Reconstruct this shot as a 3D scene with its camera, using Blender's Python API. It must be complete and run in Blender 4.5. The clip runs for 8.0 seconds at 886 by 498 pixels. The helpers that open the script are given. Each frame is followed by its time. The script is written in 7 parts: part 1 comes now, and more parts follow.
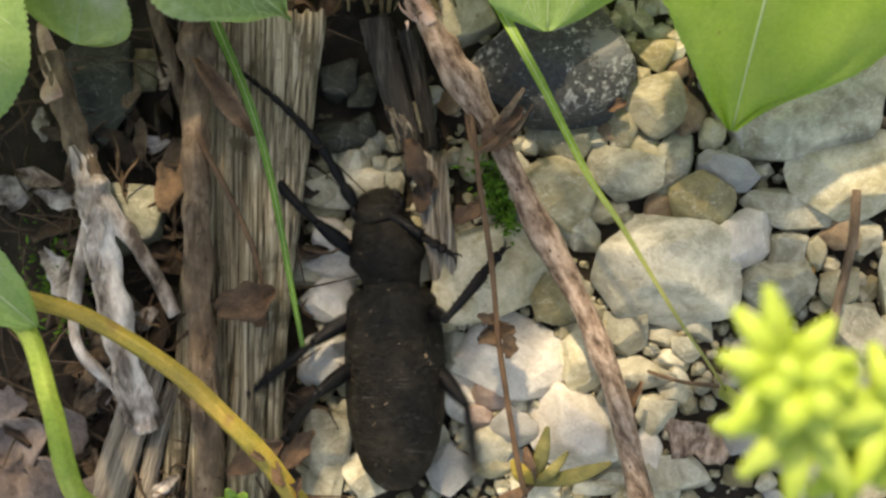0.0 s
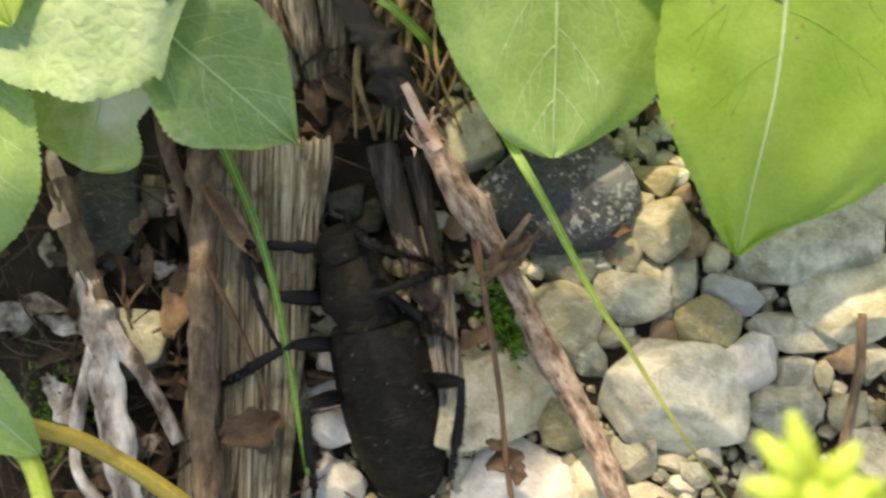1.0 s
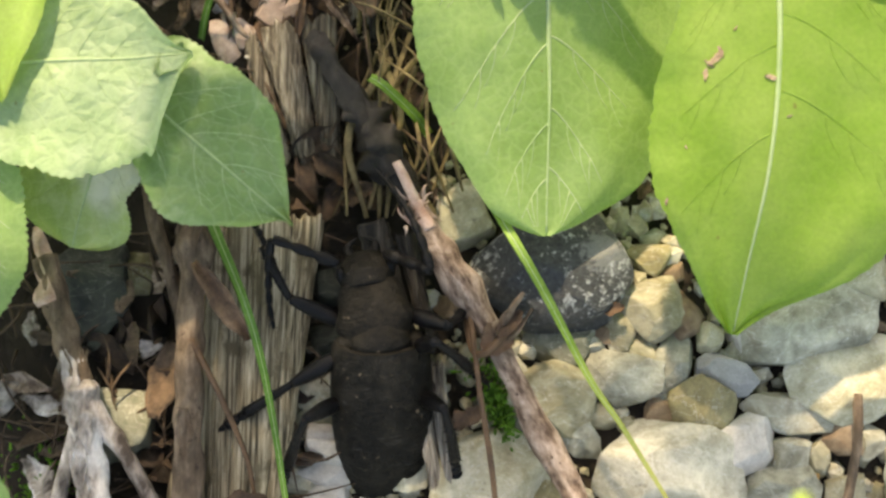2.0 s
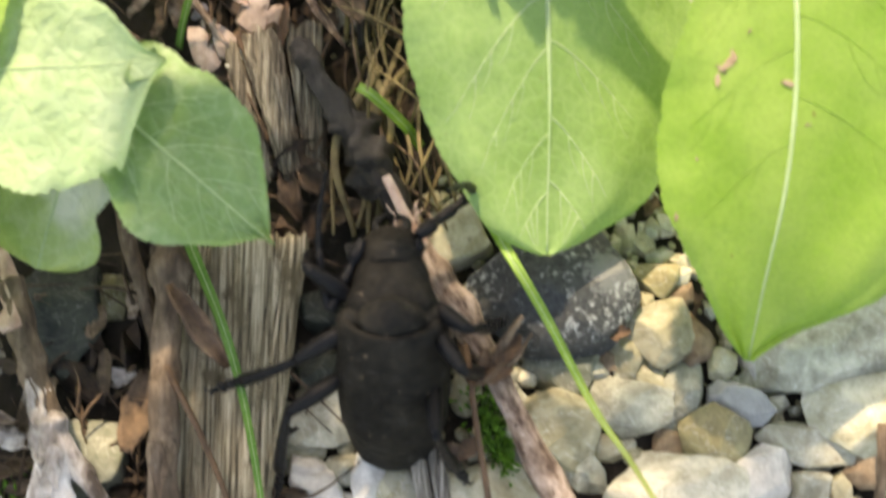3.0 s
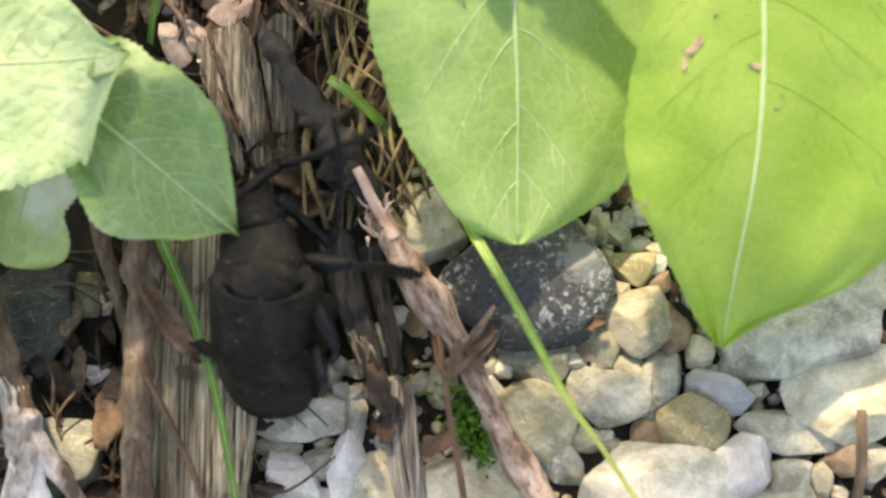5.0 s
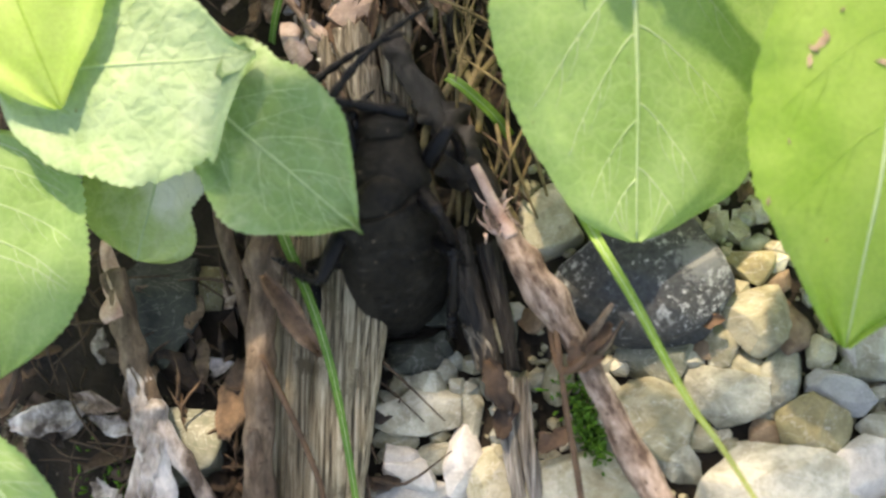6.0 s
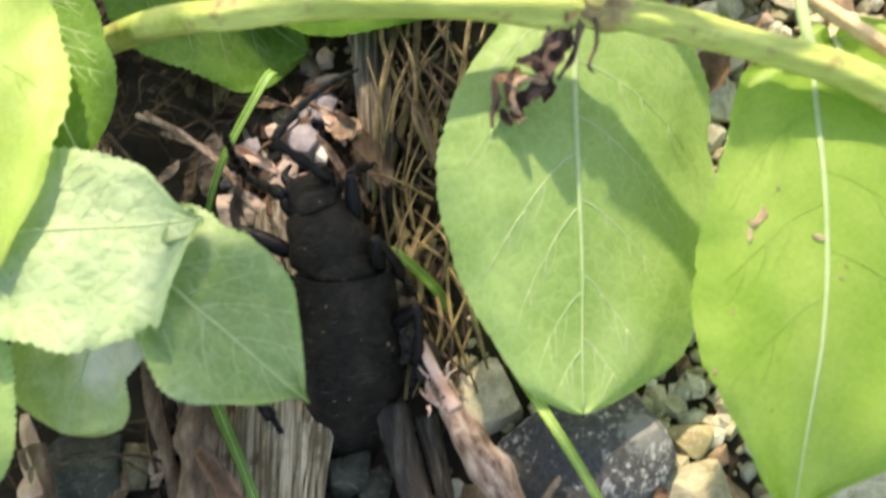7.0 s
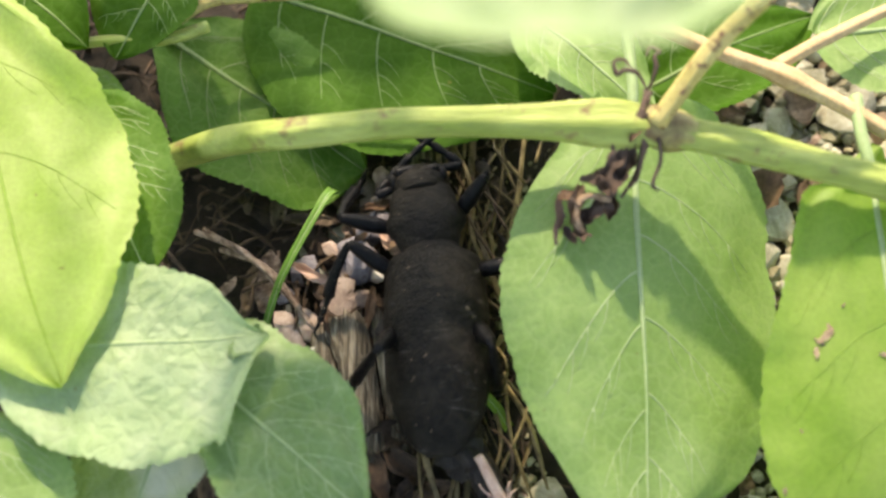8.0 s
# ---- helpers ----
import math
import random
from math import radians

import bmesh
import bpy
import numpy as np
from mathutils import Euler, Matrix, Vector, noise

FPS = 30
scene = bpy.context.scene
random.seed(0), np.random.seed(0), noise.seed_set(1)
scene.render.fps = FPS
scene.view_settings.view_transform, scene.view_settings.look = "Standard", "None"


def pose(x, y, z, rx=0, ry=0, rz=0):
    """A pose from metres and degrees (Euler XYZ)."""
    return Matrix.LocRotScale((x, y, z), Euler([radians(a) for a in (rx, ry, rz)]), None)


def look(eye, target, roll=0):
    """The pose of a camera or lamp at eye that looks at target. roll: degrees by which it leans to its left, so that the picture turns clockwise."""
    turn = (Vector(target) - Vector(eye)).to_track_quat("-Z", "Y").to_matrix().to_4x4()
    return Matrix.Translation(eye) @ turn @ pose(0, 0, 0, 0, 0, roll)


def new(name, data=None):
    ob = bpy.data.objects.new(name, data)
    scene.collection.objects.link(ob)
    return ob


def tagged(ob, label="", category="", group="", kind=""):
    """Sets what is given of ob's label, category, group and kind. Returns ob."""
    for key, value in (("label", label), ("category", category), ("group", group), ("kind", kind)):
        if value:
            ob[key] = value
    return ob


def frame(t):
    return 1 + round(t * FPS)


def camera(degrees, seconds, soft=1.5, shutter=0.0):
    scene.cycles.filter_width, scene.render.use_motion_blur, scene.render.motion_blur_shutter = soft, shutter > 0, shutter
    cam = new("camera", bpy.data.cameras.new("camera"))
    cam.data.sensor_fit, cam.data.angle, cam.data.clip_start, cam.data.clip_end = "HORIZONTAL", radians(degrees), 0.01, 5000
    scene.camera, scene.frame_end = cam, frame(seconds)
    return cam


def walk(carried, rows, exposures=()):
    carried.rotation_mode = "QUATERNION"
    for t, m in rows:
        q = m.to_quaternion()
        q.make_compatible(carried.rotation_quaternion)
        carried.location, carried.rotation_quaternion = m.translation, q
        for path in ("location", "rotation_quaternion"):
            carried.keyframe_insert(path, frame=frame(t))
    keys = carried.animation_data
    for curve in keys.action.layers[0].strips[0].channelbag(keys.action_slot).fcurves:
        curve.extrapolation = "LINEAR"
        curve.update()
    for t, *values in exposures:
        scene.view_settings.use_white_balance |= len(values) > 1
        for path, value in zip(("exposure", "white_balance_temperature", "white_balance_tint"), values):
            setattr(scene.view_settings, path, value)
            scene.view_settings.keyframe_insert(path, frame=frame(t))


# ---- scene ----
cam = camera(40, 8.0, soft=2.6, shutter=0.45)
cam.data.dof.use_dof = True
cam.data.dof.focus_distance = 0.137
cam.data.dof.aperture_fstop = 20
PATH = [
    (0, pose(0.01198, 0.01542, 0.14504, -1.86, 4.17, 0.56)),
    (0.034, pose(0.01198, 0.01542, 0.14504, -1.86, 4.17, 0.56)),
    (0.1, pose(0.01222, 0.01549, 0.14501, -1.20, 3.30, 0.46)),
    (0.2, pose(0.01247, 0.01556, 0.14497, -0.74, 3.19, 0.39)),
    (0.3, pose(0.01271, 0.01562, 0.14494, -0.15, 3.18, 0.32)),
    (0.4, pose(0.01296, 0.01569, 0.14490, 0.36, 2.92, 0.31)),
    (0.5, pose(0.01320, 0.01576, 0.14487, 0.81, 2.77, 0.36)),
    (0.6, pose(0.01249, 0.01575, 0.14494, 1.29, 2.72, 0.42)),
    (0.7, pose(0.01178, 0.01574, 0.14501, 1.83, 3.16, 0.44)),
    (0.8, pose(0.01107, 0.01574, 0.14507, 2.33, 3.21, 0.38)),
    (0.9, pose(0.01036, 0.01573, 0.14514, 3.43, 3.38, 0.36)),
    (1, pose(0.00965, 0.01572, 0.14521, 3.86, 3.53, 0.40)),
    (1.1, pose(0.00867, 0.01582, 0.14544, 4.44, 3.79, 0.51)),
    (1.2, pose(0.00770, 0.01592, 0.14566, 5.50, 3.95, 0.57)),
    (1.3, pose(0.00672, 0.01603, 0.14589, 5.97, 4.07, 0.57)),
    (1.4, pose(0.00575, 0.01613, 0.14611, 6.42, 3.68, 0.41)),
    (1.5, pose(0.00477, 0.01623, 0.14634, 6.81, 2.80, 0.57)),
    (1.6, pose(0.00500, 0.01625, 0.14557, 7.23, 1.92, 0.51)),
    (1.7, pose(0.00746, 0.01570, 0.14594, 7.17, 2.48, 0.51)),
    (2.8, pose(0.00868, 0.01537, 0.13423, 10.10, 2.61, 0.43)),
    (2.9, pose(0.00803, 0.01647, 0.13550, 9.92, 2.59, 0.40)),
    (3, pose(0.00826, 0.01649, 0.13473, 8.76, 2.48, 0.24)),
    (3.1, pose(0.00844, 0.01633, 0.13464, 8.30, 2.27, 0.52)),
    (3.2, pose(0.00862, 0.01617, 0.13454, 8.67, 2.17, 0.47)),
    (3.3, pose(0.00879, 0.01600, 0.13445, 8.91, 2.39, 0.43)),
    (3.4, pose(0.00897, 0.01584, 0.13435, 9.43, 2.59, 0.45)),
    (3.5, pose(0.00915, 0.01568, 0.13426, 9.41, 2.50, 0.21)),
    (3.6, pose(0.00971, 0.01549, 0.13411, 8.19, 2.85, 0.36)),
    (3.7, pose(0.01027, 0.01530, 0.13396, 7.50, 2.87, 0.51)),
    (3.8, pose(0.01082, 0.01511, 0.13382, 7.97, 2.86, 0.65)),
    (3.9, pose(0.01138, 0.01492, 0.13367, 8.21, 2.81, 0.35)),
    (4, pose(0.01194, 0.01473, 0.13352, 8.56, 2.76, 0.11)),
    (4.1, pose(0.01196, 0.01475, 0.13357, 8.69, 2.53, -0.23)),
    (4.2, pose(0.01303, 0.01528, 0.13311, 8.82, 2.80, -0.26)),
    (5.3, pose(0.01239, 0.01531, 0.13403, 8.89, 3.78, -0.56)),
    (5.4, pose(0.01215, 0.01495, 0.13422, 8.39, 4.29, -0.33)),
    (5.5, pose(0.01217, 0.01497, 0.13427, 8.41, 5.15, -0.44)),
    (5.6, pose(0.01186, 0.01504, 0.13432, 8.70, 5.83, -0.37)),
    (5.7, pose(0.01155, 0.01512, 0.13437, 9.17, 7.51, -0.08)),
    (5.8, pose(0.01125, 0.01519, 0.13443, 8.93, 7.67, 0.02)),
    (5.9, pose(0.01094, 0.01527, 0.13448, 8.83, 7.94, 0.06)),
    (6, pose(0.01063, 0.01534, 0.13453, 8.77, 7.77, 0.50)),
    (6.1, pose(0.00978, 0.01495, 0.13433, 9.50, 6.24, 0.49)),
    (6.2, pose(0.00893, 0.01455, 0.13414, 11.92, 5.57, 0.29)),
    (6.3, pose(0.00808, 0.01416, 0.13394, 12.30, 5.26, -0.25)),
    (6.4, pose(0.00723, 0.01376, 0.13375, 13.95, 5.02, -0.14)),
    (6.5, pose(0.00638, 0.01337, 0.13355, 13.99, 4.02, -0.19)),
    (6.6, pose(0.00561, 0.01316, 0.13356, 14.19, 3.24, -0.35)),
    (6.7, pose(0.00484, 0.01295, 0.13357, 14.79, 2.42, 0.00)),
    (6.8, pose(0.00408, 0.01273, 0.13357, 15.97, 2.18, -0.13)),
    (6.9, pose(0.00331, 0.01252, 0.13358, 16.98, 1.84, -0.39)),
    (7, pose(0.00254, 0.01231, 0.13359, 18.24, 1.59, -0.53)),
    (7.1, pose(0.00274, 0.01214, 0.13334, 18.72, 1.40, -0.46)),
    (7.2, pose(0.00294, 0.01197, 0.13309, 19.17, 1.31, -0.63)),
    (7.3, pose(0.00314, 0.01180, 0.13283, 19.54, 1.06, -0.63)),
    (7.4, pose(0.00334, 0.01163, 0.13258, 20.21, 1.18, -0.87)),
    (7.5, pose(0.00354, 0.01146, 0.13233, 21.35, 1.52, -0.91)),
    (7.6, pose(0.00223, 0.01149, 0.13263, 22.67, 1.69, -0.60)),
    (7.7, pose(0.00092, 0.01152, 0.13292, 23.10, 2.49, -0.14)),
    (7.8, pose(-0.00038, 0.01156, 0.13322, 23.45, 2.95, 0.09)),
    (7.9, pose(-0.00169, 0.01159, 0.13351, 23.77, 2.48, -0.05)),
    (8, pose(-0.00300, 0.01162, 0.13381, 24.03, 1.86, -0.14)),
]
walk(cam, PATH, exposures=[(0, 1.64, 10100, 12), (0.5, 1.9, 10100, 12), (1, 1.88, 10000, 12), (1.5, 1.93, 9900, 12), (3, 2.3, 9500, 15), (4, 2.36, 9100, 18), (5.5, 2.26, 8900, 18), (6.5, 2.22, 8800, 14), (7, 2.32, 8800, 16), (8, 2.0, 8700, 14)])

# ---- light ----
SUN_FROM = Vector((-0.2, 0.95, 1.0)).normalized()
world = bpy.data.worlds.new("sky")
scene.world = world
world.use_nodes = True
wn = world.node_tree.nodes
sky = wn.new("ShaderNodeTexSky")
sky.sky_type = "NISHITA"
sky.sun_disc = False
sky.sun_elevation = math.asin(SUN_FROM.z)
sky.sun_rotation = math.atan2(SUN_FROM.x, SUN_FROM.y)
world.node_tree.links.new(sky.outputs[0], wn["Background"].inputs[0])
wn["Background"].inputs[1].default_value = 0.138
sun_data = bpy.data.lights.new("sun", "SUN")
sun_data.energy = 1.85
sun_data.angle = radians(2.0)
sun_data.color = (1.0, 0.96, 0.88)
sun = new("sun", sun_data)
sun.matrix_world = look(SUN_FROM * 2.0, (0, 0, 0))

# ---- materials ----
MM = 0.001


def node_setup(name):
    m = bpy.data.materials.new(name)
    m.use_nodes = True
    nt = m.node_tree
    return m, nt, nt.nodes["Principled BSDF"], nt.nodes["Material Output"]


def link(nt, a, b):
    nt.links.new(a, b)


def noise_at(nt, coord, size_mm, stretch=(1, 1, 1), detail=6.0, rough=0.6, distort=0.0):
    mp = nt.nodes.new("ShaderNodeMapping")
    mp.inputs["Scale"].default_value = [1.0 / (size_mm * MM) * k for k in stretch]
    link(nt, coord, mp.inputs["Vector"])
    n = nt.nodes.new("ShaderNodeTexNoise")
    n.inputs["Scale"].default_value = 1.0
    n.inputs["Detail"].default_value = detail
    n.inputs["Roughness"].default_value = rough
    n.inputs["Distortion"].default_value = distort
    link(nt, mp.outputs[0], n.inputs["Vector"])
    return n.outputs["Fac"]


def ramp(nt, fac, stops):
    r = nt.nodes.new("ShaderNodeValToRGB")
    e = r.color_ramp.elements
    while len(e) < len(stops):
        e.new(0.5)
    for el, (p, c) in zip(e, stops):
        el.position = p
        el.color = (*c, 1)
    link(nt, fac, r.inputs[0])
    return r.outputs[0]


def blend(nt, fac, a, b, mode="MIX"):
    n = nt.nodes.new("ShaderNodeMix")
    n.data_type = "RGBA"
    n.blend_type = mode
    for sock, v in ((n.inputs[0], fac), (n.inputs[6], a), (n.inputs[7], b)):
        if isinstance(v, (int, float)):
            sock.default_value = v
        elif isinstance(v, tuple):
            sock.default_value = (*v, 1)
        else:
            link(nt, v, sock)
    return n.outputs[2]


def sums(nt, op, a, b=0.0, c=0.0):
    n = nt.nodes.new("ShaderNodeMath")
    n.operation = op
    for sock, v in zip(n.inputs, (a, b, c)):
        if isinstance(v, (int, float)):
            sock.default_value = v
        else:
            link(nt, v, sock)
    return n.outputs[0]


def bump(nt, bsdf, height, strength, dist_mm):
    b = nt.nodes.new("ShaderNodeBump")
    b.inputs["Strength"].default_value = strength
    b.inputs["Distance"].default_value = dist_mm * MM
    link(nt, height, b.inputs["Height"])
    link(nt, b.outputs[0], bsdf.inputs["Normal"])


def varied(nt, col, amount):
    """Slightly lighter or darker from object to object."""
    info = nt.nodes.new("ShaderNodeObjectInfo")
    hsv = nt.nodes.new("ShaderNodeHueSaturation")
    v = sums(nt, "MULTIPLY_ADD", info.outputs["Random"], 2 * amount, 1 - amount)
    link(nt, v, hsv.inputs["Value"])
    link(nt, col, hsv.inputs["Color"])
    return hsv.outputs[0]


def surface(name, dark, light, size=4.0, fine=0.5, rough=0.75, relief=0.15, stretch=(1, 1, 1), speck=None, speck_at=0.62, vary=0.0, gloss=0.4, third=None, speck_size=None, speck_soft=0.06, spread=0.2, turn=0.0):
    m, nt, bsdf, out = node_setup(name)
    coord = nt.nodes.new("ShaderNodeTexCoord").outputs["Object"]
    if turn:
        spin = nt.nodes.new("ShaderNodeMapping")
        spin.inputs["Rotation"].default_value = (0, 0, radians(turn))
        link(nt, coord, spin.inputs["Vector"])
        coord = spin.outputs[0]
    big = noise_at(nt, coord, size, stretch, 5, 0.6)
    small = noise_at(nt, coord, fine, stretch, 5, 0.7)
    stops = [(0.3, dark), (0.68, light)] if third is None else [(0.49 - spread, dark), (0.5, third), (0.5 + spread, light)]
    col = ramp(nt, big, stops)
    shade = ramp(nt, small, [(0.25, (0.55, 0.55, 0.55)), (0.7, (1.12, 1.12, 1.12))])
    col = blend(nt, 0.75, col, shade, "MULTIPLY")
    if speck:
        spots = noise_at(nt, coord, speck_size or fine * 2.4, (1, 1, 1), 8 if speck_size else 3, 0.62 if speck_size else 0.5)
        mask = ramp(nt, spots, [(speck_at, (0, 0, 0)), (speck_at + speck_soft, (1, 1, 1))])
        col = blend(nt, mask, col, speck)
    if vary:
        col = varied(nt, col, vary)
    link(nt, col, bsdf.inputs["Base Color"])
    bsdf.inputs["Roughness"].default_value = rough
    bsdf.inputs["Specular IOR Level"].default_value = gloss
    h = sums(nt, "ADD", small, sums(nt, "MULTIPLY", big, 1.5))
    bump(nt, bsdf, h, 0.9, relief)
    return m


def leaf_surface(name, deep, pale, vein, glow, through_share=0.4, rough=0.5, pucker=0.5, bleach=0.0, net_share=0.24, fade=None, gloss=0.32, lit_patch_at=None):
    """Leaf skin: blotchy green, a fine net of veins, puckered between them, light coming through."""
    m, nt, bsdf, out = node_setup(name)
    coord = nt.nodes.new("ShaderNodeTexCoord").outputs["Object"]
    big = noise_at(nt, coord, 9.0, (1, 1, 1), 4, 0.55)
    small = noise_at(nt, coord, 0.5, (1, 1, 1), 4, 0.7)
    col = ramp(nt, big, [(0.32, deep), (0.68, pale)])
    col = blend(nt, 0.35, col, ramp(nt, small, [(0.3, (0.6, 0.6, 0.6)), (0.7, (1.2, 1.2, 1.2))]), "MULTIPLY")
    net = nt.nodes.new("ShaderNodeTexVoronoi")
    net.feature = "DISTANCE_TO_EDGE"
    mp = nt.nodes.new("ShaderNodeMapping")
    mp.inputs["Scale"].default_value = [1 / (1.9 * MM)] * 3
    wob = nt.nodes.new("ShaderNodeTexNoise")
    wob.inputs["Scale"].default_value = 700
    add = nt.nodes.new("ShaderNodeMixRGB")
    add.blend_type = "ADD"
    add.inputs[0].default_value = 0.0012
    link(nt, coord, add.inputs[1])
    link(nt, coord, wob.inputs["Vector"])
    link(nt, wob.outputs["Color"], add.inputs[2])
    link(nt, add.outputs[0], mp.inputs["Vector"])
    link(nt, mp.outputs[0], net.inputs["Vector"])
    net.inputs["Scale"].default_value = 1.0
    line = ramp(nt, net.outputs["Distance"], [(0.0, (1, 1, 1)), (0.09, (0, 0, 0))])
    col = blend(nt, sums(nt, "MULTIPLY", line, net_share), col, vein)
    if bleach:
        patch = noise_at(nt, coord, 7.0, (1, 1, 1), 4, 0.6)
        mask = ramp(nt, patch, [(0.56, (0, 0, 0)), (0.72, (1, 1, 1))])
        col = blend(nt, sums(nt, "MULTIPLY", mask, bleach), col, (0.62, 0.66, 0.5))
    # a ragged pale patch painted where sun falls on the blade
    if lit_patch_at:
        away = nt.nodes.new("ShaderNodeVectorMath")
        away.operation = "DISTANCE"
        link(nt, coord, away.inputs[0])
        away.inputs[1].default_value = [v * MM for v in lit_patch_at]
        edge = sums(nt, "ADD", sums(nt, "MULTIPLY", away.outputs["Value"], 0.5 / (6.0 * MM)), sums(nt, "MULTIPLY", noise_at(nt, coord, 3.0, (1, 1, 1), 5, 0.6), 0.5))
        col = blend(nt, ramp(nt, edge, [(0.42, (0.95, 0.95, 0.95)), (0.72, (0, 0, 0))]), col, (0.64, 0.65, 0.53))
    if fade:
        axes = nt.nodes.new("ShaderNodeSeparateXYZ")
        link(nt, coord, axes.inputs[0])
        along = sums(nt, "MULTIPLY", axes.outputs["Y"], 1 / (60 * MM))
        col = blend(nt, ramp(nt, along, [(fade[0] / 60, (0.85, 0.85, 0.85)), (fade[1] / 60, (0, 0, 0))]), col, fade[2])
    spots = noise_at(nt, coord, 1.6, (1, 1, 1), 2, 0.5)
    smask = ramp(nt, spots, [(0.76, (0, 0, 0)), (0.79, (1, 1, 1))])
    col = blend(nt, sums(nt, "MULTIPLY", smask, 0.7), col, (0.2, 0.17, 0.05))
    link(nt, col, bsdf.inputs["Base Color"])
    bsdf.inputs["Roughness"].default_value = rough
    bsdf.inputs["Specular IOR Level"].default_value = gloss
    puff = ramp(nt, net.outputs["Distance"], [(0.0, (0, 0, 0)), (0.35, (1, 1, 1))])
    bump(nt, bsdf, sums(nt, "ADD", puff, sums(nt, "MULTIPLY", small, 0.4)), pucker, 0.25)
    tr = nt.nodes.new("ShaderNodeBsdfTranslucent")
    link(nt, blend(nt, 1.0, col, glow, "MULTIPLY"), tr.inputs["Color"])
    mix = nt.nodes.new("ShaderNodeMixShader")
    mix.inputs[0].default_value = through_share
    link(nt, bsdf.outputs[0], mix.inputs[1])
    link(nt, tr.outputs[0], mix.inputs[2])
    link(nt, mix.outputs[0], out.inputs["Surface"])
    return m


def stone_surface(name, dark, light, vary=0.15, stain=(0.2, 0.16, 0.1), pits=(0.12, 0.1, 0.075), vein=0.5):
    """Limestone: cloudy, stained along some sides, pitted, with pale hair veins and scuffs."""
    m, nt, bsdf, out = node_setup(name)
    coord = nt.nodes.new("ShaderNodeTexCoord").outputs["Object"]
    info = nt.nodes.new("ShaderNodeObjectInfo")
    shift = nt.nodes.new("ShaderNodeVectorMath")
    shift.operation = "MULTIPLY_ADD"
    link(nt, info.outputs["Random"], shift.inputs[0])
    shift.inputs[1].default_value = (0.31, 0.17, 0.23)
    link(nt, coord, shift.inputs[2])
    place = shift.outputs[0]
    big = noise_at(nt, place, 3.4, (1, 1, 1), 5, 0.62, 0.6)
    mid = noise_at(nt, place, 1.1, (1, 1, 1), 5, 0.7)
    fine = noise_at(nt, place, 0.32, (1, 1, 1), 4, 0.7)
    col = ramp(nt, big, [(0.36, dark), (0.64, light)])
    col = blend(nt, 0.42, col, ramp(nt, mid, [(0.3, (0.66, 0.65, 0.62)), (0.66, (1.14, 1.14, 1.14))]), "MULTIPLY")
    col = blend(nt, 0.45, col, ramp(nt, fine, [(0.28, (0.6, 0.6, 0.6)), (0.66, (1.12, 1.12, 1.12))]), "MULTIPLY")
    col = blend(nt, sums(nt, "MULTIPLY", ramp(nt, noise_at(nt, place, 5.0, (1, 1, 1), 6, 0.7), [(0.56, (0, 0, 0)), (0.72, (1, 1, 1))]), 0.45), col, stain)
    col = blend(nt, sums(nt, "MULTIPLY", ramp(nt, mid, [(0.3, (1, 1, 1)), (0.37, (0, 0, 0))]), 0.6), col, pits)
    ridge = sums(nt, "ABSOLUTE", sums(nt, "SUBTRACT", noise_at(nt, place, 4.2, (1, 1.8, 1), 3, 0.55, 1.2), 0.5))
    hair = ramp(nt, ridge, [(0.0, (1, 1, 1)), (0.012, (0, 0, 0))])
    col = blend(nt, sums(nt, "MULTIPLY", hair, vein), col, (0.6, 0.58, 0.52))
    col = varied(nt, col, vary)
    link(nt, col, bsdf.inputs["Base Color"])
    link(nt, sums(nt, "MULTIPLY_ADD", mid, 0.3, 0.55), bsdf.inputs["Roughness"])
    bsdf.inputs["Specular IOR Level"].default_value = 0.35
    bump(nt, bsdf, sums(nt, "ADD", sums(nt, "MULTIPLY", mid, 1.6), fine), 0.6, 0.26)
    return m


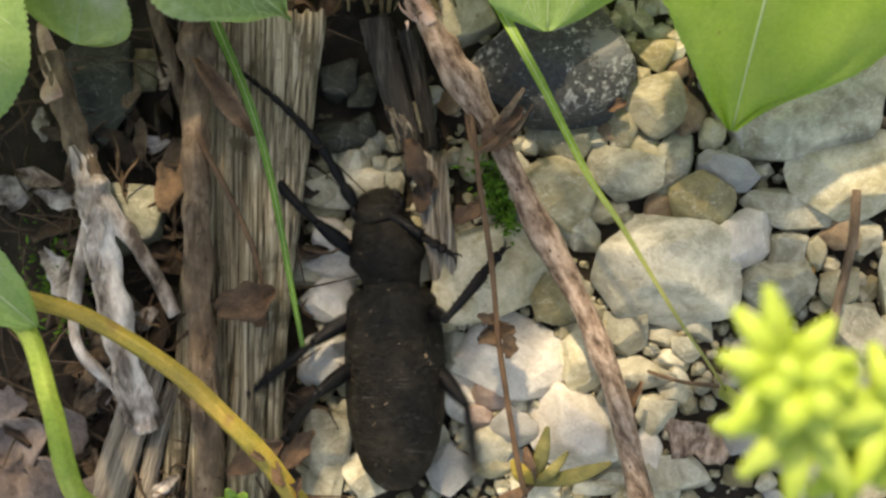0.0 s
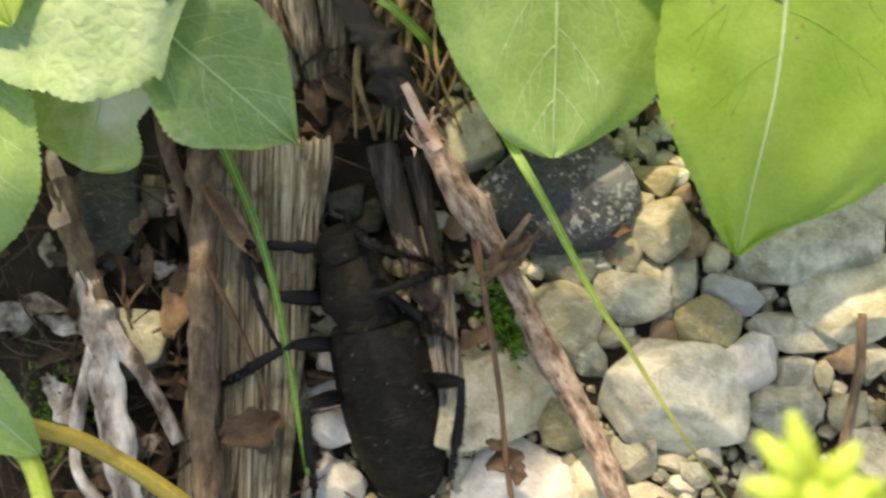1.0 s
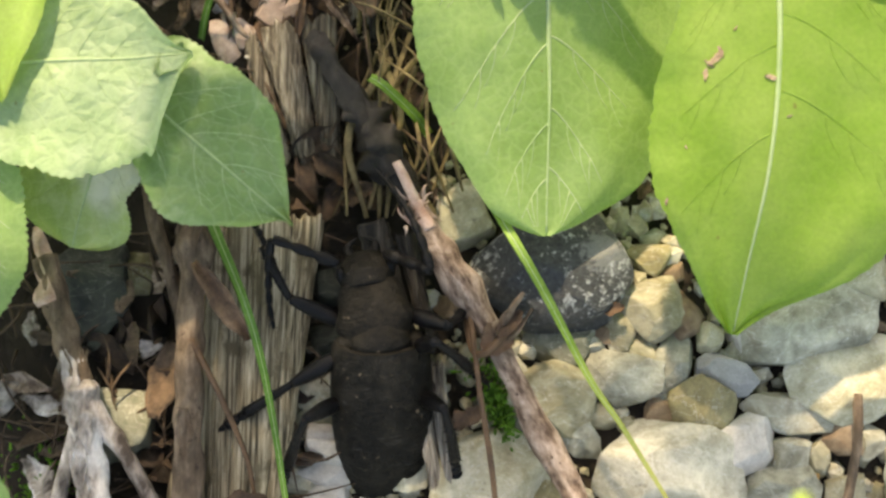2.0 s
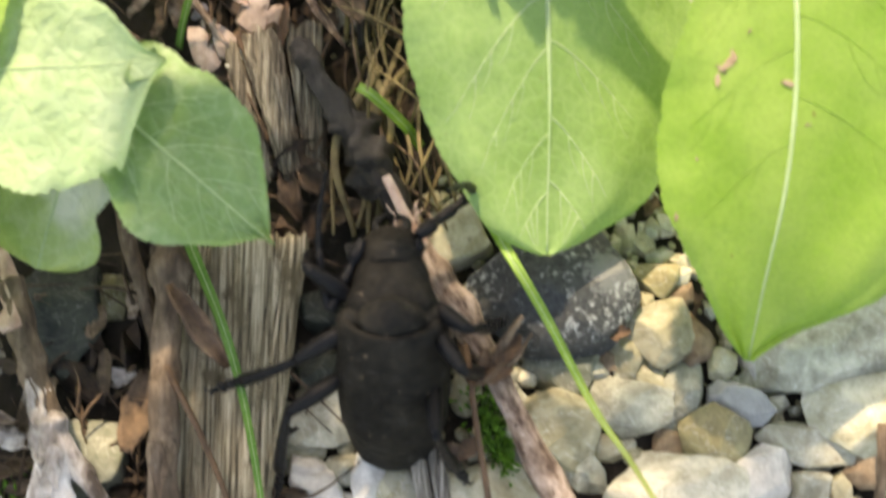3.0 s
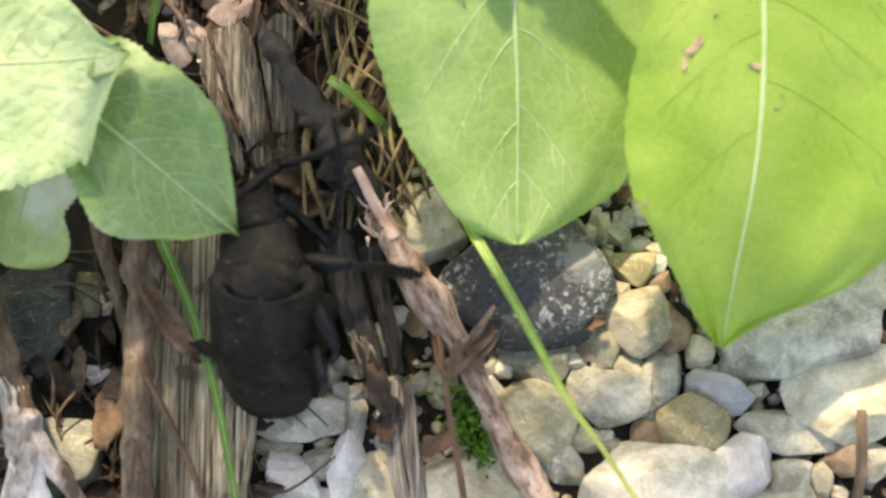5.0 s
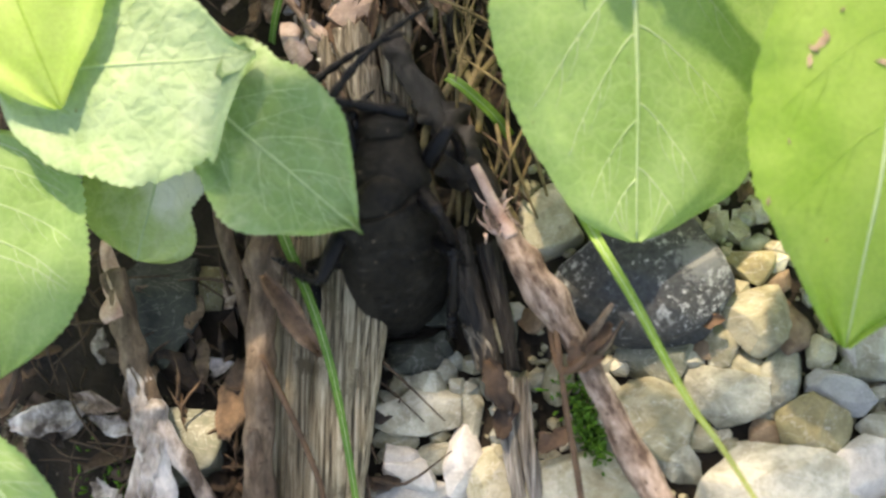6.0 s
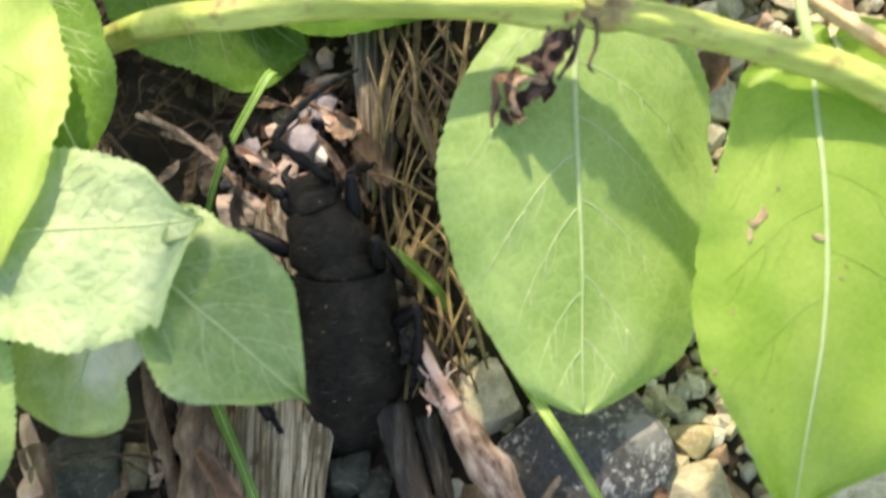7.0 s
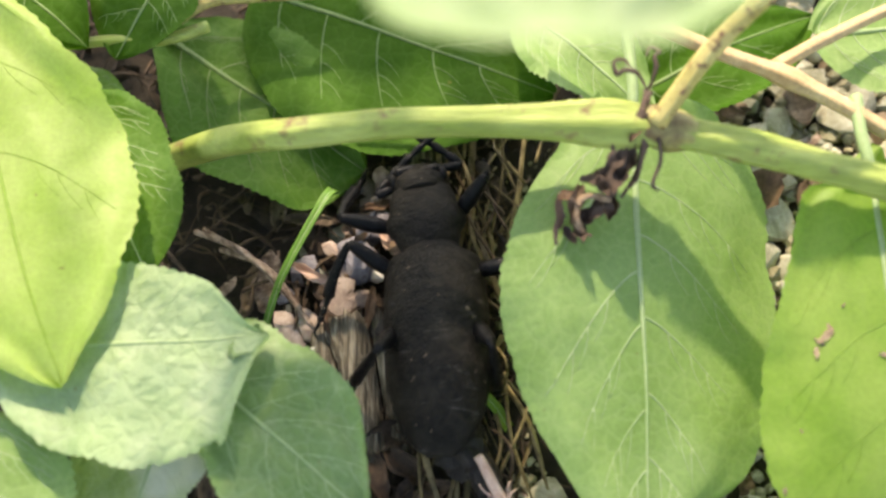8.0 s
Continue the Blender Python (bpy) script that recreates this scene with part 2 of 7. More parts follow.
STONE = {
    "pale": stone_surface("pale_limestone", (0.286, 0.264, 0.185), (0.550, 0.528, 0.414), 0.17),
    "white": stone_surface("white_limestone", (0.49, 0.45, 0.385), (0.7, 0.67, 0.6), 0.1, (0.5, 0.42, 0.32), (0.3, 0.26, 0.2)),
    "cream": stone_surface("cream_limestone", (0.334, 0.304, 0.189), (0.576, 0.550, 0.418), 0.17),
    "tan": stone_surface("tan_pebble", (0.237, 0.211, 0.123), (0.432, 0.399, 0.271), 0.17),
    "ochre": stone_surface("ochre_pebble", (0.18, 0.15, 0.075), (0.37, 0.325, 0.17), 0.17),
    "grey": stone_surface("grey_pebble", (0.214, 0.207, 0.152), (0.461, 0.456, 0.356), 0.17),
    "blue": surface("bluish_pebble", (0.25, 0.25, 0.235), (0.41, 0.405, 0.375), 3, 0.25, 0.7, 0.08, vary=0.15, speck=(0.5, 0.5, 0.48), speck_at=0.72),
    "olive": stone_surface("olive_grey_stone", (0.11, 0.12, 0.08), (0.24, 0.24, 0.18), 0.17),
    # greenish grey, darkened in the colour itself for stones in deep shade
    "slate": stone_surface("shade_darkened_stone", (0.014, 0.017, 0.012), (0.055, 0.06, 0.043), 0.1, (0.05, 0.06, 0.03), (0.02, 0.02, 0.016), 0.15),
    "brown": surface("brown_pebble", (0.13, 0.08, 0.045), (0.3, 0.22, 0.14), 2, 0.3, 0.75, 0.1, vary=0.2),
    "orange": surface("orange_pebble", (0.36, 0.2, 0.06), (0.5, 0.32, 0.12), 2, 0.3, 0.7, 0.08),
    "yellow": surface("yellow_pebble", (0.32, 0.26, 0.09), (0.5, 0.43, 0.2), 2, 0.3, 0.7, 0.08),
    "pink": surface("pinkish_pebble", (0.22, 0.15, 0.12), (0.42, 0.335, 0.285), 2, 0.3, 0.75, 0.1, vary=0.15),
    "lilac": surface("lilac_grey_pebble", (0.13, 0.118, 0.138), (0.29, 0.275, 0.3), 2, 0.3, 0.75, 0.1, vary=0.15, speck=(0.12, 0.1, 0.1), speck_at=0.62),
    "slab": stone_surface("pale_grey_stone", (0.343, 0.321, 0.238), (0.598, 0.576, 0.466), 0.1),
}


def mottled_rock():
    """Dark stone with crystals in clouds and a few pale veins."""
    m, nt, bsdf, out = node_setup("dark_mottled_stone")
    coord = nt.nodes.new("ShaderNodeTexCoord").outputs["Object"]
    big = noise_at(nt, coord, 4.5, (1, 1, 1), 4, 0.6, 0.8)
    fine = noise_at(nt, coord, 0.55, (1, 1, 1), 4, 0.75)
    dots = noise_at(nt, coord, 0.9, (1, 1, 1), 6, 0.8)
    col = ramp(nt, fine, [(0.3, (0.008, 0.0092, 0.0095)), (0.7, (0.052, 0.057, 0.056))])
    cloud = ramp(nt, big, [(0.42, (0.0, 0.0, 0.0)), (0.7, (0.13, 0.13, 0.13))])
    mask = ramp(nt, sums(nt, "ADD", dots, cloud), [(0.605, (0, 0, 0)), (0.655, (1, 1, 1))])
    col = blend(nt, sums(nt, "MULTIPLY", mask, 0.85), col, (0.36, 0.38, 0.36))
    brown = noise_at(nt, coord, 3.2, (1, 1.6, 1), 4, 0.6)
    col = blend(nt, ramp(nt, brown, [(0.52, (0, 0, 0)), (0.66, (0.3, 0.3, 0.3))]), col, (0.06, 0.052, 0.04))
    # a crust of pale crystals on one shoulder
    away = nt.nodes.new("ShaderNodeVectorMath")
    away.operation = "DISTANCE"
    link(nt, coord, away.inputs[0])
    away.inputs[1].default_value = (4.9 * MM, 1.6 * MM, 3.4 * MM)
    crust = sums(nt, "ADD", sums(nt, "MULTIPLY", away.outputs["Value"], 0.5 / (6.5 * MM)), sums(nt, "MULTIPLY", dots, 0.8))
    col = blend(nt, ramp(nt, crust, [(0.54, (0.85, 0.85, 0.85)), (0.6, (0, 0, 0))]), col, (0.17, 0.175, 0.165))
    link(nt, col, bsdf.inputs["Base Color"])
    bsdf.inputs["Roughness"].default_value = 0.7
    bump(nt, bsdf, sums(nt, "ADD", fine, big), 0.9, 0.3)
    return m


STONE["dark_rock"] = mottled_rock()
SOIL = surface("dark_soil", (0.01, 0.0075, 0.005), (0.048, 0.035, 0.023), 6, 0.7, 0.95, 0.5, speck=(0.13, 0.1, 0.07), speck_at=0.66)
WOOD = surface("weathered_wood", (0.05, 0.038, 0.022), (0.64, 0.55, 0.39), 0.42, 0.16, 0.85, 0.4, stretch=(1, 0.02, 1), vary=0.2, third=(0.33, 0.265, 0.165), spread=0.13, speck=(0.13, 0.1, 0.055), speck_at=0.54, speck_size=4.5, speck_soft=0.12)
DARKWOOD = surface("damp_dark_wood", (0.007, 0.006, 0.0055), (0.1, 0.09, 0.076), 0.9, 0.25, 0.7, 0.4, stretch=(1, 0.05, 1), vary=0.25, third=(0.03, 0.026, 0.021), spread=0.16)
SPLITWOOD = surface("pale_split_wood", (0.08, 0.066, 0.05), (0.55, 0.5, 0.42), 0.6, 0.18, 0.85, 0.4, stretch=(1, 0.04, 1), vary=0.15, third=(0.3, 0.265, 0.215), spread=0.15)
LEANWOOD = surface("pale_board_wood", (0.07, 0.055, 0.04), (0.5, 0.435, 0.345), 0.8, 0.2, 0.85, 0.4, stretch=(1, 0.05, 1), turn=18.0, vary=0.15, third=(0.29, 0.245, 0.19), spread=0.15)
# a darker, greyer variant of the weathered wood
GREYWOOD = surface("darker_grey_wood", (0.03, 0.024, 0.018), (0.36, 0.32, 0.25), 0.5, 0.18, 0.8, 0.4, stretch=(1, 0.03, 1), vary=0.2, third=(0.15, 0.125, 0.09), spread=0.14)
WETBARK = surface("wet_dark_bark", (0.005, 0.004, 0.0035), (0.05, 0.04, 0.034), 1.8, 0.35, 0.5, 0.35, stretch=(1, 0.4, 1), third=(0.016, 0.012, 0.01))
BARK = surface("brown_stick_bark", (0.11, 0.066, 0.043), (0.5, 0.38, 0.3), 1.0, 0.3, 0.8, 0.5, stretch=(1, 0.42, 1), turn=-26.6, third=(0.3, 0.21, 0.152), speck=(0.06, 0.036, 0.024), speck_at=0.66, spread=0.13)
BARK_DARK = surface("dull_stick_bark", (0.05, 0.031, 0.019), (0.28, 0.2, 0.135), 1.8, 0.35, 0.85, 0.3, stretch=(1, 0.4, 1), third=(0.14, 0.095, 0.06), speck=(0.04, 0.022, 0.014), speck_at=0.62, speck_size=0.9)
BLEACHED = surface("bleached_twig", (0.08, 0.058, 0.045), (0.8, 0.73, 0.67), 4.2, 0.5, 0.85, 0.45, stretch=(1, 0.5, 1), third=(0.46, 0.39, 0.335), spread=0.11)
PEELED = surface("peeled_pink_wood", (0.4, 0.23, 0.16), (0.62, 0.46, 0.38), 2, 0.3, 0.6, 0.1)
# dead leaf brown, its colour darkened to hold the deep shade under leaves
SHADE_LITTER = surface("shade_dark_leaf_crumbs", (0.014, 0.01, 0.007), (0.085, 0.052, 0.032), 2.0, 0.4, 0.8, 0.25)
RUST = surface("dry_brown_leaf", (0.06, 0.034, 0.022), (0.23, 0.135, 0.075), 2.0, 0.4, 0.75, 0.25, vary=0.25)
GREYLEAF = surface("grey_brown_dead_leaf", (0.09, 0.062, 0.05), (0.3, 0.235, 0.2), 2.2, 0.35, 0.8, 0.3, vary=0.2)
STRAW = surface("straw", (0.06, 0.043, 0.016), (0.24, 0.18, 0.08), 2.0, 0.3, 0.7, 0.08, vary=0.45)
ROOT = surface("thin_brown_root", (0.035, 0.022, 0.013), (0.16, 0.1, 0.058), 2.0, 0.3, 0.8, 0.1, vary=0.3)
THINSTEM = surface("thin_brown_stem", (0.055, 0.028, 0.013), (0.16, 0.088, 0.042), 3.0, 0.3, 0.6, 0.08)
WITHERED = surface("withered_flower", (0.05, 0.032, 0.024), (0.15, 0.1, 0.074), 2.4, 0.3, 0.8, 0.2)
BLADE = leaf_surface("grass_green", (0.12, 0.25, 0.025), (0.25, 0.41, 0.07), (0.3, 0.42, 0.12), (1.0, 1.15, 0.5), 0.3, 0.4, 0.1)
BLADE_FADED = leaf_surface("fading_grass_green", (0.12, 0.25, 0.025), (0.25, 0.41, 0.07), (0.3, 0.42, 0.12), (1.0, 1.15, 0.5), 0.3, 0.4, 0.1, fade=(12, 30, (0.4, 0.36, 0.12)))
# shaded copy of the grass green: the shade is in the base colour
BLADE_SHADED = leaf_surface("shaded_grass_green", (0.05, 0.15, 0.015), (0.12, 0.26, 0.04), (0.2, 0.32, 0.08), (1.0, 1.15, 0.5), 0.25, 0.45, 0.1)
TAN_PETAL = surface("tan_petal", (0.2, 0.12, 0.07), (0.46, 0.32, 0.21), 1.2, 0.3, 0.8, 0.2)
GREENSTEM = surface("green_stem", (0.19, 0.265, 0.035), (0.39, 0.455, 0.12), 3.0, 0.6, 0.45, 0.2, stretch=(0.15, 1, 1), speck=(0.17, 0.1, 0.045), speck_at=0.58, speck_size=3.5, speck_soft=0.1)
STALK = surface("green_stalk_skin", (0.14, 0.24, 0.022), (0.3, 0.38, 0.07), 5.0, 0.5, 0.45, 0.12, speck=(0.17, 0.1, 0.045), speck_at=0.62, speck_size=3.0, speck_soft=0.12)
NODE = surface("brownish_node", (0.13, 0.07, 0.035), (0.36, 0.34, 0.11), 3.0, 0.5, 0.45, 0.1)
YELLOWSTEM = surface("yellowing_stem", (0.19, 0.17, 0.025), (0.44, 0.3, 0.055), 5.0, 0.4, 0.5, 0.15, speck=(0.2, 0.1, 0.035), speck_at=0.6, speck_size=3.2, speck_soft=0.14)
PINKSTEM = surface("pinkish_stem", (0.46, 0.29, 0.14), (0.6, 0.47, 0.26), 4.0, 0.4, 0.5, 0.06)
OLIVELEAF = surface("olive_brown_leaf", (0.1, 0.1, 0.025), (0.26, 0.22, 0.07), 2.5, 0.4, 0.6, 0.1)
SPOTSTEM = surface("spotted_stalk", (0.42, 0.34, 0.1), (0.6, 0.5, 0.2), 4.0, 0.4, 0.5, 0.1, speck=(0.16, 0.08, 0.045), speck_at=0.56, speck_size=1.3)
VEIN_LIME = leaf_surface("lime_leaf_vein", (0.24, 0.39, 0.05), (0.31, 0.46, 0.09), (0.34, 0.48, 0.12), (1.05, 1.1, 0.5), 0.42, 0.5, 0.1)
VEIN = leaf_surface("leaf_vein", (0.28, 0.415, 0.175), (0.39, 0.505, 0.27), (0.45, 0.55, 0.3), (1, 1, 0.7), 0.25, 0.5, 0.1)
LEAF_MID = leaf_surface("leaf_mid_green", (0.185, 0.32, 0.085), (0.265, 0.41, 0.145), (0.36, 0.49, 0.22), (1.0, 1.2, 0.5), 0.4, pucker=0.16, net_share=0.22)
LEAF_LIME = leaf_surface("leaf_lime_green", (0.2, 0.355, 0.05), (0.295, 0.435, 0.1), (0.36, 0.49, 0.16), (0.98, 1.22, 0.42), 0.5, pucker=0.12, net_share=0.1)
# lime green with strong sunlight added to its base colour
LEAF_LIME_SUNLIT = leaf_surface("leaf_lime_sunlit", (0.29, 0.45, 0.075), (0.4, 0.53, 0.15), (0.42, 0.54, 0.2), (1.05, 1.2, 0.5), 0.45, pucker=0.12, net_share=0.08)
LEAF_PALE = leaf_surface("leaf_pale_green", (0.25, 0.375, 0.165), (0.35, 0.47, 0.265), (0.46, 0.58, 0.36), (1, 1.15, 0.5), 0.35, pucker=0.5, bleach=0.25, net_share=0.14)
# bleached blotches, plus sunlight painted as a pale patch and lighter green
LEAF_BLEACHED_LIT = leaf_surface("leaf_bleached_lit_green", (0.25, 0.36, 0.11), (0.37, 0.47, 0.2), (0.48, 0.56, 0.33), (1, 1.15, 0.5), 0.35, pucker=0.4, bleach=0.5, lit_patch_at=(36.6, -7.2, 15.4))
LEAF_DULL = leaf_surface("leaf_dull_green", (0.14, 0.25, 0.075), (0.21, 0.325, 0.125), (0.34, 0.44, 0.25), (1, 1.2, 0.45), 0.3, pucker=0.45, bleach=0.3)
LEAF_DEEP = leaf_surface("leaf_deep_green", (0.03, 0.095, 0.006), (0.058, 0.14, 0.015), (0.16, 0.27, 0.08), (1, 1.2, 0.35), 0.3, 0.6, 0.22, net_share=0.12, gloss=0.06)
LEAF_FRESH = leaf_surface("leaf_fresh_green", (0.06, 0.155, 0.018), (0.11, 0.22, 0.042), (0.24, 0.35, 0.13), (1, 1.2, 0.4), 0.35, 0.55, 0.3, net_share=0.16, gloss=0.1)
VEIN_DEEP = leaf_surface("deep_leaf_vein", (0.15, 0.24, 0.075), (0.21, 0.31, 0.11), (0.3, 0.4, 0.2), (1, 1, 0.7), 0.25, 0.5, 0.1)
SEDUM = leaf_surface("fleshy_lime_leaf", (0.36, 0.51, 0.05), (0.52, 0.64, 0.15), (0.5, 0.6, 0.1), (1.2, 1.1, 0.25), 0.3, 0.4, 0.1)
MOSS = surface("moss_green", (0.03, 0.1, 0.005), (0.11, 0.27, 0.015), 1.0, 0.2, 0.8, 0.1, vary=0.2)


def beetle_skin():
    """Near-black granular skin, dusty in patches, with tan specks and faint scratches."""
    m, nt, bsdf, out = node_setup("beetle_black")
    coord = nt.nodes.new("ShaderNodeTexCoord").outputs["Object"]
    big = noise_at(nt, coord, 5.0, (1, 1, 1), 5, 0.65)
    grain = noise_at(nt, coord, 0.75, (1, 1, 1), 4, 0.65)
    fine = noise_at(nt, coord, 0.28, (1, 1, 1), 3, 0.6)
    col = ramp(nt, grain, [(0.32, (0.0012, 0.0012, 0.0011)), (0.7, (0.0145, 0.0126, 0.0094))])
    dust = ramp(nt, big, [(0.48, (0, 0, 0)), (0.72, (1, 1, 1))])
    col = blend(nt, sums(nt, "MULTIPLY", dust, 0.45), col, (0.042, 0.0365, 0.0275))
    scratch = noise_at(nt, coord, 2.2, (0.5, 3.0, 1), 6, 0.7, 1.0)
    col = blend(nt, sums(nt, "MULTIPLY", ramp(nt, scratch, [(0.6, (0, 0, 0)), (0.7, (1, 1, 1))]), 0.6), col, (0.1, 0.095, 0.09))
    specks = noise_at(nt, coord, 0.9, (1, 1, 1), 2, 0.5)
    col = blend(nt, ramp(nt, specks, [(0.705, (0, 0, 0)), (0.74, (1, 1, 1))]), col, (0.13, 0.1, 0.07))
    link(nt, col, bsdf.inputs["Base Color"])
    link(nt, sums(nt, "MULTIPLY_ADD", grain, 0.35, 0.36), bsdf.inputs["Roughness"])
    bsdf.inputs["Specular IOR Level"].default_value = 0.13
    bump(nt, bsdf, sums(nt, "ADD", grain, sums(nt, "MULTIPLY", fine, 0.7)), 0.75, 0.45)
    return m


DEADSPOT = surface("dead_leaf_spot", (0.15, 0.085, 0.045), (0.46, 0.37, 0.25), 0.7, 0.3, 0.8, 0.2)
SHELL = beetle_skin()
LIMB = surface("beetle_limb_black", (0.002, 0.002, 0.0023), (0.007, 0.0067, 0.0073), 1.0, 0.3, 0.28, 0.12, gloss=0.16)

# ---- tools ----
def finish(name, bm, material, smooth=True):
    for v in bm.verts:
        v.co *= MM
    bmesh.ops.recalc_face_normals(bm, faces=bm.faces)
    me = bpy.data.meshes.new(name)
    bm.to_mesh(me)
    bm.free()
    if smooth:
        me.polygons.foreach_set("use_smooth", [True] * len(me.polygons))
    me.materials.append(material)
    return me


def part(name, bm, material, parent=None, label="", smooth=True):
    """One mesh object from a bmesh in millimetres, under a thing or a part."""
    ob = new(name, finish(name, bm, material, smooth))
    ob.parent = parent
    return tagged(ob, label)


def at(ob, x, y, z, rz=0.0, rx=0.0, ry=0.0):
    ob.matrix_basis = pose(x * MM, y * MM, z * MM, rx, ry, rz)
    return ob


def empty(name, x=0.0, y=0.0, z=0.0):
    ob = new(name)
    ob.empty_display_size = 0.003
    ob.location = (x * MM, y * MM, z * MM)
    return ob


def spline(pts, n):
    """A smooth line of n points through the given ones (Catmull-Rom)."""
    p = [Vector(q) for q in pts]
    p = [2 * p[0] - p[1]] + p + [2 * p[-1] - p[-2]]
    out = []
    segs = len(p) - 3
    for i in range(n):
        s = i / (n - 1) * segs
        k = min(int(s), segs - 1)
        t = s - k
        a, b, c, d = p[k:k + 4]
        out.append(0.5 * ((2 * b) + (c - a) * t + (2 * a - 5 * b + 4 * c - d) * t * t + (3 * b - a - 3 * c + d) * t ** 3))
    return out


def tube(bm, pts, radii, sides=8, flat=1.0, up=(0, 0, 1), rough=0.0, seed=0.0, caps=True, ridges=0):
    """A tube along points; flat < 1 presses it along its up side; rough roughens the skin."""
    up = Vector(up)
    rings = []
    n = len(pts)
    for i, p in enumerate(pts):
        d = (pts[min(i + 1, n - 1)] - pts[max(i - 1, 0)]).normalized()
        side = d.cross(up)
        if side.length < 1e-4:
            side = d.cross(Vector((1, 0, 0)))
        side.normalize()
        top = side.cross(d)
        r = radii[i] if isinstance(radii, (list, tuple)) else radii
        ring = []
        for k in range(sides):
            a = 2 * math.pi * k / sides
            rr = r * (1 + 0.07 * math.cos(ridges * a)) if ridges else r
            if rough:
                rr *= 1 + rough * noise.noise(Vector((math.cos(a) * 1.3 + seed, math.sin(a) * 1.3 + seed * 0.7, i * 0.13 + seed * 3.1))) * 2
            ring.append(bm.verts.new(p + side * (rr * math.cos(a)) + top * (rr * flat * math.sin(a))))
        rings.append(ring)
    for a, b in zip(rings, rings[1:]):
        for k in range(sides):
            bm.faces.new((a[k], a[(k + 1) % sides], b[(k + 1) % sides], b[k]))
    if caps:
        bm.faces.new(rings[0])
        bm.faces.new(rings[-1])


def tapered(r0, r1, n, bulge=0.0):
    return [r0 + (r1 - r0) * i / (n - 1) + bulge * math.sin(math.pi * i / (n - 1)) for i in range(n)]


def rock_mesh(name, material, seed, a=1.0, b=1.0, c=1.0, cuts=9, fine=1, round_off=0.0):
    """An angular stone: a block cut by chance planes, its edges worn, its faces slightly uneven."""
    rng = random.Random(seed)
    bm = bmesh.new()
    bmesh.ops.create_cube(bm, size=2.2)
    for _ in range(cuts + int(60 * round_off)):
        n = Vector((rng.gauss(0, 1), rng.gauss(0, 1), rng.gauss(0, 1))).normalized()
        d = rng.uniform(0.74, 1.0) if round_off == 0 else rng.uniform(0.88, 1.0)
        cut = bmesh.ops.bisect_plane(bm, geom=bm.verts[:] + bm.edges[:] + bm.faces[:], plane_co=n * d, plane_no=n, clear_outer=True)
        rim = [g for g in cut["geom_cut"] if isinstance(g, bmesh.types.BMEdge)]
        if len(rim) > 2:
            bmesh.ops.edgeloop_fill(bm, edges=rim)
    bmesh.ops.remove_doubles(bm, verts=bm.verts, dist=0.09)
    bmesh.ops.bevel(bm, geom=bm.edges[:] + bm.verts[:], offset=0.07 + 0.6 * round_off, segments=2, profile=0.5, affect="EDGES", clamp_overlap=True)
    bmesh.ops.triangulate(bm, faces=bm.faces[:])
    for _ in range(fine):
        bmesh.ops.subdivide_edges(bm, edges=[e for e in bm.edges if e.calc_length() > 0.3], cuts=1)
        bmesh.ops.triangulate(bm, faces=bm.faces[:])
    off = Vector((rng.uniform(0, 50), rng.uniform(0, 50), 0))
    for v in bm.verts:
        p = v.co.copy()
        p *= 1 + 0.07 * noise.noise(p * 1.2 + off) + 0.035 * noise.noise(p * 3.2 + off) + 0.018 * noise.noise(p * 8 + off)
        v.co = Vector((p.x * a, p.y * b, p.z * c)) * 1.06
    me = finish(name, bm, material)
    me.set_sharp_from_angle(angle=radians(40))
    return me

# ---- ground ----
def ground_height(x, y):
    """Millimetres."""
    v = Vector((x, y, 0))
    fade = 1.0 if max(abs(x), abs(y)) < 400 else 0.3
    z = 1.6 * noise.noise(v * 0.03) + 0.8 * noise.noise(v * 0.12 + Vector((7, 3, 1))) - 1.2
    return z * fade


def build_ground():
    steps = [0.0]
    while steps[-1] < 120:
        steps.append(steps[-1] + 1.6)
    while steps[-1] < 60000:
        steps.append(steps[-1] * 1.3)
    axis = [-s for s in reversed(steps[1:])] + steps
    bm = bmesh.new()
    grid = [[bm.verts.new((x, y + 35, ground_height(x, y + 35))) for x in axis] for y in axis]
    for j in range(len(axis) - 1):
        for i in range(len(axis) - 1):
            bm.faces.new((grid[j][i], grid[j][i + 1], grid[j + 1][i + 1], grid[j + 1][i]))
    ob = part("ground", bm, SOIL)
    tagged(ob, "dark crumbly soil under gravel and litter", "ground", kind="structure")


build_ground()

# ---- gravel ----
PLACED = []
LABELS = {
    "pale": "pale limestone pebble lying in the gravel", "white": "angular white limestone chip in the gravel",
    "cream": "cream limestone lump half sunk in gravel", "tan": "tan rounded pebble in the gravel",
    "ochre": "ochre brown pebble in the gravel", "grey": "grey limestone pebble in the gravel",
    "blue": "smooth bluish grey pebble in the gravel", "olive": "dark olive grey stone half buried",
    "brown": "small brown pebble in the gravel", "orange": "small orange stone chip in the gravel",
    "slate": "greenish grey stone with deep shade in its colour",
    "yellow": "slender yellowish stone chip by a stick", "pink": "pinkish white stone chip among litter",
    "lilac": "lilac grey stone chip among litter", "slab": "large pale grey angular stone in gravel",
    "dark_rock": "dark grey stone mottled with white crystals",
}


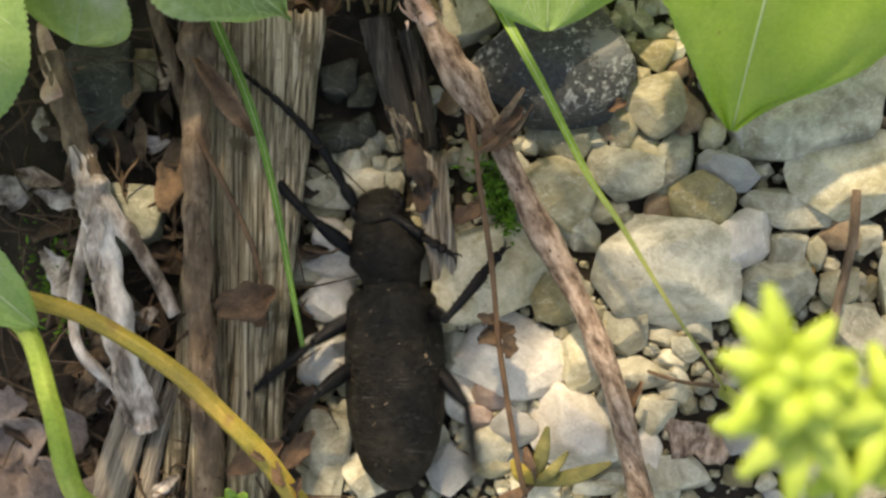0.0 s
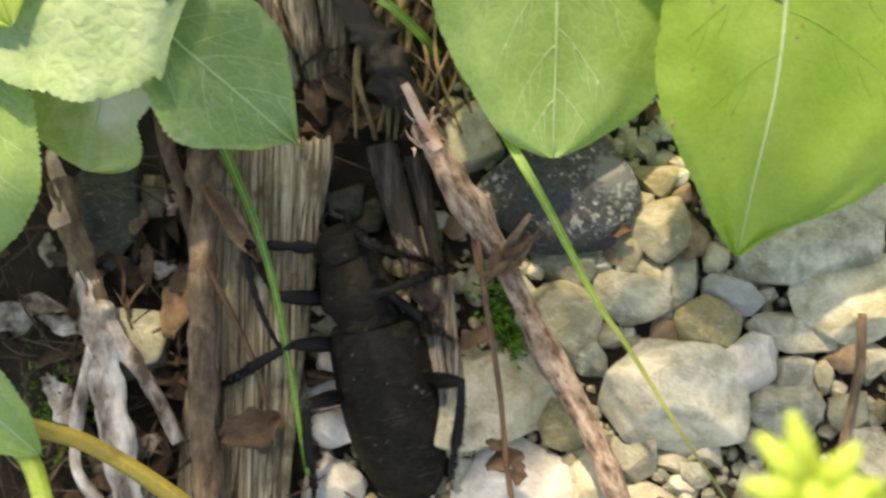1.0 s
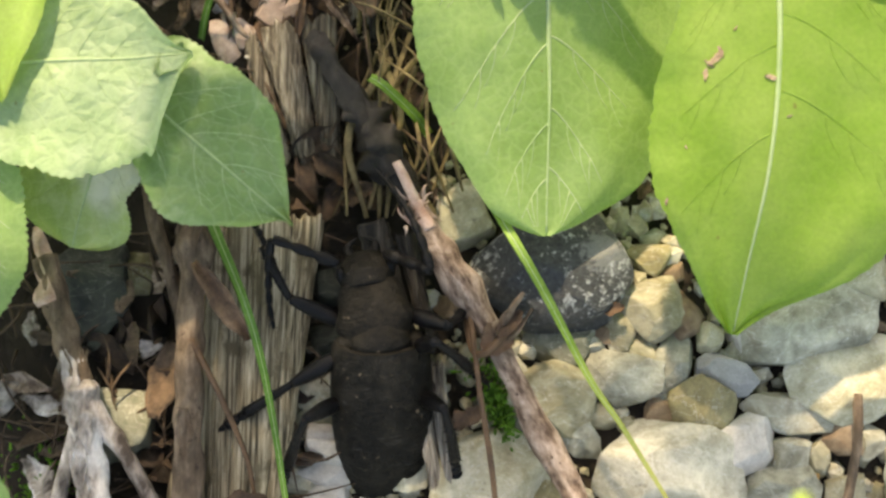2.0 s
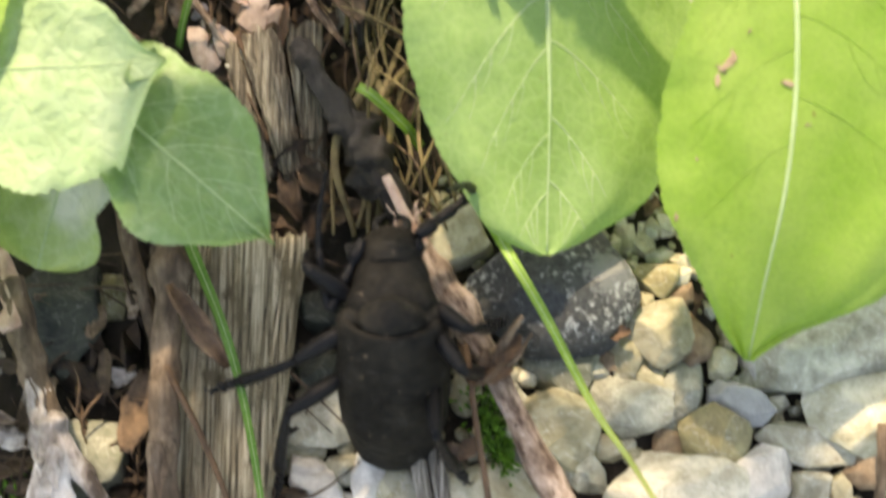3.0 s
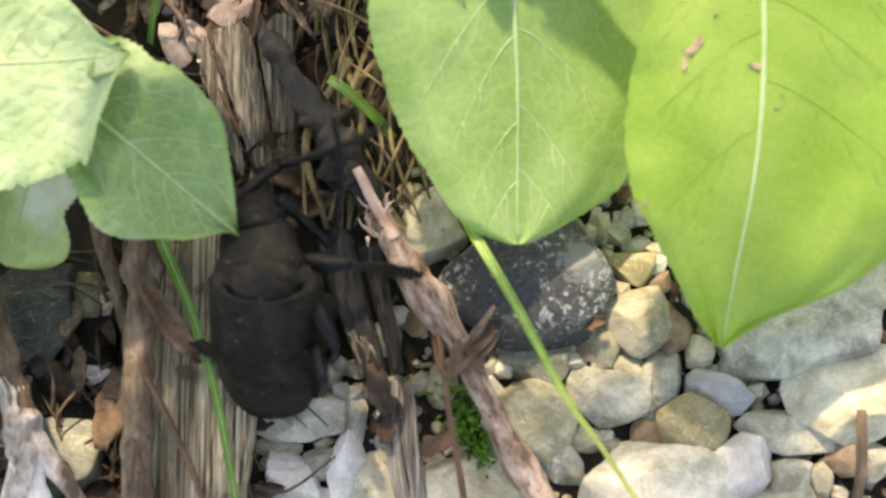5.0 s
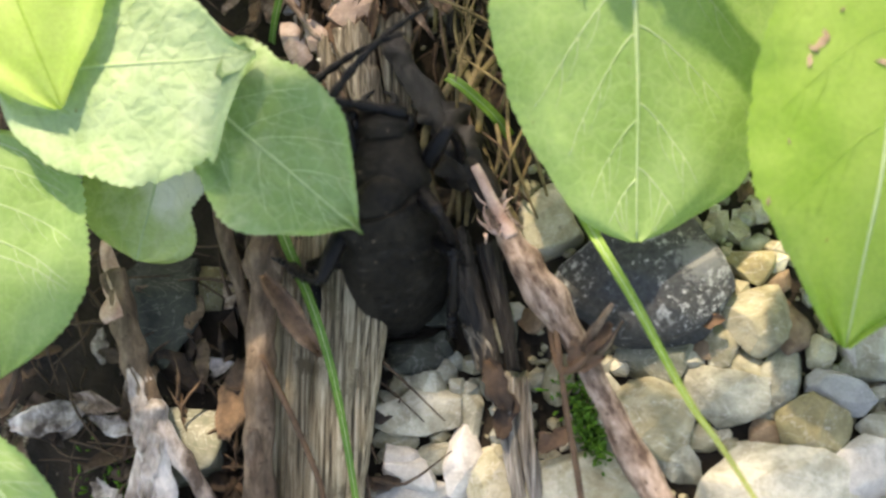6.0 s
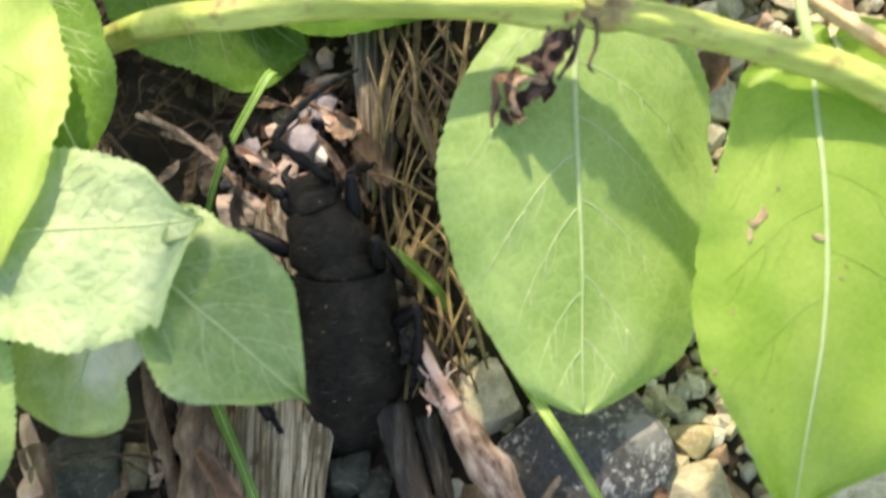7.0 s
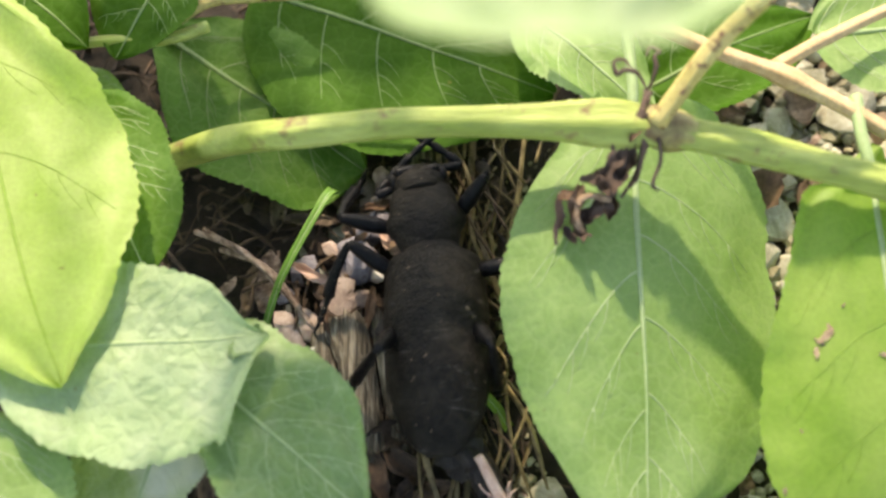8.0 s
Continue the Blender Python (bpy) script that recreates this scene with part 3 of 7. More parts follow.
def stone(x, y, a, b, turn, kind):
    """A stone of half length a and half width b, in millimetres, sunk a little into the ground."""
    seed = len(PLACED) + 11
    big = max(a, b)
    c = min(a, b) * (0.62 if big > 5 else 0.75)
    me = rock_mesh("stone", STONE[kind], seed, a, b, c, 15 if big > 2.2 else 11, 2 if big > 3.2 else 1, {"dark_rock": 0.34, "blue": 0.12, "tan": 0.12}.get(kind, 0.0))
    ob = new("stone" if big > 5 else "pebble", me)
    z = max(ground_height(x, y), -1.0) + c * 0.55
    at(ob, x, y, z, turn, 0, 0)
    PLACED.append((x, y, (a + b) / 2))
    return tagged(ob, LABELS[kind], "stone" if big > 5 else "pebble", "gravel stones")


stone(15.2, 32.2, 8.7, 7.0, 0, "dark_rock")
stone(27.6, 8.7, 8.6, 6.4, -21, "slab")
stone(44.2, 25.7, 8.7, 4.3, 21, "grey")
stone(49.2, 19.4, 6.6, 4.9, 11, "cream")
stone(26.6, 27.8, 3.4, 3.5, 0, "tan")
stone(25.9, 33.8, 2.2, 2.1, 0, "ochre")
stone(22.7, 38.2, 1.1, 1.5, -0, "tan")
stone(24.7, 37.6, 1.1, 1.3, -0, "tan")
stone(26.5, 36.4, 1.4, 1.0, 20, "grey")
stone(22.7, 25.4, 1.7, 2.2, 0, "tan")
stone(20.5, 25.0, 1.2, 1.2, 0, "brown")
stone(25.3, 22.6, 2.2, 1.5, -35, "tan")
stone(33.0, 24.4, 1.5, 1.9, 0, "tan")
stone(34.3, 20.1, 3.4, 2.2, -28, "blue")
stone(28.6, 21.0, 3.5, 2.2, 61, "grey")
stone(22.7, 19.2, 3.9, 2.9, -10, "grey")
stone(15.4, 23.6, 3.9, 2.2, -10, "olive")
stone(14.8, 17.6, 4.7, 3.8, -10, "tan")
stone(31.9, 16.1, 3.5, 3.4, 21, "ochre")
stone(41.6, 16.0, 4.6, 2.3, -18, "pale")
stone(36.6, 11.9, 3.5, 3.0, 71, "white")
stone(41.9, 11.4, 2.8, 2.3, 1, "pale")
stone(45.2, 10.8, 1.3, 2.0, 1, "tan")
stone(47.6, 13.0, 1.9, 1.7, 1, "brown")
stone(40.6, 6.5, 4.0, 3.7, 31, "grey")
stone(43.7, 7.8, 1.5, 0.9, 21, "orange")
stone(47.9, 6.5, 2.4, 2.1, 1, "tan")
stone(17.6, 12.8, 2.2, 2.1, 1, "grey")
stone(20.4, 15.2, 2.1, 1.4, 1, "tan")
stone(26.8, 15.9, 1.6, 1.4, 1, "brown")
stone(23.0, 0.6, 2.4, 2.5, 1, "grey")
stone(27.5, 0.5, 1.6, 1.1, -9, "pale")
stone(30.2, -1.1, 1.7, 1.5, 1, "grey")
stone(28.2, -2.1, 1.6, 1.3, 1, "pale")
stone(25.0, -3.7, 3.5, 2.0, -9, "pale")
stone(29.0, -5.3, 2.0, 2.3, 1, "pale")
stone(26.7, -8.5, 2.2, 2.4, 1, "pale")
stone(7.2, 8.1, 6.6, 5.8, -9, "cream")
stone(14.3, 4.6, 2.4, 3.0, 21, "ochre")
stone(3.1, 3.7, 4.0, 2.7, 1, "cream")
stone(11.1, -2.5, 6.3, 4.1, -24, "white")
stone(17.5, -10.7, 5.7, 4.9, 1, "white")
stone(18.1, -2.3, 3.3, 4.0, 1, "cream")
stone(7.4, -12.6, 2.8, 2.4, 1, "pale")
stone(3.6, -4.9, 1.9, 1.3, -9, "white")
stone(3.4, -0.9, 2.0, 1.9, 1, "grey")
stone(3.9, -8.1, 1.6, 2.1, 21, "white")
stone(2.3, -15.7, 2.8, 2.7, 1, "blue")
stone(6.2, -9.6, 1.5, 1.5, 1, "pink")
stone(29.9, -15.5, 3.5, 2.1, -9, "pale")
stone(26.1, -12.8, 1.6, 2.7, 1, "white")
stone(21.6, -16.6, 2.4, 1.2, 12, "pale")
stone(36.5, -10.6, 3.1, 2.4, 12, "blue")
stone(20.3, -17.6, 2.6, 1.3, 2, "pale")
stone(-12.4, 4.6, 3.8, 2.4, 21, "white")
stone(-11.1, 11.2, 2.4, 2.3, 1, "white")
stone(-15.0, 7.7, 1.7, 1.6, 1, "pale")
stone(-11.5, 17.3, 3.2, 2.1, 20, "pale")
stone(-14.5, 17.9, 1.8, 2.0, 0, "grey")
stone(-12.4, -2.9, 3.4, 3.2, 1, "blue")
stone(-12.3, -13.7, 3.0, 5.2, 1, "grey")
stone(-6.9, -16.3, 3.0, 3.4, 1, "pale")
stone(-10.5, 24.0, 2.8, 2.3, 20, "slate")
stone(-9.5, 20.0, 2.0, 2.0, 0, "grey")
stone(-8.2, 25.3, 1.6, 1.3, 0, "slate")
stone(-13.5, 13.2, 1.4, 1.3, 1, "grey")
stone(-35.8, 13.7, 4.3, 4.1, 1, "olive")
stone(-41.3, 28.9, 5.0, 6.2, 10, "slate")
stone(-35.1, 31.9, 1.7, 2.2, 0, "ochre")
stone(-31.3, 33.6, 1.0, 0.6, 0, "pale")
stone(37.5, 3.3, 2.3, 2.0, 1, "pale")
stone(51.3, 3.5, 1.3, 1.6, 1, "pale")
stone(50.8, 12.6, 1.6, 1.9, 1, "grey")
stone(50.4, 31.4, 3.8, 2.6, 10, "tan")
stone(30.0, 26.8, 1.9, 2.6, 41, "brown")
stone(28.7, 32.0, 1.4, 1.3, 0, "brown")
stone(30.8, 18.3, 1.0, 1.3, 0, "grey")
stone(51.4, -0.4, 1.7, 1.7, 1, "pale")
stone(4.0, 38.5, 3.2, 4.1, -0, "cream")
stone(6.4, 32.6, 1.9, 1.2, -45, "ochre")
stone(9.1, 30.0, 2.6, 1.0, -45, "yellow")
stone(4.9, 21.4, 1.7, 2.4, 0, "tan")
stone(7.5, -6.5, 2.7, 2.0, 1, "pink")
stone(0.2, -12.1, 2.0, 2.4, 1, "grey")
stone(10.2, -10.5, 2.4, 2.3, 1, "blue")
stone(7.6, -15.3, 2.3, 1.6, 1, "tan")
stone(13.0, -17.2, 2.7, 2.0, 2, "pale")
stone(26.8, -17.5, 2.9, 1.7, 2, "pale")
stone(-9.6, 18.3, 3.5, 2.6, -1, "pale")
stone(-12.3, 12.0, 2.4, 2.1, -0, "white")
stone(-8.5, 13.0, 1.9, 1.7, -0, "grey")
stone(-5.5, 12.5, 2.0, 3.5, -10, "white")
stone(-11.1, 8.7, 4.6, 1.9, -0, "white")
stone(-4.6, 18.0, 1.4, 2.6, -1, "grey")
stone(-8.0, 22.4, 1.5, 1.2, -1, "grey")
stone(-13.0, 14.8, 2.2, 1.2, -0, "tan")
stone(-2.8, 9.9, 2.4, 3.6, -0, "cream")
stone(-22.2, 69.5, 2.0, 1.5, -1, "grey")
stone(-24.2, 62.3, 2.5, 1.1, -51, "white")
stone(-19.6, 65.3, 1.2, 1.0, -1, "pink")
stone(-17.2, 71.0, 2.0, 2.6, -1, "lilac")
stone(-17.0, 75.6, 1.5, 1.3, -1, "pink")
stone(-21.6, 72.1, 1.1, 1.2, -1, "lilac")
stone(-23.6, 72.1, 1.3, 1.2, -1, "grey")
stone(-18.1, 78.6, 1.1, 1.1, -1, "lilac")
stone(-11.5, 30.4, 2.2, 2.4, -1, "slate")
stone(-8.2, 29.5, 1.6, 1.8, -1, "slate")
stone(1.4, 42.6, 1.5, 1.3, -1, "tan")
stone(-16.3, 77.8, 1.2, 4.7, 16, "pink")
stone(-18.3, 63.5, 2.4, 1.8, -22, "pink")
stone(-19.6, 73.3, 1.8, 1.2, -1, "grey")
stone(-23.5, 68.6, 1.5, 1.5, -1, "lilac")
stone(-21.0, 66.4, 1.1, 1.3, -1, "grey")
stone(-16.8, 68.5, 1.5, 0.9, -1, "pink")
stone(34.4, 86.9, 1.8, 1.9, -1, "pale")
stone(38.5, 92.1, 2.1, 2.2, -1, "tan")
stone(42.3, 88.8, 2.3, 2.5, -1, "pale")
stone(30.8, 85.0, 2.6, 2.0, 21, "pale")
stone(29.1, 89.1, 1.9, 2.1, -1, "brown")
stone(45.7, 91.1, 1.9, 2.5, -1, "pale")
stone(36.7, 83.3, 2.3, 2.1, -1, "pink")
stone(38.1, 77.9, 2.7, 1.5, -1, "brown")
stone(25.1, 91.6, 1.7, 1.5, -1, "grey")
stone(42.7, 97.0, 1.7, 1.5, -1, "brown")
stone(-2.5, 42.7, 1.0, 2.3, 15, "pink")


BALL = bmesh.new()
bmesh.ops.create_icosphere(BALL, subdivisions=1, radius=1)
BALL_POINTS = [v.co.copy() for v in BALL.verts]
BALL_FACES = [[v.index for v in f.verts] for f in BALL.faces]
BALL.free()


def lump(bm, rng, place, r, squash=(1, 0.75, 0.6)):
    """A small uneven crumb."""
    turn = Euler((rng.random() * 3, rng.random() * 3, rng.random() * 6)).to_matrix()
    vs = []
    for p in BALL_POINTS:
        q = Vector((p.x * squash[0], p.y * squash[1], p.z * squash[2])) * r * rng.uniform(0.75, 1.2)
        vs.append(bm.verts.new(turn @ q + Vector(place)))
    for f in BALL_FACES:
        bm.faces.new([vs[i] for i in f])


def fill_gravel():
    """Smaller pebbles between the larger ones; then grit."""
    rng = random.Random(5)
    kinds = ["pale", "tan", "grey", "tan", "grey", "pale", "ochre", "white", "brown", "blue", "cream"]
    meshes = {}
    made = 0
    for _ in range(9000):
        if made >= 165:
            break
        x, y = rng.uniform(-8, 68), rng.uniform(-26, 112)
        r = rng.uniform(0.9, 2.4)
        if x < 12 and 30 < y < 95:
            continue
        if any((x - px) ** 2 + (y - py) ** 2 < (0.8 * (r + pr)) ** 2 for px, py, pr in PLACED):
            continue
        k = rng.choice(kinds)
        key = (k, rng.randrange(5))
        if key not in meshes:
            meshes[key] = rock_mesh("pebble", STONE[k], 300 + kinds.index(k) * 7 + key[1], 1, rng.uniform(0.7, 0.95), 0.7, 10, 1)
        ob = new("pebble", meshes[key])
        s = r / 1.0
        ob.matrix_basis = pose(x * MM, y * MM, (ground_height(x, y) + 0.4 * r) * MM, rng.uniform(-20, 20), rng.uniform(-20, 20), rng.uniform(0, 360)) @ Matrix.Diagonal((s, s, s, 1))
        tagged(ob, LABELS[k], "pebble", "gravel stones")
        PLACED.append((x, y, r))
        made += 1
    # larger stones where the gravel goes on beyond the leaves
    rng = random.Random(15)
    big = ["cream", "slab", "pale", "grey", "cream", "tan"]
    for _ in range(1500):
        x, y = (rng.uniform(44, 74), rng.uniform(-30, 60)) if rng.random() < 0.6 else (rng.uniform(16, 74), rng.uniform(66, 116))
        a = rng.uniform(2.2, 5.2)
        if any((x - px) ** 2 + (y - py) ** 2 < (0.86 * (a * 0.9 + pr)) ** 2 for px, py, pr in PLACED if pr > 1.7):
            continue
        stone(x, y, a, a * rng.uniform(0.65, 0.9), rng.uniform(0, 180), rng.choice(big))
    # smaller pebbles that nobody could count, filling the gaps
    rng = random.Random(6)
    for kind in ("pale", "tan", "grey"):
        bm = bmesh.new()
        for _ in range(1200):
            x, y = rng.uniform(-14, 70), rng.uniform(-28, 112)
            if x < 10 and 24 < y < 95:
                continue
            r = rng.uniform(0.7, 1.9)
            if any((x - px) ** 2 + (y - py) ** 2 < (0.8 * pr + 0.35 * r) ** 2 for px, py, pr in PLACED):
                continue
            lump(bm, rng, (x, y, ground_height(x, y) + 0.35 * r), r, (1, 0.8, 0.7))
        tagged(part("fine_gravel", bm, STONE[kind], smooth=False), "small mixed gravel between larger pebbles", "gravel", kind="stuff")
    # grit: too small to count
    bm = bmesh.new()
    rng = random.Random(8)
    for _ in range(3000):
        x, y = rng.uniform(-17, 70), rng.uniform(-28, 115)
        if x < 2 and 22 < y < 60:
            continue
        r = rng.uniform(0.25, 0.95)
        if any((x - px) ** 2 + (y - py) ** 2 < (0.85 * pr) ** 2 for px, py, pr in PLACED):
            continue
        lump(bm, rng, (x, y, ground_height(x, y) + 0.4 * r), r)
    ob = part("grit", bm, STONE["tan"], smooth=False)
    tagged(ob, "fine tan grit between the pebbles", "grit", kind="stuff")


fill_gravel()

# ---- dead wood ----
def splinter(bm, pts, widths, thick, seed, ridges=0.4):
    """A long weathered sliver of wood along pts, with ridges along the grain and ragged ends."""
    n, across = len(pts), 21
    rows = []
    for i, p in enumerate(pts):
        d = (pts[min(i + 1, n - 1)] - pts[max(i - 1, 0)]).normalized()
        side = d.cross(Vector((0, 0, 1))).normalized()
        w = widths[i] * (1 + 0.12 * noise.noise(Vector((i * 0.35, seed, 0))))
        top, bot = [], []
        for k in range(across):
            s = k / (across - 1) * 2 - 1
            edge = 1 - abs(s) ** 4
            h = thick * (0.55 + 0.45 * edge) + ridges * (0.5 * noise.noise(Vector((s * 3.2 + seed * 5, i * 0.06, seed))) + 0.5 * noise.noise(Vector((s * 9 + seed, i * 0.07, 3.0))) + 0.3 * noise.noise(Vector((s * 21 + seed, i * 0.08, 5.0))))
            q = p + side * (w * s) + Vector((0, 0, h))
            if i in (0, n - 1):
                q += d * (1.4 * noise.noise(Vector((s * 6, seed * 9, i)))) * (1 if i else -1)
            top.append(bm.verts.new(q))
            bot.append(bm.verts.new(p + side * (w * s * 0.85)))
        rows.append(top + bot[::-1])
    m = 2 * across
    for a, b in zip(rows, rows[1:]):
        for k in range(m):
            bm.faces.new((a[k], a[(k + 1) % m], b[(k + 1) % m], b[k]))
    bm.faces.new(rows[0])
    bm.faces.new(rows[-1])


def weathered_wood():
    thing = empty("weathered_wood", -20, 15, 0)
    tagged(thing, "grey weathered split wood lying on the soil", "wood")
    slivers = [
        ([(-17.2, 38, 2.6), (-19.0, 20, 2.4), (-20.6, 0, 2.0), (-22.6, -22, 1.6)], 3.0, 1.9, 3.4),
        ([(-13.6, 38, 2.2), (-15.8, 19, 2.2), (-17.6, 2, 1.8), (-18.3, -12, 1.4)], 1.5, 0.8, 2.8),
        ([(-21.4, 38, 2.0), (-23.0, 20, 2.0), (-23.6, 4, 1.6), (-25.2, -10, 1.4)], 2.0, 1.3, 2.8),
        ([(-24.3, 37, 1.2), (-25.6, 18, 1.4), (-26.2, 0, 1.0), (-28.0, -22, 1.0)], 1.6, 1.4, 2.6),
        ([(-18.4, -2, 0.6), (-19.6, -12, 0.6), (-20.4, -24, 0.6)], 1.0, 1.2, 2.4),
        ([(-28.4, 8, 0.6), (-29.6, -6, 0.6), (-31.5, -22, 0.6)], 1.4, 1.2, 2.2),
    ]
    for i, (pts, w0, w1, th) in enumerate(slivers):
        bm = bmesh.new()
        line = spline([Vector(p) - Vector((-20, 15, 0)) for p in pts], 60)
        splinter(bm, line, tapered(w0, w1, 60), th, i * 3.7 + 1)
        part("splinter", bm, WOOD, thing)


def upper_wood():
    thing = empty("split_wood", -14, 60, 0)
    tagged(thing, "grey split wood piece running under the leaves", "wood")
    slivers = [
        ([(-18.4, 61, 2.6), (-16.2, 53, 2.2), (-14.2, 44.6, 1.4)], 2.5, 1.3, 2.6),
        ([(-13.4, 62, 2.4), (-12.4, 53, 2.0), (-11.6, 45.6, 1.4)], 2.2, 1.2, 2.4),
        ([(-10.4, 86, 2.6), (-9.4, 76, 2.4), (-8.4, 62, 1.4)], 1.9, 1.2, 2.4),
        ([(-7.4, 86, 2.2), (-7.2, 74, 1.8), (-6.6, 60, 1.2)], 1.2, 0.7, 2.2),
        ([(-21.6, 60, 1.4), (-19.2, 52, 1.4), (-16.8, 45, 0.8)], 1.2, 0.7, 2.6),
    ]
    for i, (pts, w0, w1, th) in enumerate(slivers):
        bm = bmesh.new()
        line = spline([Vector(p) - Vector((-14, 60, 0)) for p in pts], 44)
        splinter(bm, line, tapered(w0, w1, 44), th, i * 2.3 + 31)
        part("splinter", bm, DARKWOOD if i == 3 else GREYWOOD, thing)


def dark_strip():
    thing = empty("rotten_branch", -1, 22, 0)
    tagged(thing, "dark damp rotten branch split along the grain", "branch")
    slivers = [
        ([(-6.4, 37.2, 2.6), (-5.2, 32.6, 2.6), (-3.6, 27.4, 2.4), (-2.2, 22.6, 2.0)], 1.9, 1.5, 3.0, DARKWOOD),
        ([(-2.6, 36.0, 2.4), (-1.4, 31.0, 2.2), (-0.4, 26.6, 2.0), (0.3, 22.4, 1.6)], 1.3, 0.7, 2.8, DARKWOOD),
        ([(-4.2, 27.0, 4.4), (-3.0, 24.8, 4.4), (-2.2, 22.4, 3.8)], 0.9, 1.3, 0.9, GREYWOOD),
        ([(0.0, 21.6, 1.4), (-0.2, 15.4, 1.6), (0.9, 9, 1.2), (1.9, 2.6, 0.6)], 1.0, 0.8, 2.6, SPLITWOOD),
        ([(1.2, 21.0, 1.0), (1.7, 15.0, 1.2), (2.9, 8.4, 1.0), (4.0, 1.6, 0.4)], 0.9, 1.0, 2.8, SPLITWOOD),
    ]
    for i, (pts, w0, w1, th, mt) in enumerate(slivers):
        bm = bmesh.new()
        line = spline([Vector(p) - Vector((-1, 22, 0)) for p in pts], 60)
        splinter(bm, line, tapered(w0, w1, 60), th, i * 4.1 + 60, 0.6)
        part("splinter", bm, mt, thing, "bleached splinter" if mt is SPLITWOOD else "")


def stick(name, label, material, pts, r0, r1, n=60, rough=0.12, seed=1.0, knots=(), flat=1.0, flakes=0.0):
    """A stick with rough bark, thickened at its knots (share of the length, added radius)."""
    o = Vector(pts[-1])
    thing = empty(name, *o)
    tagged(thing, label, "stick")
    line = spline([Vector(p) - o for p in pts], n)
    radii = tapered(r0, r1, n)
    for i in range(n):
        for where, more in knots:
            radii[i] += more * math.exp(-((i / (n - 1) - where) * 28) ** 2)
    bm = bmesh.new()
    tube(bm, line, radii, 14, flat, rough=rough, seed=seed)
    part("shaft", bm, material, thing)
    rng = random.Random(int(seed * 7))
    for k in range(int(6 * flakes)):
        i = rng.randrange(4, n - 4)
        bm = bmesh.new()
        d = line[i + 3] - line[i - 3]
        a = rng.uniform(-0.9, 0.9)
        side = d.cross(Vector((0, 0, 1))).normalized()
        q = line[i] + side * math.sin(a) * radii[i] + Vector((0, 0, radii[i] * flat * math.cos(a) + 0.05))
        leaf_flake(bm, tuple(q), rng.uniform(2.5, 6), 0.3, math.degrees(math.atan2(d.y, d.x)), rng.uniform(0, 9), 0.35)
        part("bark_flake", bm, material, thing)
    return thing, o


def twig_on(thing, o, name, material, pts, r0, r1, n=24, rough=0.15, seed=2.0, flat=1.0, label=""):
    bm = bmesh.new()
    tube(bm, spline([Vector(p) - o for p in pts], n), tapered(r0, r1, n), 10, flat, rough=rough, seed=seed)
    return part(name, bm, material, thing, label)


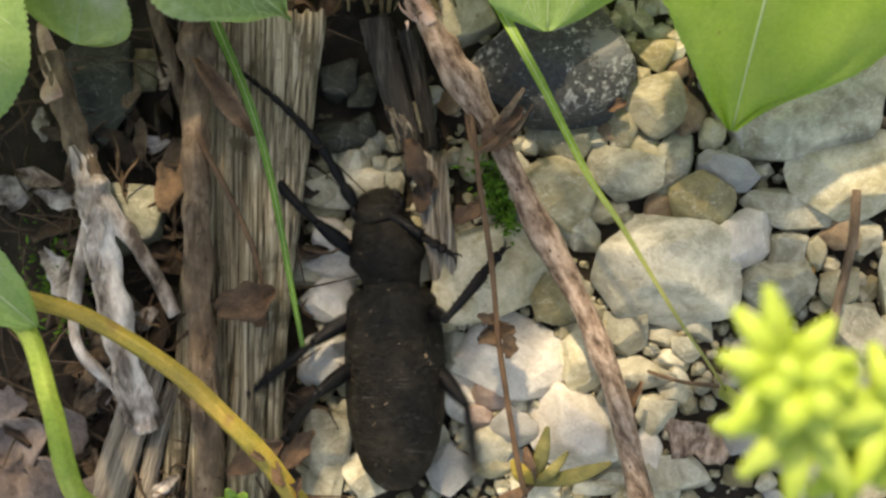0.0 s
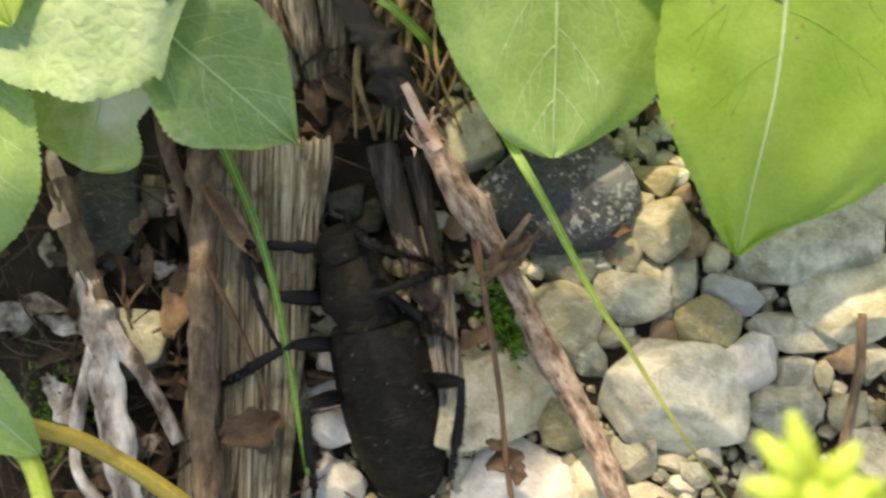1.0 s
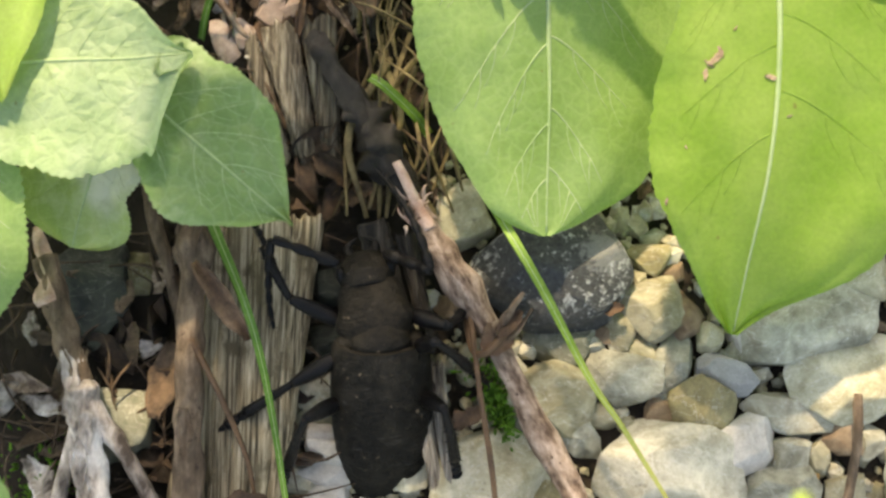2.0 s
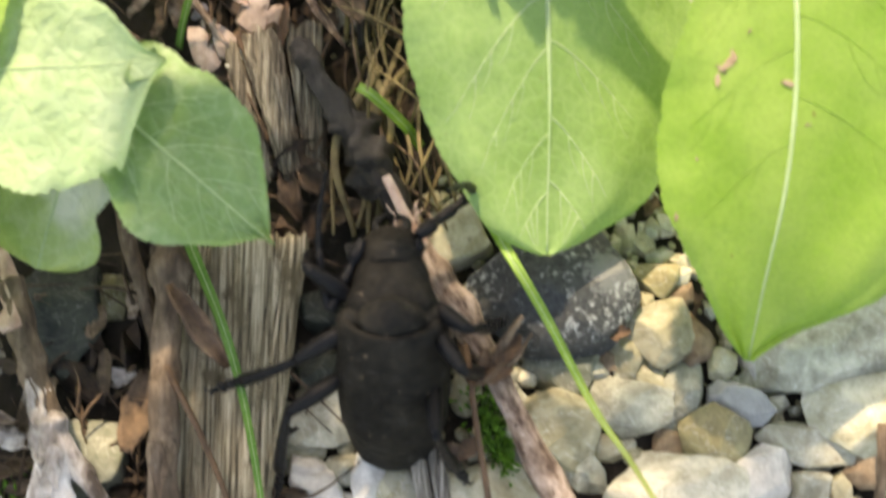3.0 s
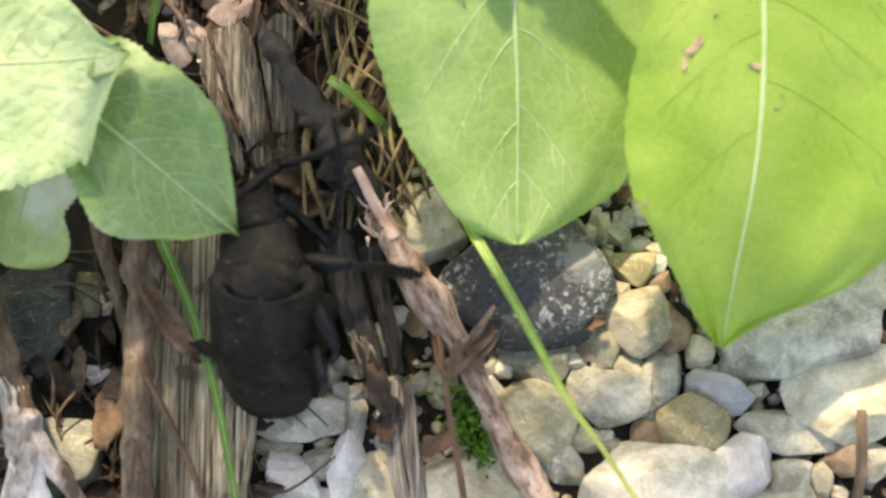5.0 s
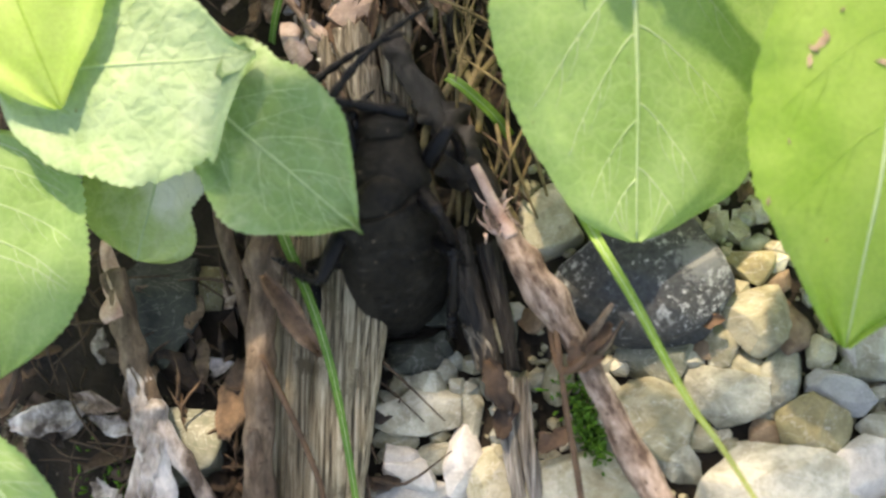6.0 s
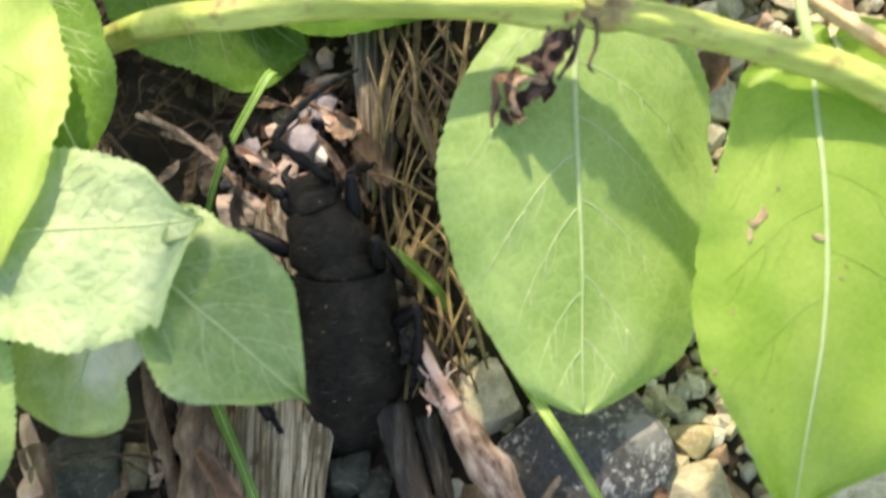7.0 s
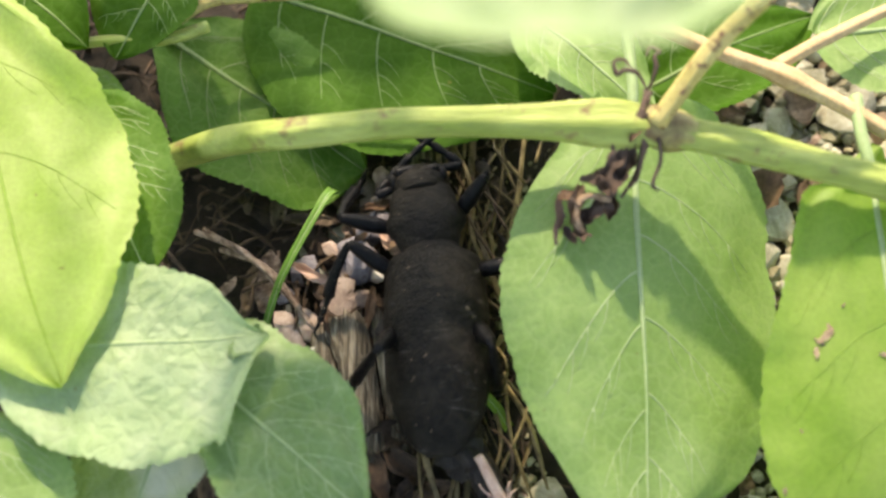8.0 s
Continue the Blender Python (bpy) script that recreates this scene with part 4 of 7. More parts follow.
def sticks():
    th, o = stick("forked_stick", "pinkish brown bare stick with a broken fork", BARK,
                  [(-1.5, 39.2, 7.6), (0.2, 36.2, 8), (3.2, 31, 8), (7.2, 25, 8), (11.9, 15.5, 7.6), (16.4, 7.3, 7), (19.9, -0.4, 6.5), (22.5, -8, 6), (25.4, -21, 5)],
                  1.25, 1.45, 130, 0.16, 3.0, ((0.03, 0.25), (0.26, 0.7), (0.2, 0.4), (0.3, 0.5), (0.55, 0.3), (0.75, 0.25)))
    twig_on(th, o, "wet_end", WETBARK, [(-13.6, 59.6, 5.0), (-12.6, 57.6, 6.0), (-11.2, 55.2, 6.6), (-7.9, 50.4, 6.8), (-4.3, 45.2, 7.0), (-1.8, 39.8, 7.6)], 1.2, 1.6, 60, 0.42, 4, label="dark wet upper end")
    bm = bmesh.new()
    tube(bm, spline([Vector(q) - o for q in ((-9.2, 52.2, 6.5), (-7.0, 49.0, 6.9), (-5.0, 46.0, 7.1), (-3.2, 42.2, 7.4))], 40), [1.45 + 0.7 * math.sin(math.pi * i / 39) ** 1.5 for i in range(40)], 16, 0.8, rough=0.9, seed=33, ridges=5)
    part("knot", bm, WETBARK, th, "swollen twisted dark knot")
    twig_on(th, o, "fork", BARK_DARK, [(6.6, 23.6, 8.6), (8.6, 25.6, 10.2), (11.0, 28.6, 11.2)], 0.75, 0.2, seed=5, rough=0.6, flat=0.6)
    twig_on(th, o, "fork", BARK_DARK, [(7.8, 22.4, 9), (10.2, 24.4, 9.8), (11.9, 27.0, 10)], 0.4, 0.12, seed=6, rough=0.6)
    for k, (x, y, s, tn) in enumerate(((9.4, 25.2, 4.2, 48), (8.4, 22.6, 3.4, 20), (7.0, 23.8, 3.2, 80))):
        bm = bmesh.new()
        leaf_flake(bm, (x - o.x, y - o.y, 10.4 - o.z), s, 0.45, tn, k + 40, 1.0)
        part("dry_sheath", bm, RUST, th, "dry brown sheath at the fork")
    twig_on(th, o, "side_twig", THINSTEM, [(9.2, 24.6, 9.6), (7.2, 22.3, 10.2), (5.6, 22.2, 9), (4.8, 25, 8), (4.2, 28, 7)], 0.5, 0.3, seed=7)
    twig_on(th, o, "peeled_strip", PEELED, [(-3.3, 43.6, 9.2), (-2.0, 41, 9.4), (-0.5, 38, 9.2), (0.6, 36, 9.0)], 0.5, 0.75, seed=8, flat=0.5, label="peeled pink inner wood")
    rng = random.Random(91)
    for k in range(26):
        x, y = rng.gauss(-0.6, 0.7), rng.uniform(36.0, 40.0)
        a = rng.gauss(2.0, 0.75) if k % 4 else rng.gauss(-1.0, 0.5)
        l = rng.uniform(0.8, 2.6)
        z = rng.uniform(8.6, 9.4)
        tip = (x + l * math.cos(a), y + l * math.sin(a), z + rng.uniform(-0.6, 0.5))
        mid = (x + 0.55 * l * math.cos(a + 0.25), y + 0.55 * l * math.sin(a + 0.25), z + 0.35)
        twig_on(th, o, "frayed_fibre", PEELED if k % 3 else BARK, [(x, y, z - 0.4), mid, tip], rng.uniform(0.1, 0.26), 0.04, 8, seed=20 + k, flat=0.5)
    stick("bark_stick", "dull brown stick with flaking bark on wood", BARK_DARK,
          [(-27.2, 40, 5.8), (-26.8, 31, 6.4), (-26.8, 19.6, 6.8), (-26.5, 6.7, 6.4), (-25.8, -6.3, 5.8), (-25.2, -24, 5)], 1.45, 1.75, 120, 0.24, 9.0, ((0.12, 0.6), (0.16, 0.4)), 0.8, 2.0)
    th, o = stick("bleached_branch", "bleached grey forked branch with peeling bark", BLEACHED,
                  [(-40.6, 22.2, 6.6), (-38.6, 16.3, 6.8), (-37.3, 7.8, 6.2), (-35.3, -3.9, 5.6), (-33.0, -11, 4)], 1.4, 2.0, 120, 0.2, 13.0, ((0.2, 0.6), (0.3, 0.4), (0.6, 0.4)), 0.85, 2.0)
    twig_on(th, o, "fork", BLEACHED, [(-38.4, 16.6, 6.8), (-35.8, 13, 6), (-33.4, 9.6, 5.6), (-29.7, 2.6, 4.6)], 1.3, 0.8, 40, 0.2, 15)
    twig_on(th, o, "fork", BLEACHED, [(-39.5, 13.4, 6.2), (-41.6, 5.1, 5), (-41.4, -1.5, 4.4), (-37, -6.7, 3.4)], 0.9, 0.6, 40, 0.25, 16)
    twig_on(th, o, "dark_tip", BARK_DARK, [(-44.2, 33.0, 6.2), (-42.6, 28.4, 6.5), (-41.0, 23.4, 6.7), (-39.2, 18.4, 6.9)], 1.5, 1.45, 50, 0.22, 17, label="dark bark left on the tip")
    twig_on(th, o, "broken_end", PEELED, [(-45.6, 36.6, 5.4), (-44.7, 34.0, 6.4), (-43.6, 31.0, 6.9), (-42.6, 27.6, 7.2)], 0.5, 1.15, 30, 0.7, 18, label="pale pink broken end")
    thing = empty("pale_wood_piece", -36, -11, 0)
    tagged(thing, "pale split wood board lying on dark litter", "wood")
    for k, (pts, w0, w1) in enumerate((([(-32.4, -2.6, 3.0), (-35.0, -9.7, 3.2), (-37.6, -17.8, 3.0), (-39.6, -25, 2.6)], 1.9, 2.7), ([(-30.6, -6, 1.6), (-32.4, -12, 1.8), (-34.2, -20, 1.6), (-35.4, -26, 1.4)], 0.9, 1.4))):
        bm = bmesh.new()
        splinter(bm, spline([Vector(p) - Vector((-36, -11, 0)) for p in pts], 50), tapered(w0, w1, 50), 2.0, 80 + k * 5.3, 0.45)
        part("splinter", bm, LEANWOOD, thing)
    stick("grey_twig", "thin grey brown twig across the litter", BARK_DARK, [(-33, 46, 6), (-32, 38, 5), (-30, 31.6, 4.6), (-28.6, 26, 3)], 0.9, 0.7, 30, 0.2, 22.0)
    stick("reddish_twig", "thin reddish brown twig over the wood", THINSTEM, [(-26.4, 23.6, 7.8), (-22.9, 17.1, 7.4), (-19.8, 10.2, 7), (-18.6, 4, 6)], 0.38, 0.25, 30, 0.1, 23.0)
    stick("grey_twig", "slender grey twig leaning over gravel", BARK_DARK, [(48.6, 18, 4), (48.2, 12, 4.4), (46.6, 4, 3.6), (45.6, -3, 2)], 0.5, 0.6, 24, 0.15, 24.0)
    stick("dark_twig", "thin dark twig lying on the gravel", ROOT, [(34, -5, 1.4), (29.5, -4.4, 2.6), (25.6, -3.2, 3)], 0.25, 0.2, 16, 0.1, 25.0)
    th, o = stick("thin_stem", "thin upright brown stem with dried bits", THINSTEM,
                  [(4.6, 29, 6), (5.3, 25, 9), (6.2, 18, 9.4), (7.6, 9.1, 9.4), (8.6, -0.4, 9), (10.5, -12.1, 7), (11.6, -18, 4)], 0.31, 0.34, 60, 0.08, 30.0)
    for k, (x, y, s) in enumerate(((8.2, 1.4, 4.4), (9.6, 0.2, 3.0), (7.2, 3.2, 2.4))):
        bm = bmesh.new()
        leaf_flake(bm, (x - o.x, y - o.y, 9.2 - o.z), s, 0.6, 70 * k + 20, k + 3, 0.9)
        part("dried_scale", bm, ROOT, th, "shrivelled brown scale")


def leaf_flake(bm, place, length, ratio, turn, seed, curl=0.8):
    """A dry curled flake of leaf."""
    nu, nv = 12, 6
    c, s = math.cos(radians(turn)), math.sin(radians(turn))
    rows = []
    for i in range(nu + 1):
        u = i / nu
        w = length * ratio * 0.5 * math.sin(math.pi * min(max(u, 0.05), 0.95)) ** 0.6
        row = []
        for j in range(nv + 1):
            v = j / nv * 2 - 1
            x = (u - 0.5) * length
            y = v * w * (1 + 0.55 * abs(v) * noise.noise(Vector((u * 4.3, 3.0 if v > 0 else -3.0, seed * 1.9))) + 0.25 * abs(v) * noise.noise(Vector((u * 12, 7.0 if v > 0 else -7.0, seed)))) + 0.3 * w * noise.noise(Vector((u * 1.8, seed * 2.7, 5.0)))
            z = curl * length * 0.22 * (v * v) * (0.6 + 0.6 * noise.noise(Vector((u * 2, seed, 0)))) + curl * length * 0.18 * math.sin(u * 3 + seed) + 0.1 * length * noise.noise(Vector((u * 3, v * 2, seed)))
            row.append(bm.verts.new(Vector((c * x - s * y, s * x + c * y, z)) + Vector(place)))
        rows.append(row)
    for a, b in zip(rows, rows[1:]):
        for j in range(nv):
            bm.faces.new((a[j], a[j + 1], b[j + 1], b[j]))
    ex = bmesh.ops.extrude_face_region(bm, geom=bm.faces[:])
    for v in [g for g in ex["geom"] if isinstance(g, bmesh.types.BMVert)]:
        v.co.z -= 0.12


def dry_leaf(x, y, z, length, ratio, turn, seed, curl=0.8, label="curled rusty brown dry leaf on litter", material=None, tilt=0.0):
    bm = bmesh.new()
    leaf_flake(bm, (0, 0, 0), length, ratio, 0, seed, curl)
    ob = part("dry_leaf", bm, material or RUST)
    at(ob, x, y, z, turn, tilt)
    return tagged(ob, label, "dry leaf", "dry leaves")


def litter():
    dry_leaf(-22.6, 27.8, 9.2, 10.5, 0.24, -54, 1.0, 0.6, "long folded reddish brown dry leaf over wood")
    dry_leaf(-20.4, 4.6, 8.0, 6.4, 0.7, 22, 2.0, 1.5)
    dry_leaf(-20.2, 3.0, 7.2, 4.5, 0.5, -30, 2.7, 0.9)
    dry_leaf(-30.2, 19, 4.6, 9.0, 0.4, 80, 3.2, 0.8, "dark red brown dry leaf between sticks", ROOT)
    dry_leaf(31.0, -10.6, 6.0, 7.6, 0.6, -32, 4.4, 0.3, "pinkish brown dry bark chip on gravel", BARK)
    dry_leaf(23.6, -6.2, 5.0, 5.0, 0.3, 62, 5.0, 0.5)
    dry_leaf(21.4, 27.6, 3.4, 2.6, 0.6, 10, 5.6, 0.8)
    dry_leaf(-1.2, 20.6, 5.0, 6.0, 0.45, 112, 6.3, 1.5, "dark crumpled dry leaf on rotten branch", SHADE_LITTER)
    dry_leaf(-0.4, 17.4, 4.9, 5.0, 0.5, 78, 9.3, 0.9, "dark crumpled dry leaf on rotten branch", SHADE_LITTER)
    dry_leaf(4.6, 15.0, 3.6, 4.0, 0.6, 40, 6.9, 0.8)
    dry_leaf(25.0, 41.2, 4.6, 2.6, 0.6, 60, 7.4, 0.9)
    dry_leaf(-19.6, -13.5, 7.0, 7.0, 0.45, 30, 8.0, 0.8)
    dry_leaf(-15.0, -13, 5.5, 6.0, 0.4, 50, 8.6, 0.7)
    for k, (x, y, l, tn) in enumerate(((-49, -13.2, 9, 30), (-44, -17.6, 8, -40), (-48.4, -19, 9, 80), (-43, -11.4, 6.5, 110), (-51, -8.6, 7, 10), (-40.2, -19.4, 6, 60))):
        dry_leaf(x, y, 4.0 + 0.5 * (k % 3), l, 0.7, tn, 17.1 + 1.9 * k, 0.9, "greyish brown dead leaf on dark litter", GREYLEAF)
    for k, (x, y, s, tn) in enumerate(((-13.5, 47, 7.5, 30), (-10.5, 43.4, 7, -40), (-11.6, 40.0, 6, 70), (-8.8, 41, 6, 10), (-14.4, 42.8, 6, -70), (-12.2, 50, 5, 100), (-8.0, 46, 5, 40))):
        dry_leaf(x, y, 2.2 + 0.4 * (k % 3), s, 0.4, tn, 12.3 + k * 1.7, 1.2, "dark curled dry leaf in a hollow", ROOT if k % 2 else SHADE_LITTER)
    for k, (x, y, s, tn) in enumerate(((-13.2, 70, 6, -60), (-9.6, 68.4, 5, -50), (-14.4, 75, 5, 20), (-8.4, 64, 4, -65), (-17.6, 70, 5, 40), (-15.4, 62, 5, 80), (-22, 66, 6, -30))):
        dry_leaf(x, y, 4.4, s, 0.24, tn, 30.3 + k * 1.3, 0.7, "reddish brown leaf scrap among litter", PEELED if k % 3 == 0 else RUST)


def straws():
    """Bundled dry grass, roots and fibres of the litter."""
    rng = random.Random(21)
    for k in range(36):
        y0 = rng.uniform(50, 92)
        x0 = -3.2 + rng.gauss(0, 2.6)
        y1 = max(38, y0 - rng.uniform(10, 30))
        x1 = x0 + (y0 - y1) * rng.uniform(-0.3, 0.45)
        mid = ((x0 + x1) / 2 + rng.gauss(0, 2.4), (y0 + y1) / 2, rng.uniform(3.5, 8))
        bm = bmesh.new()
        line = spline([(x0, y0, rng.uniform(2, 6)), mid, (x1, y1, rng.uniform(2, 6))], 18)
        r = rng.choice((0.12, 0.17, 0.24, 0.34, 0.46))
        tube(bm, line, tapered(r, r * 0.55, 18, 0.1), 8, 0.22 if r > 0.3 else 0.8, up=(rng.uniform(-0.8, 0.8), 0, 1), rough=0.3, seed=k * 1.3)
        tagged(part("straw", bm, STRAW), "dry yellow straw in a loose bundle", "straw", "straws")
    for k in range(24):
        x, y = rng.uniform(-7, 5), rng.uniform(40, 80)
        a = rng.uniform(-1.2, 1.2) + math.pi / 2
        l = rng.uniform(6, 15)
        bm = bmesh.new()
        line = spline([(x, y, rng.uniform(4, 8)), (x + l * 0.5 * math.cos(a) + rng.gauss(0, 1.5), y + l * 0.5 * math.sin(a), rng.uniform(6, 9)), (x + l * math.cos(a), y + l * math.sin(a), rng.uniform(3, 8))], 14)
        tube(bm, line, tapered(0.22, 0.1, 14), 5)
        tagged(part("straw", bm, STRAW if k % 3 else ROOT), "bent dry fibre in the litter", "straw", "straws")
    # longer brown stalks lying across the dark litter
    for k, ((x0, y0), (x1, y1)) in enumerate((((-36.3, 72.0), (-25.3, 64.1)), ((-35.3, 72.3), (-21.8, 59.9)), ((-33.1, 69.7), (-23.6, 62.7)))):
        bm = bmesh.new()
        tube(bm, spline([(x0, y0, 4.5), ((x0 + x1) / 2 + 0.8, (y0 + y1) / 2 + 0.6, 6.0), (x1, y1, 4.0)], 20), tapered(0.35, 0.25, 20, 0.08), 7, rough=0.1, seed=k)
        tagged(part("straw", bm, BARK), "brown dry stalk lying across dark litter", "straw", "straws")
    # fine litter: fibres, roots and crumbs that nobody could count
    bm = bmesh.new()
    rng = random.Random(33)
    for k in range(900):
        x, y = rng.uniform(-58, 6), rng.uniform(-26, 112)
        if x > -14 and y < 38:
            continue
        a, l = rng.uniform(0, 6.28), rng.uniform(3, 11)
        z = rng.uniform(0.5, 3.2)
        line = spline([(x, y, z), (x + l * 0.5 * math.cos(a) + rng.gauss(0, 0.8), y + l * 0.5 * math.sin(a) + rng.gauss(0, 0.8), z + rng.uniform(0, 1.6)), (x + l * math.cos(a), y + l * math.sin(a), z)], 7)
        tube(bm, line, tapered(rng.uniform(0.12, 0.34), 0.08, 7), 5)
    tagged(part("fibre_litter", bm, ROOT), "brown roots and fibres covering the soil", "litter", kind="stuff")
    bm = bmesh.new()
    for k in range(260):
        x, y = rng.uniform(-58, 4), rng.uniform(-26, 112)
        if x < -14 or y > 38:
            leaf_chip(bm, rng, x, y, rng.uniform(0.8, 2.6), rng.uniform(1.2, 4.6))
    tagged(part("leaf_litter", bm, SHADE_LITTER), "crumbled brown leaf litter on the soil", "litter", kind="stuff")


def chips():
    """Pieces of bark and rotten wood in the litter, and pale stone shards by the hollow."""
    rng = random.Random(58)
    looks = ((WOOD, "grey weathered wood chip in the litter"), (BARK_DARK, "dull brown bark chip in the litter"), (BLEACHED, "bleached bark chip in the litter"), (RUST, "reddish brown leaf scrap in the litter"), (BARK, "pinkish brown bark chip in the litter"))
    spots = [(rng.uniform(-60, -28), rng.uniform(-26, 34)) for _ in range(64)] + [(rng.uniform(24, 66), rng.uniform(72, 112)) for _ in range(16)] + [(rng.uniform(-44, -16), rng.uniform(54, 78)) for _ in range(20)]
    for k, (x, y) in enumerate(spots):
        m, label = looks[rng.choice((0, 1, 1, 2, 3, 4)) if y < 54 else rng.choice((1, 3, 4))]
        bm = bmesh.new()
        leaf_flake(bm, (0, 0, 0), rng.uniform(3, 9), rng.uniform(0.22, 0.5), 0, k * 1.9 + 3, rng.uniform(0.2, 0.9))
        ob = part("wood_chip" if m is not RUST else "leaf_scrap", bm, m)
        at(ob, x, y, rng.uniform(1.6, 3.6), rng.uniform(0, 360), rng.uniform(-15, 15), rng.uniform(-15, 15))
        tagged(ob, label, "litter", "litter pieces")
    for x, y, a, kind in ((-22.0, 60.3, 1.9, "pink"), (-20.8, 58.5, 1.4, "white"), (-16.9, 63.7, 1.7, "pink"), (-15.0, 67.3, 1.5, "white"), (-22.8, 67.7, 1.5, "lilac"), (-16.6, 71.9, 1.3, "lilac"), (-14.4, 79.6, 1.5, "pink"), (-14.2, 76.6, 1.2, "pink"), (-18.6, 66.5, 1.1, "pink"), (-17.4, 60.2, 1.0, "white"), (-20.4, 70.2, 1.2, "pink"), (-25.4, 64.2, 1.0, "lilac")):
        ob = stone(x, y, a, a * 0.62, rng.uniform(0, 180), kind)
        ob.location.z = 3.0 * MM
    for x, y, a, b, turn, kind in ((-17.0, 68.2, 2.0, 2.7, 12, "lilac"), (-19.4, 63.6, 1.6, 2.2, -8, "pink"), (-24.8, 59.8, 1.3, 2.6, 28, "pink"), (-14.6, 73.4, 1.6, 1.9, 0, "lilac")):
        ob = stone(x, y, a, b, turn, kind)
        ob.location.z = 3.2 * MM
    for k, (x, y, l, ratio, tn, m, label) in enumerate((
        (-11.4, 68.8, 3.6, 0.8, 30, TAN_PETAL, "pinkish tan scrap of leaf among straw"),
        (-8.4, 65.0, 8.0, 0.4, -62, ROOT, "dark brown curled leaf beside straw"),
        (-12.6, 64.6, 9.0, 0.1, -58, BARK, "reddish dry stalk lying on litter"),
        (-10.6, 62.0, 8.0, 0.1, -54, BARK, "reddish dry stalk lying on litter"),
        (-13.4, 71.0, 7.0, 0.12, -30, BARK, "reddish dry stalk lying on litter"),
    )):
        dry_leaf(x, y, 6.4, l, ratio, tn, 51.3 + 2.3 * k, 0.5, label, m)


def leaf_chip(bm, rng, x, y, z, r):
    """One curled crumb of leaf, a thin shell with an edge."""
    turn = Euler((rng.gauss(0, 0.5), rng.gauss(0, 0.5), rng.uniform(0, 6.3))).to_matrix()
    k = 7
    rim = []
    for lay in (0.0, -0.15):
        ring = []
        for i in range(k):
            a = 6.2832 * i / k
            q = Vector((math.cos(a) * r * rng.uniform(0.7, 1.1), math.sin(a) * r * 0.5 * rng.uniform(0.7, 1.1), lay + 0.18 * r * math.cos(2 * a)))
            ring.append(bm.verts.new(turn @ q + Vector((x, y, z))))
        rim.append(ring)
    for i in range(k):
        bm.faces.new((rim[0][i], rim[0][(i + 1) % k], rim[1][(i + 1) % k], rim[1][i]))
    bm.faces.new(rim[0])
    bm.faces.new(rim[1][::-1])


weathered_wood()
upper_wood()
dark_strip()
sticks()
litter()
straws()
chips()

# ---- leaves and stems ----
def through_points(table, u):
    """A smooth value at u through a short table of (u, value)."""
    last = len(table) - 1
    if u <= table[0][0]:
        return table[0][1]
    for k in range(last):
        (u0, w0), (u1, w1) = table[k], table[k + 1]
        if u <= u1:
            h = u1 - u0
            cut = (w1 - w0) / h
            a = cut if k == 0 else 0.5 * (cut + (w0 - table[k - 1][1]) / (u0 - table[k - 1][0]))
            b = cut if k == last - 1 else 0.5 * (cut + (table[k + 2][1] - w1) / (table[k + 2][0] - u1))
            a, b = (max(-3 * abs(cut), min(3 * abs(cut), g)) for g in (a, b))
            t = (u - u0) / h
            return w0 + h * t * a + t * t * (3 * (w1 - w0) - h * (2 * a + b)) + t ** 3 * (h * (a + b) - 2 * (w1 - w0))
    return table[-1][1]


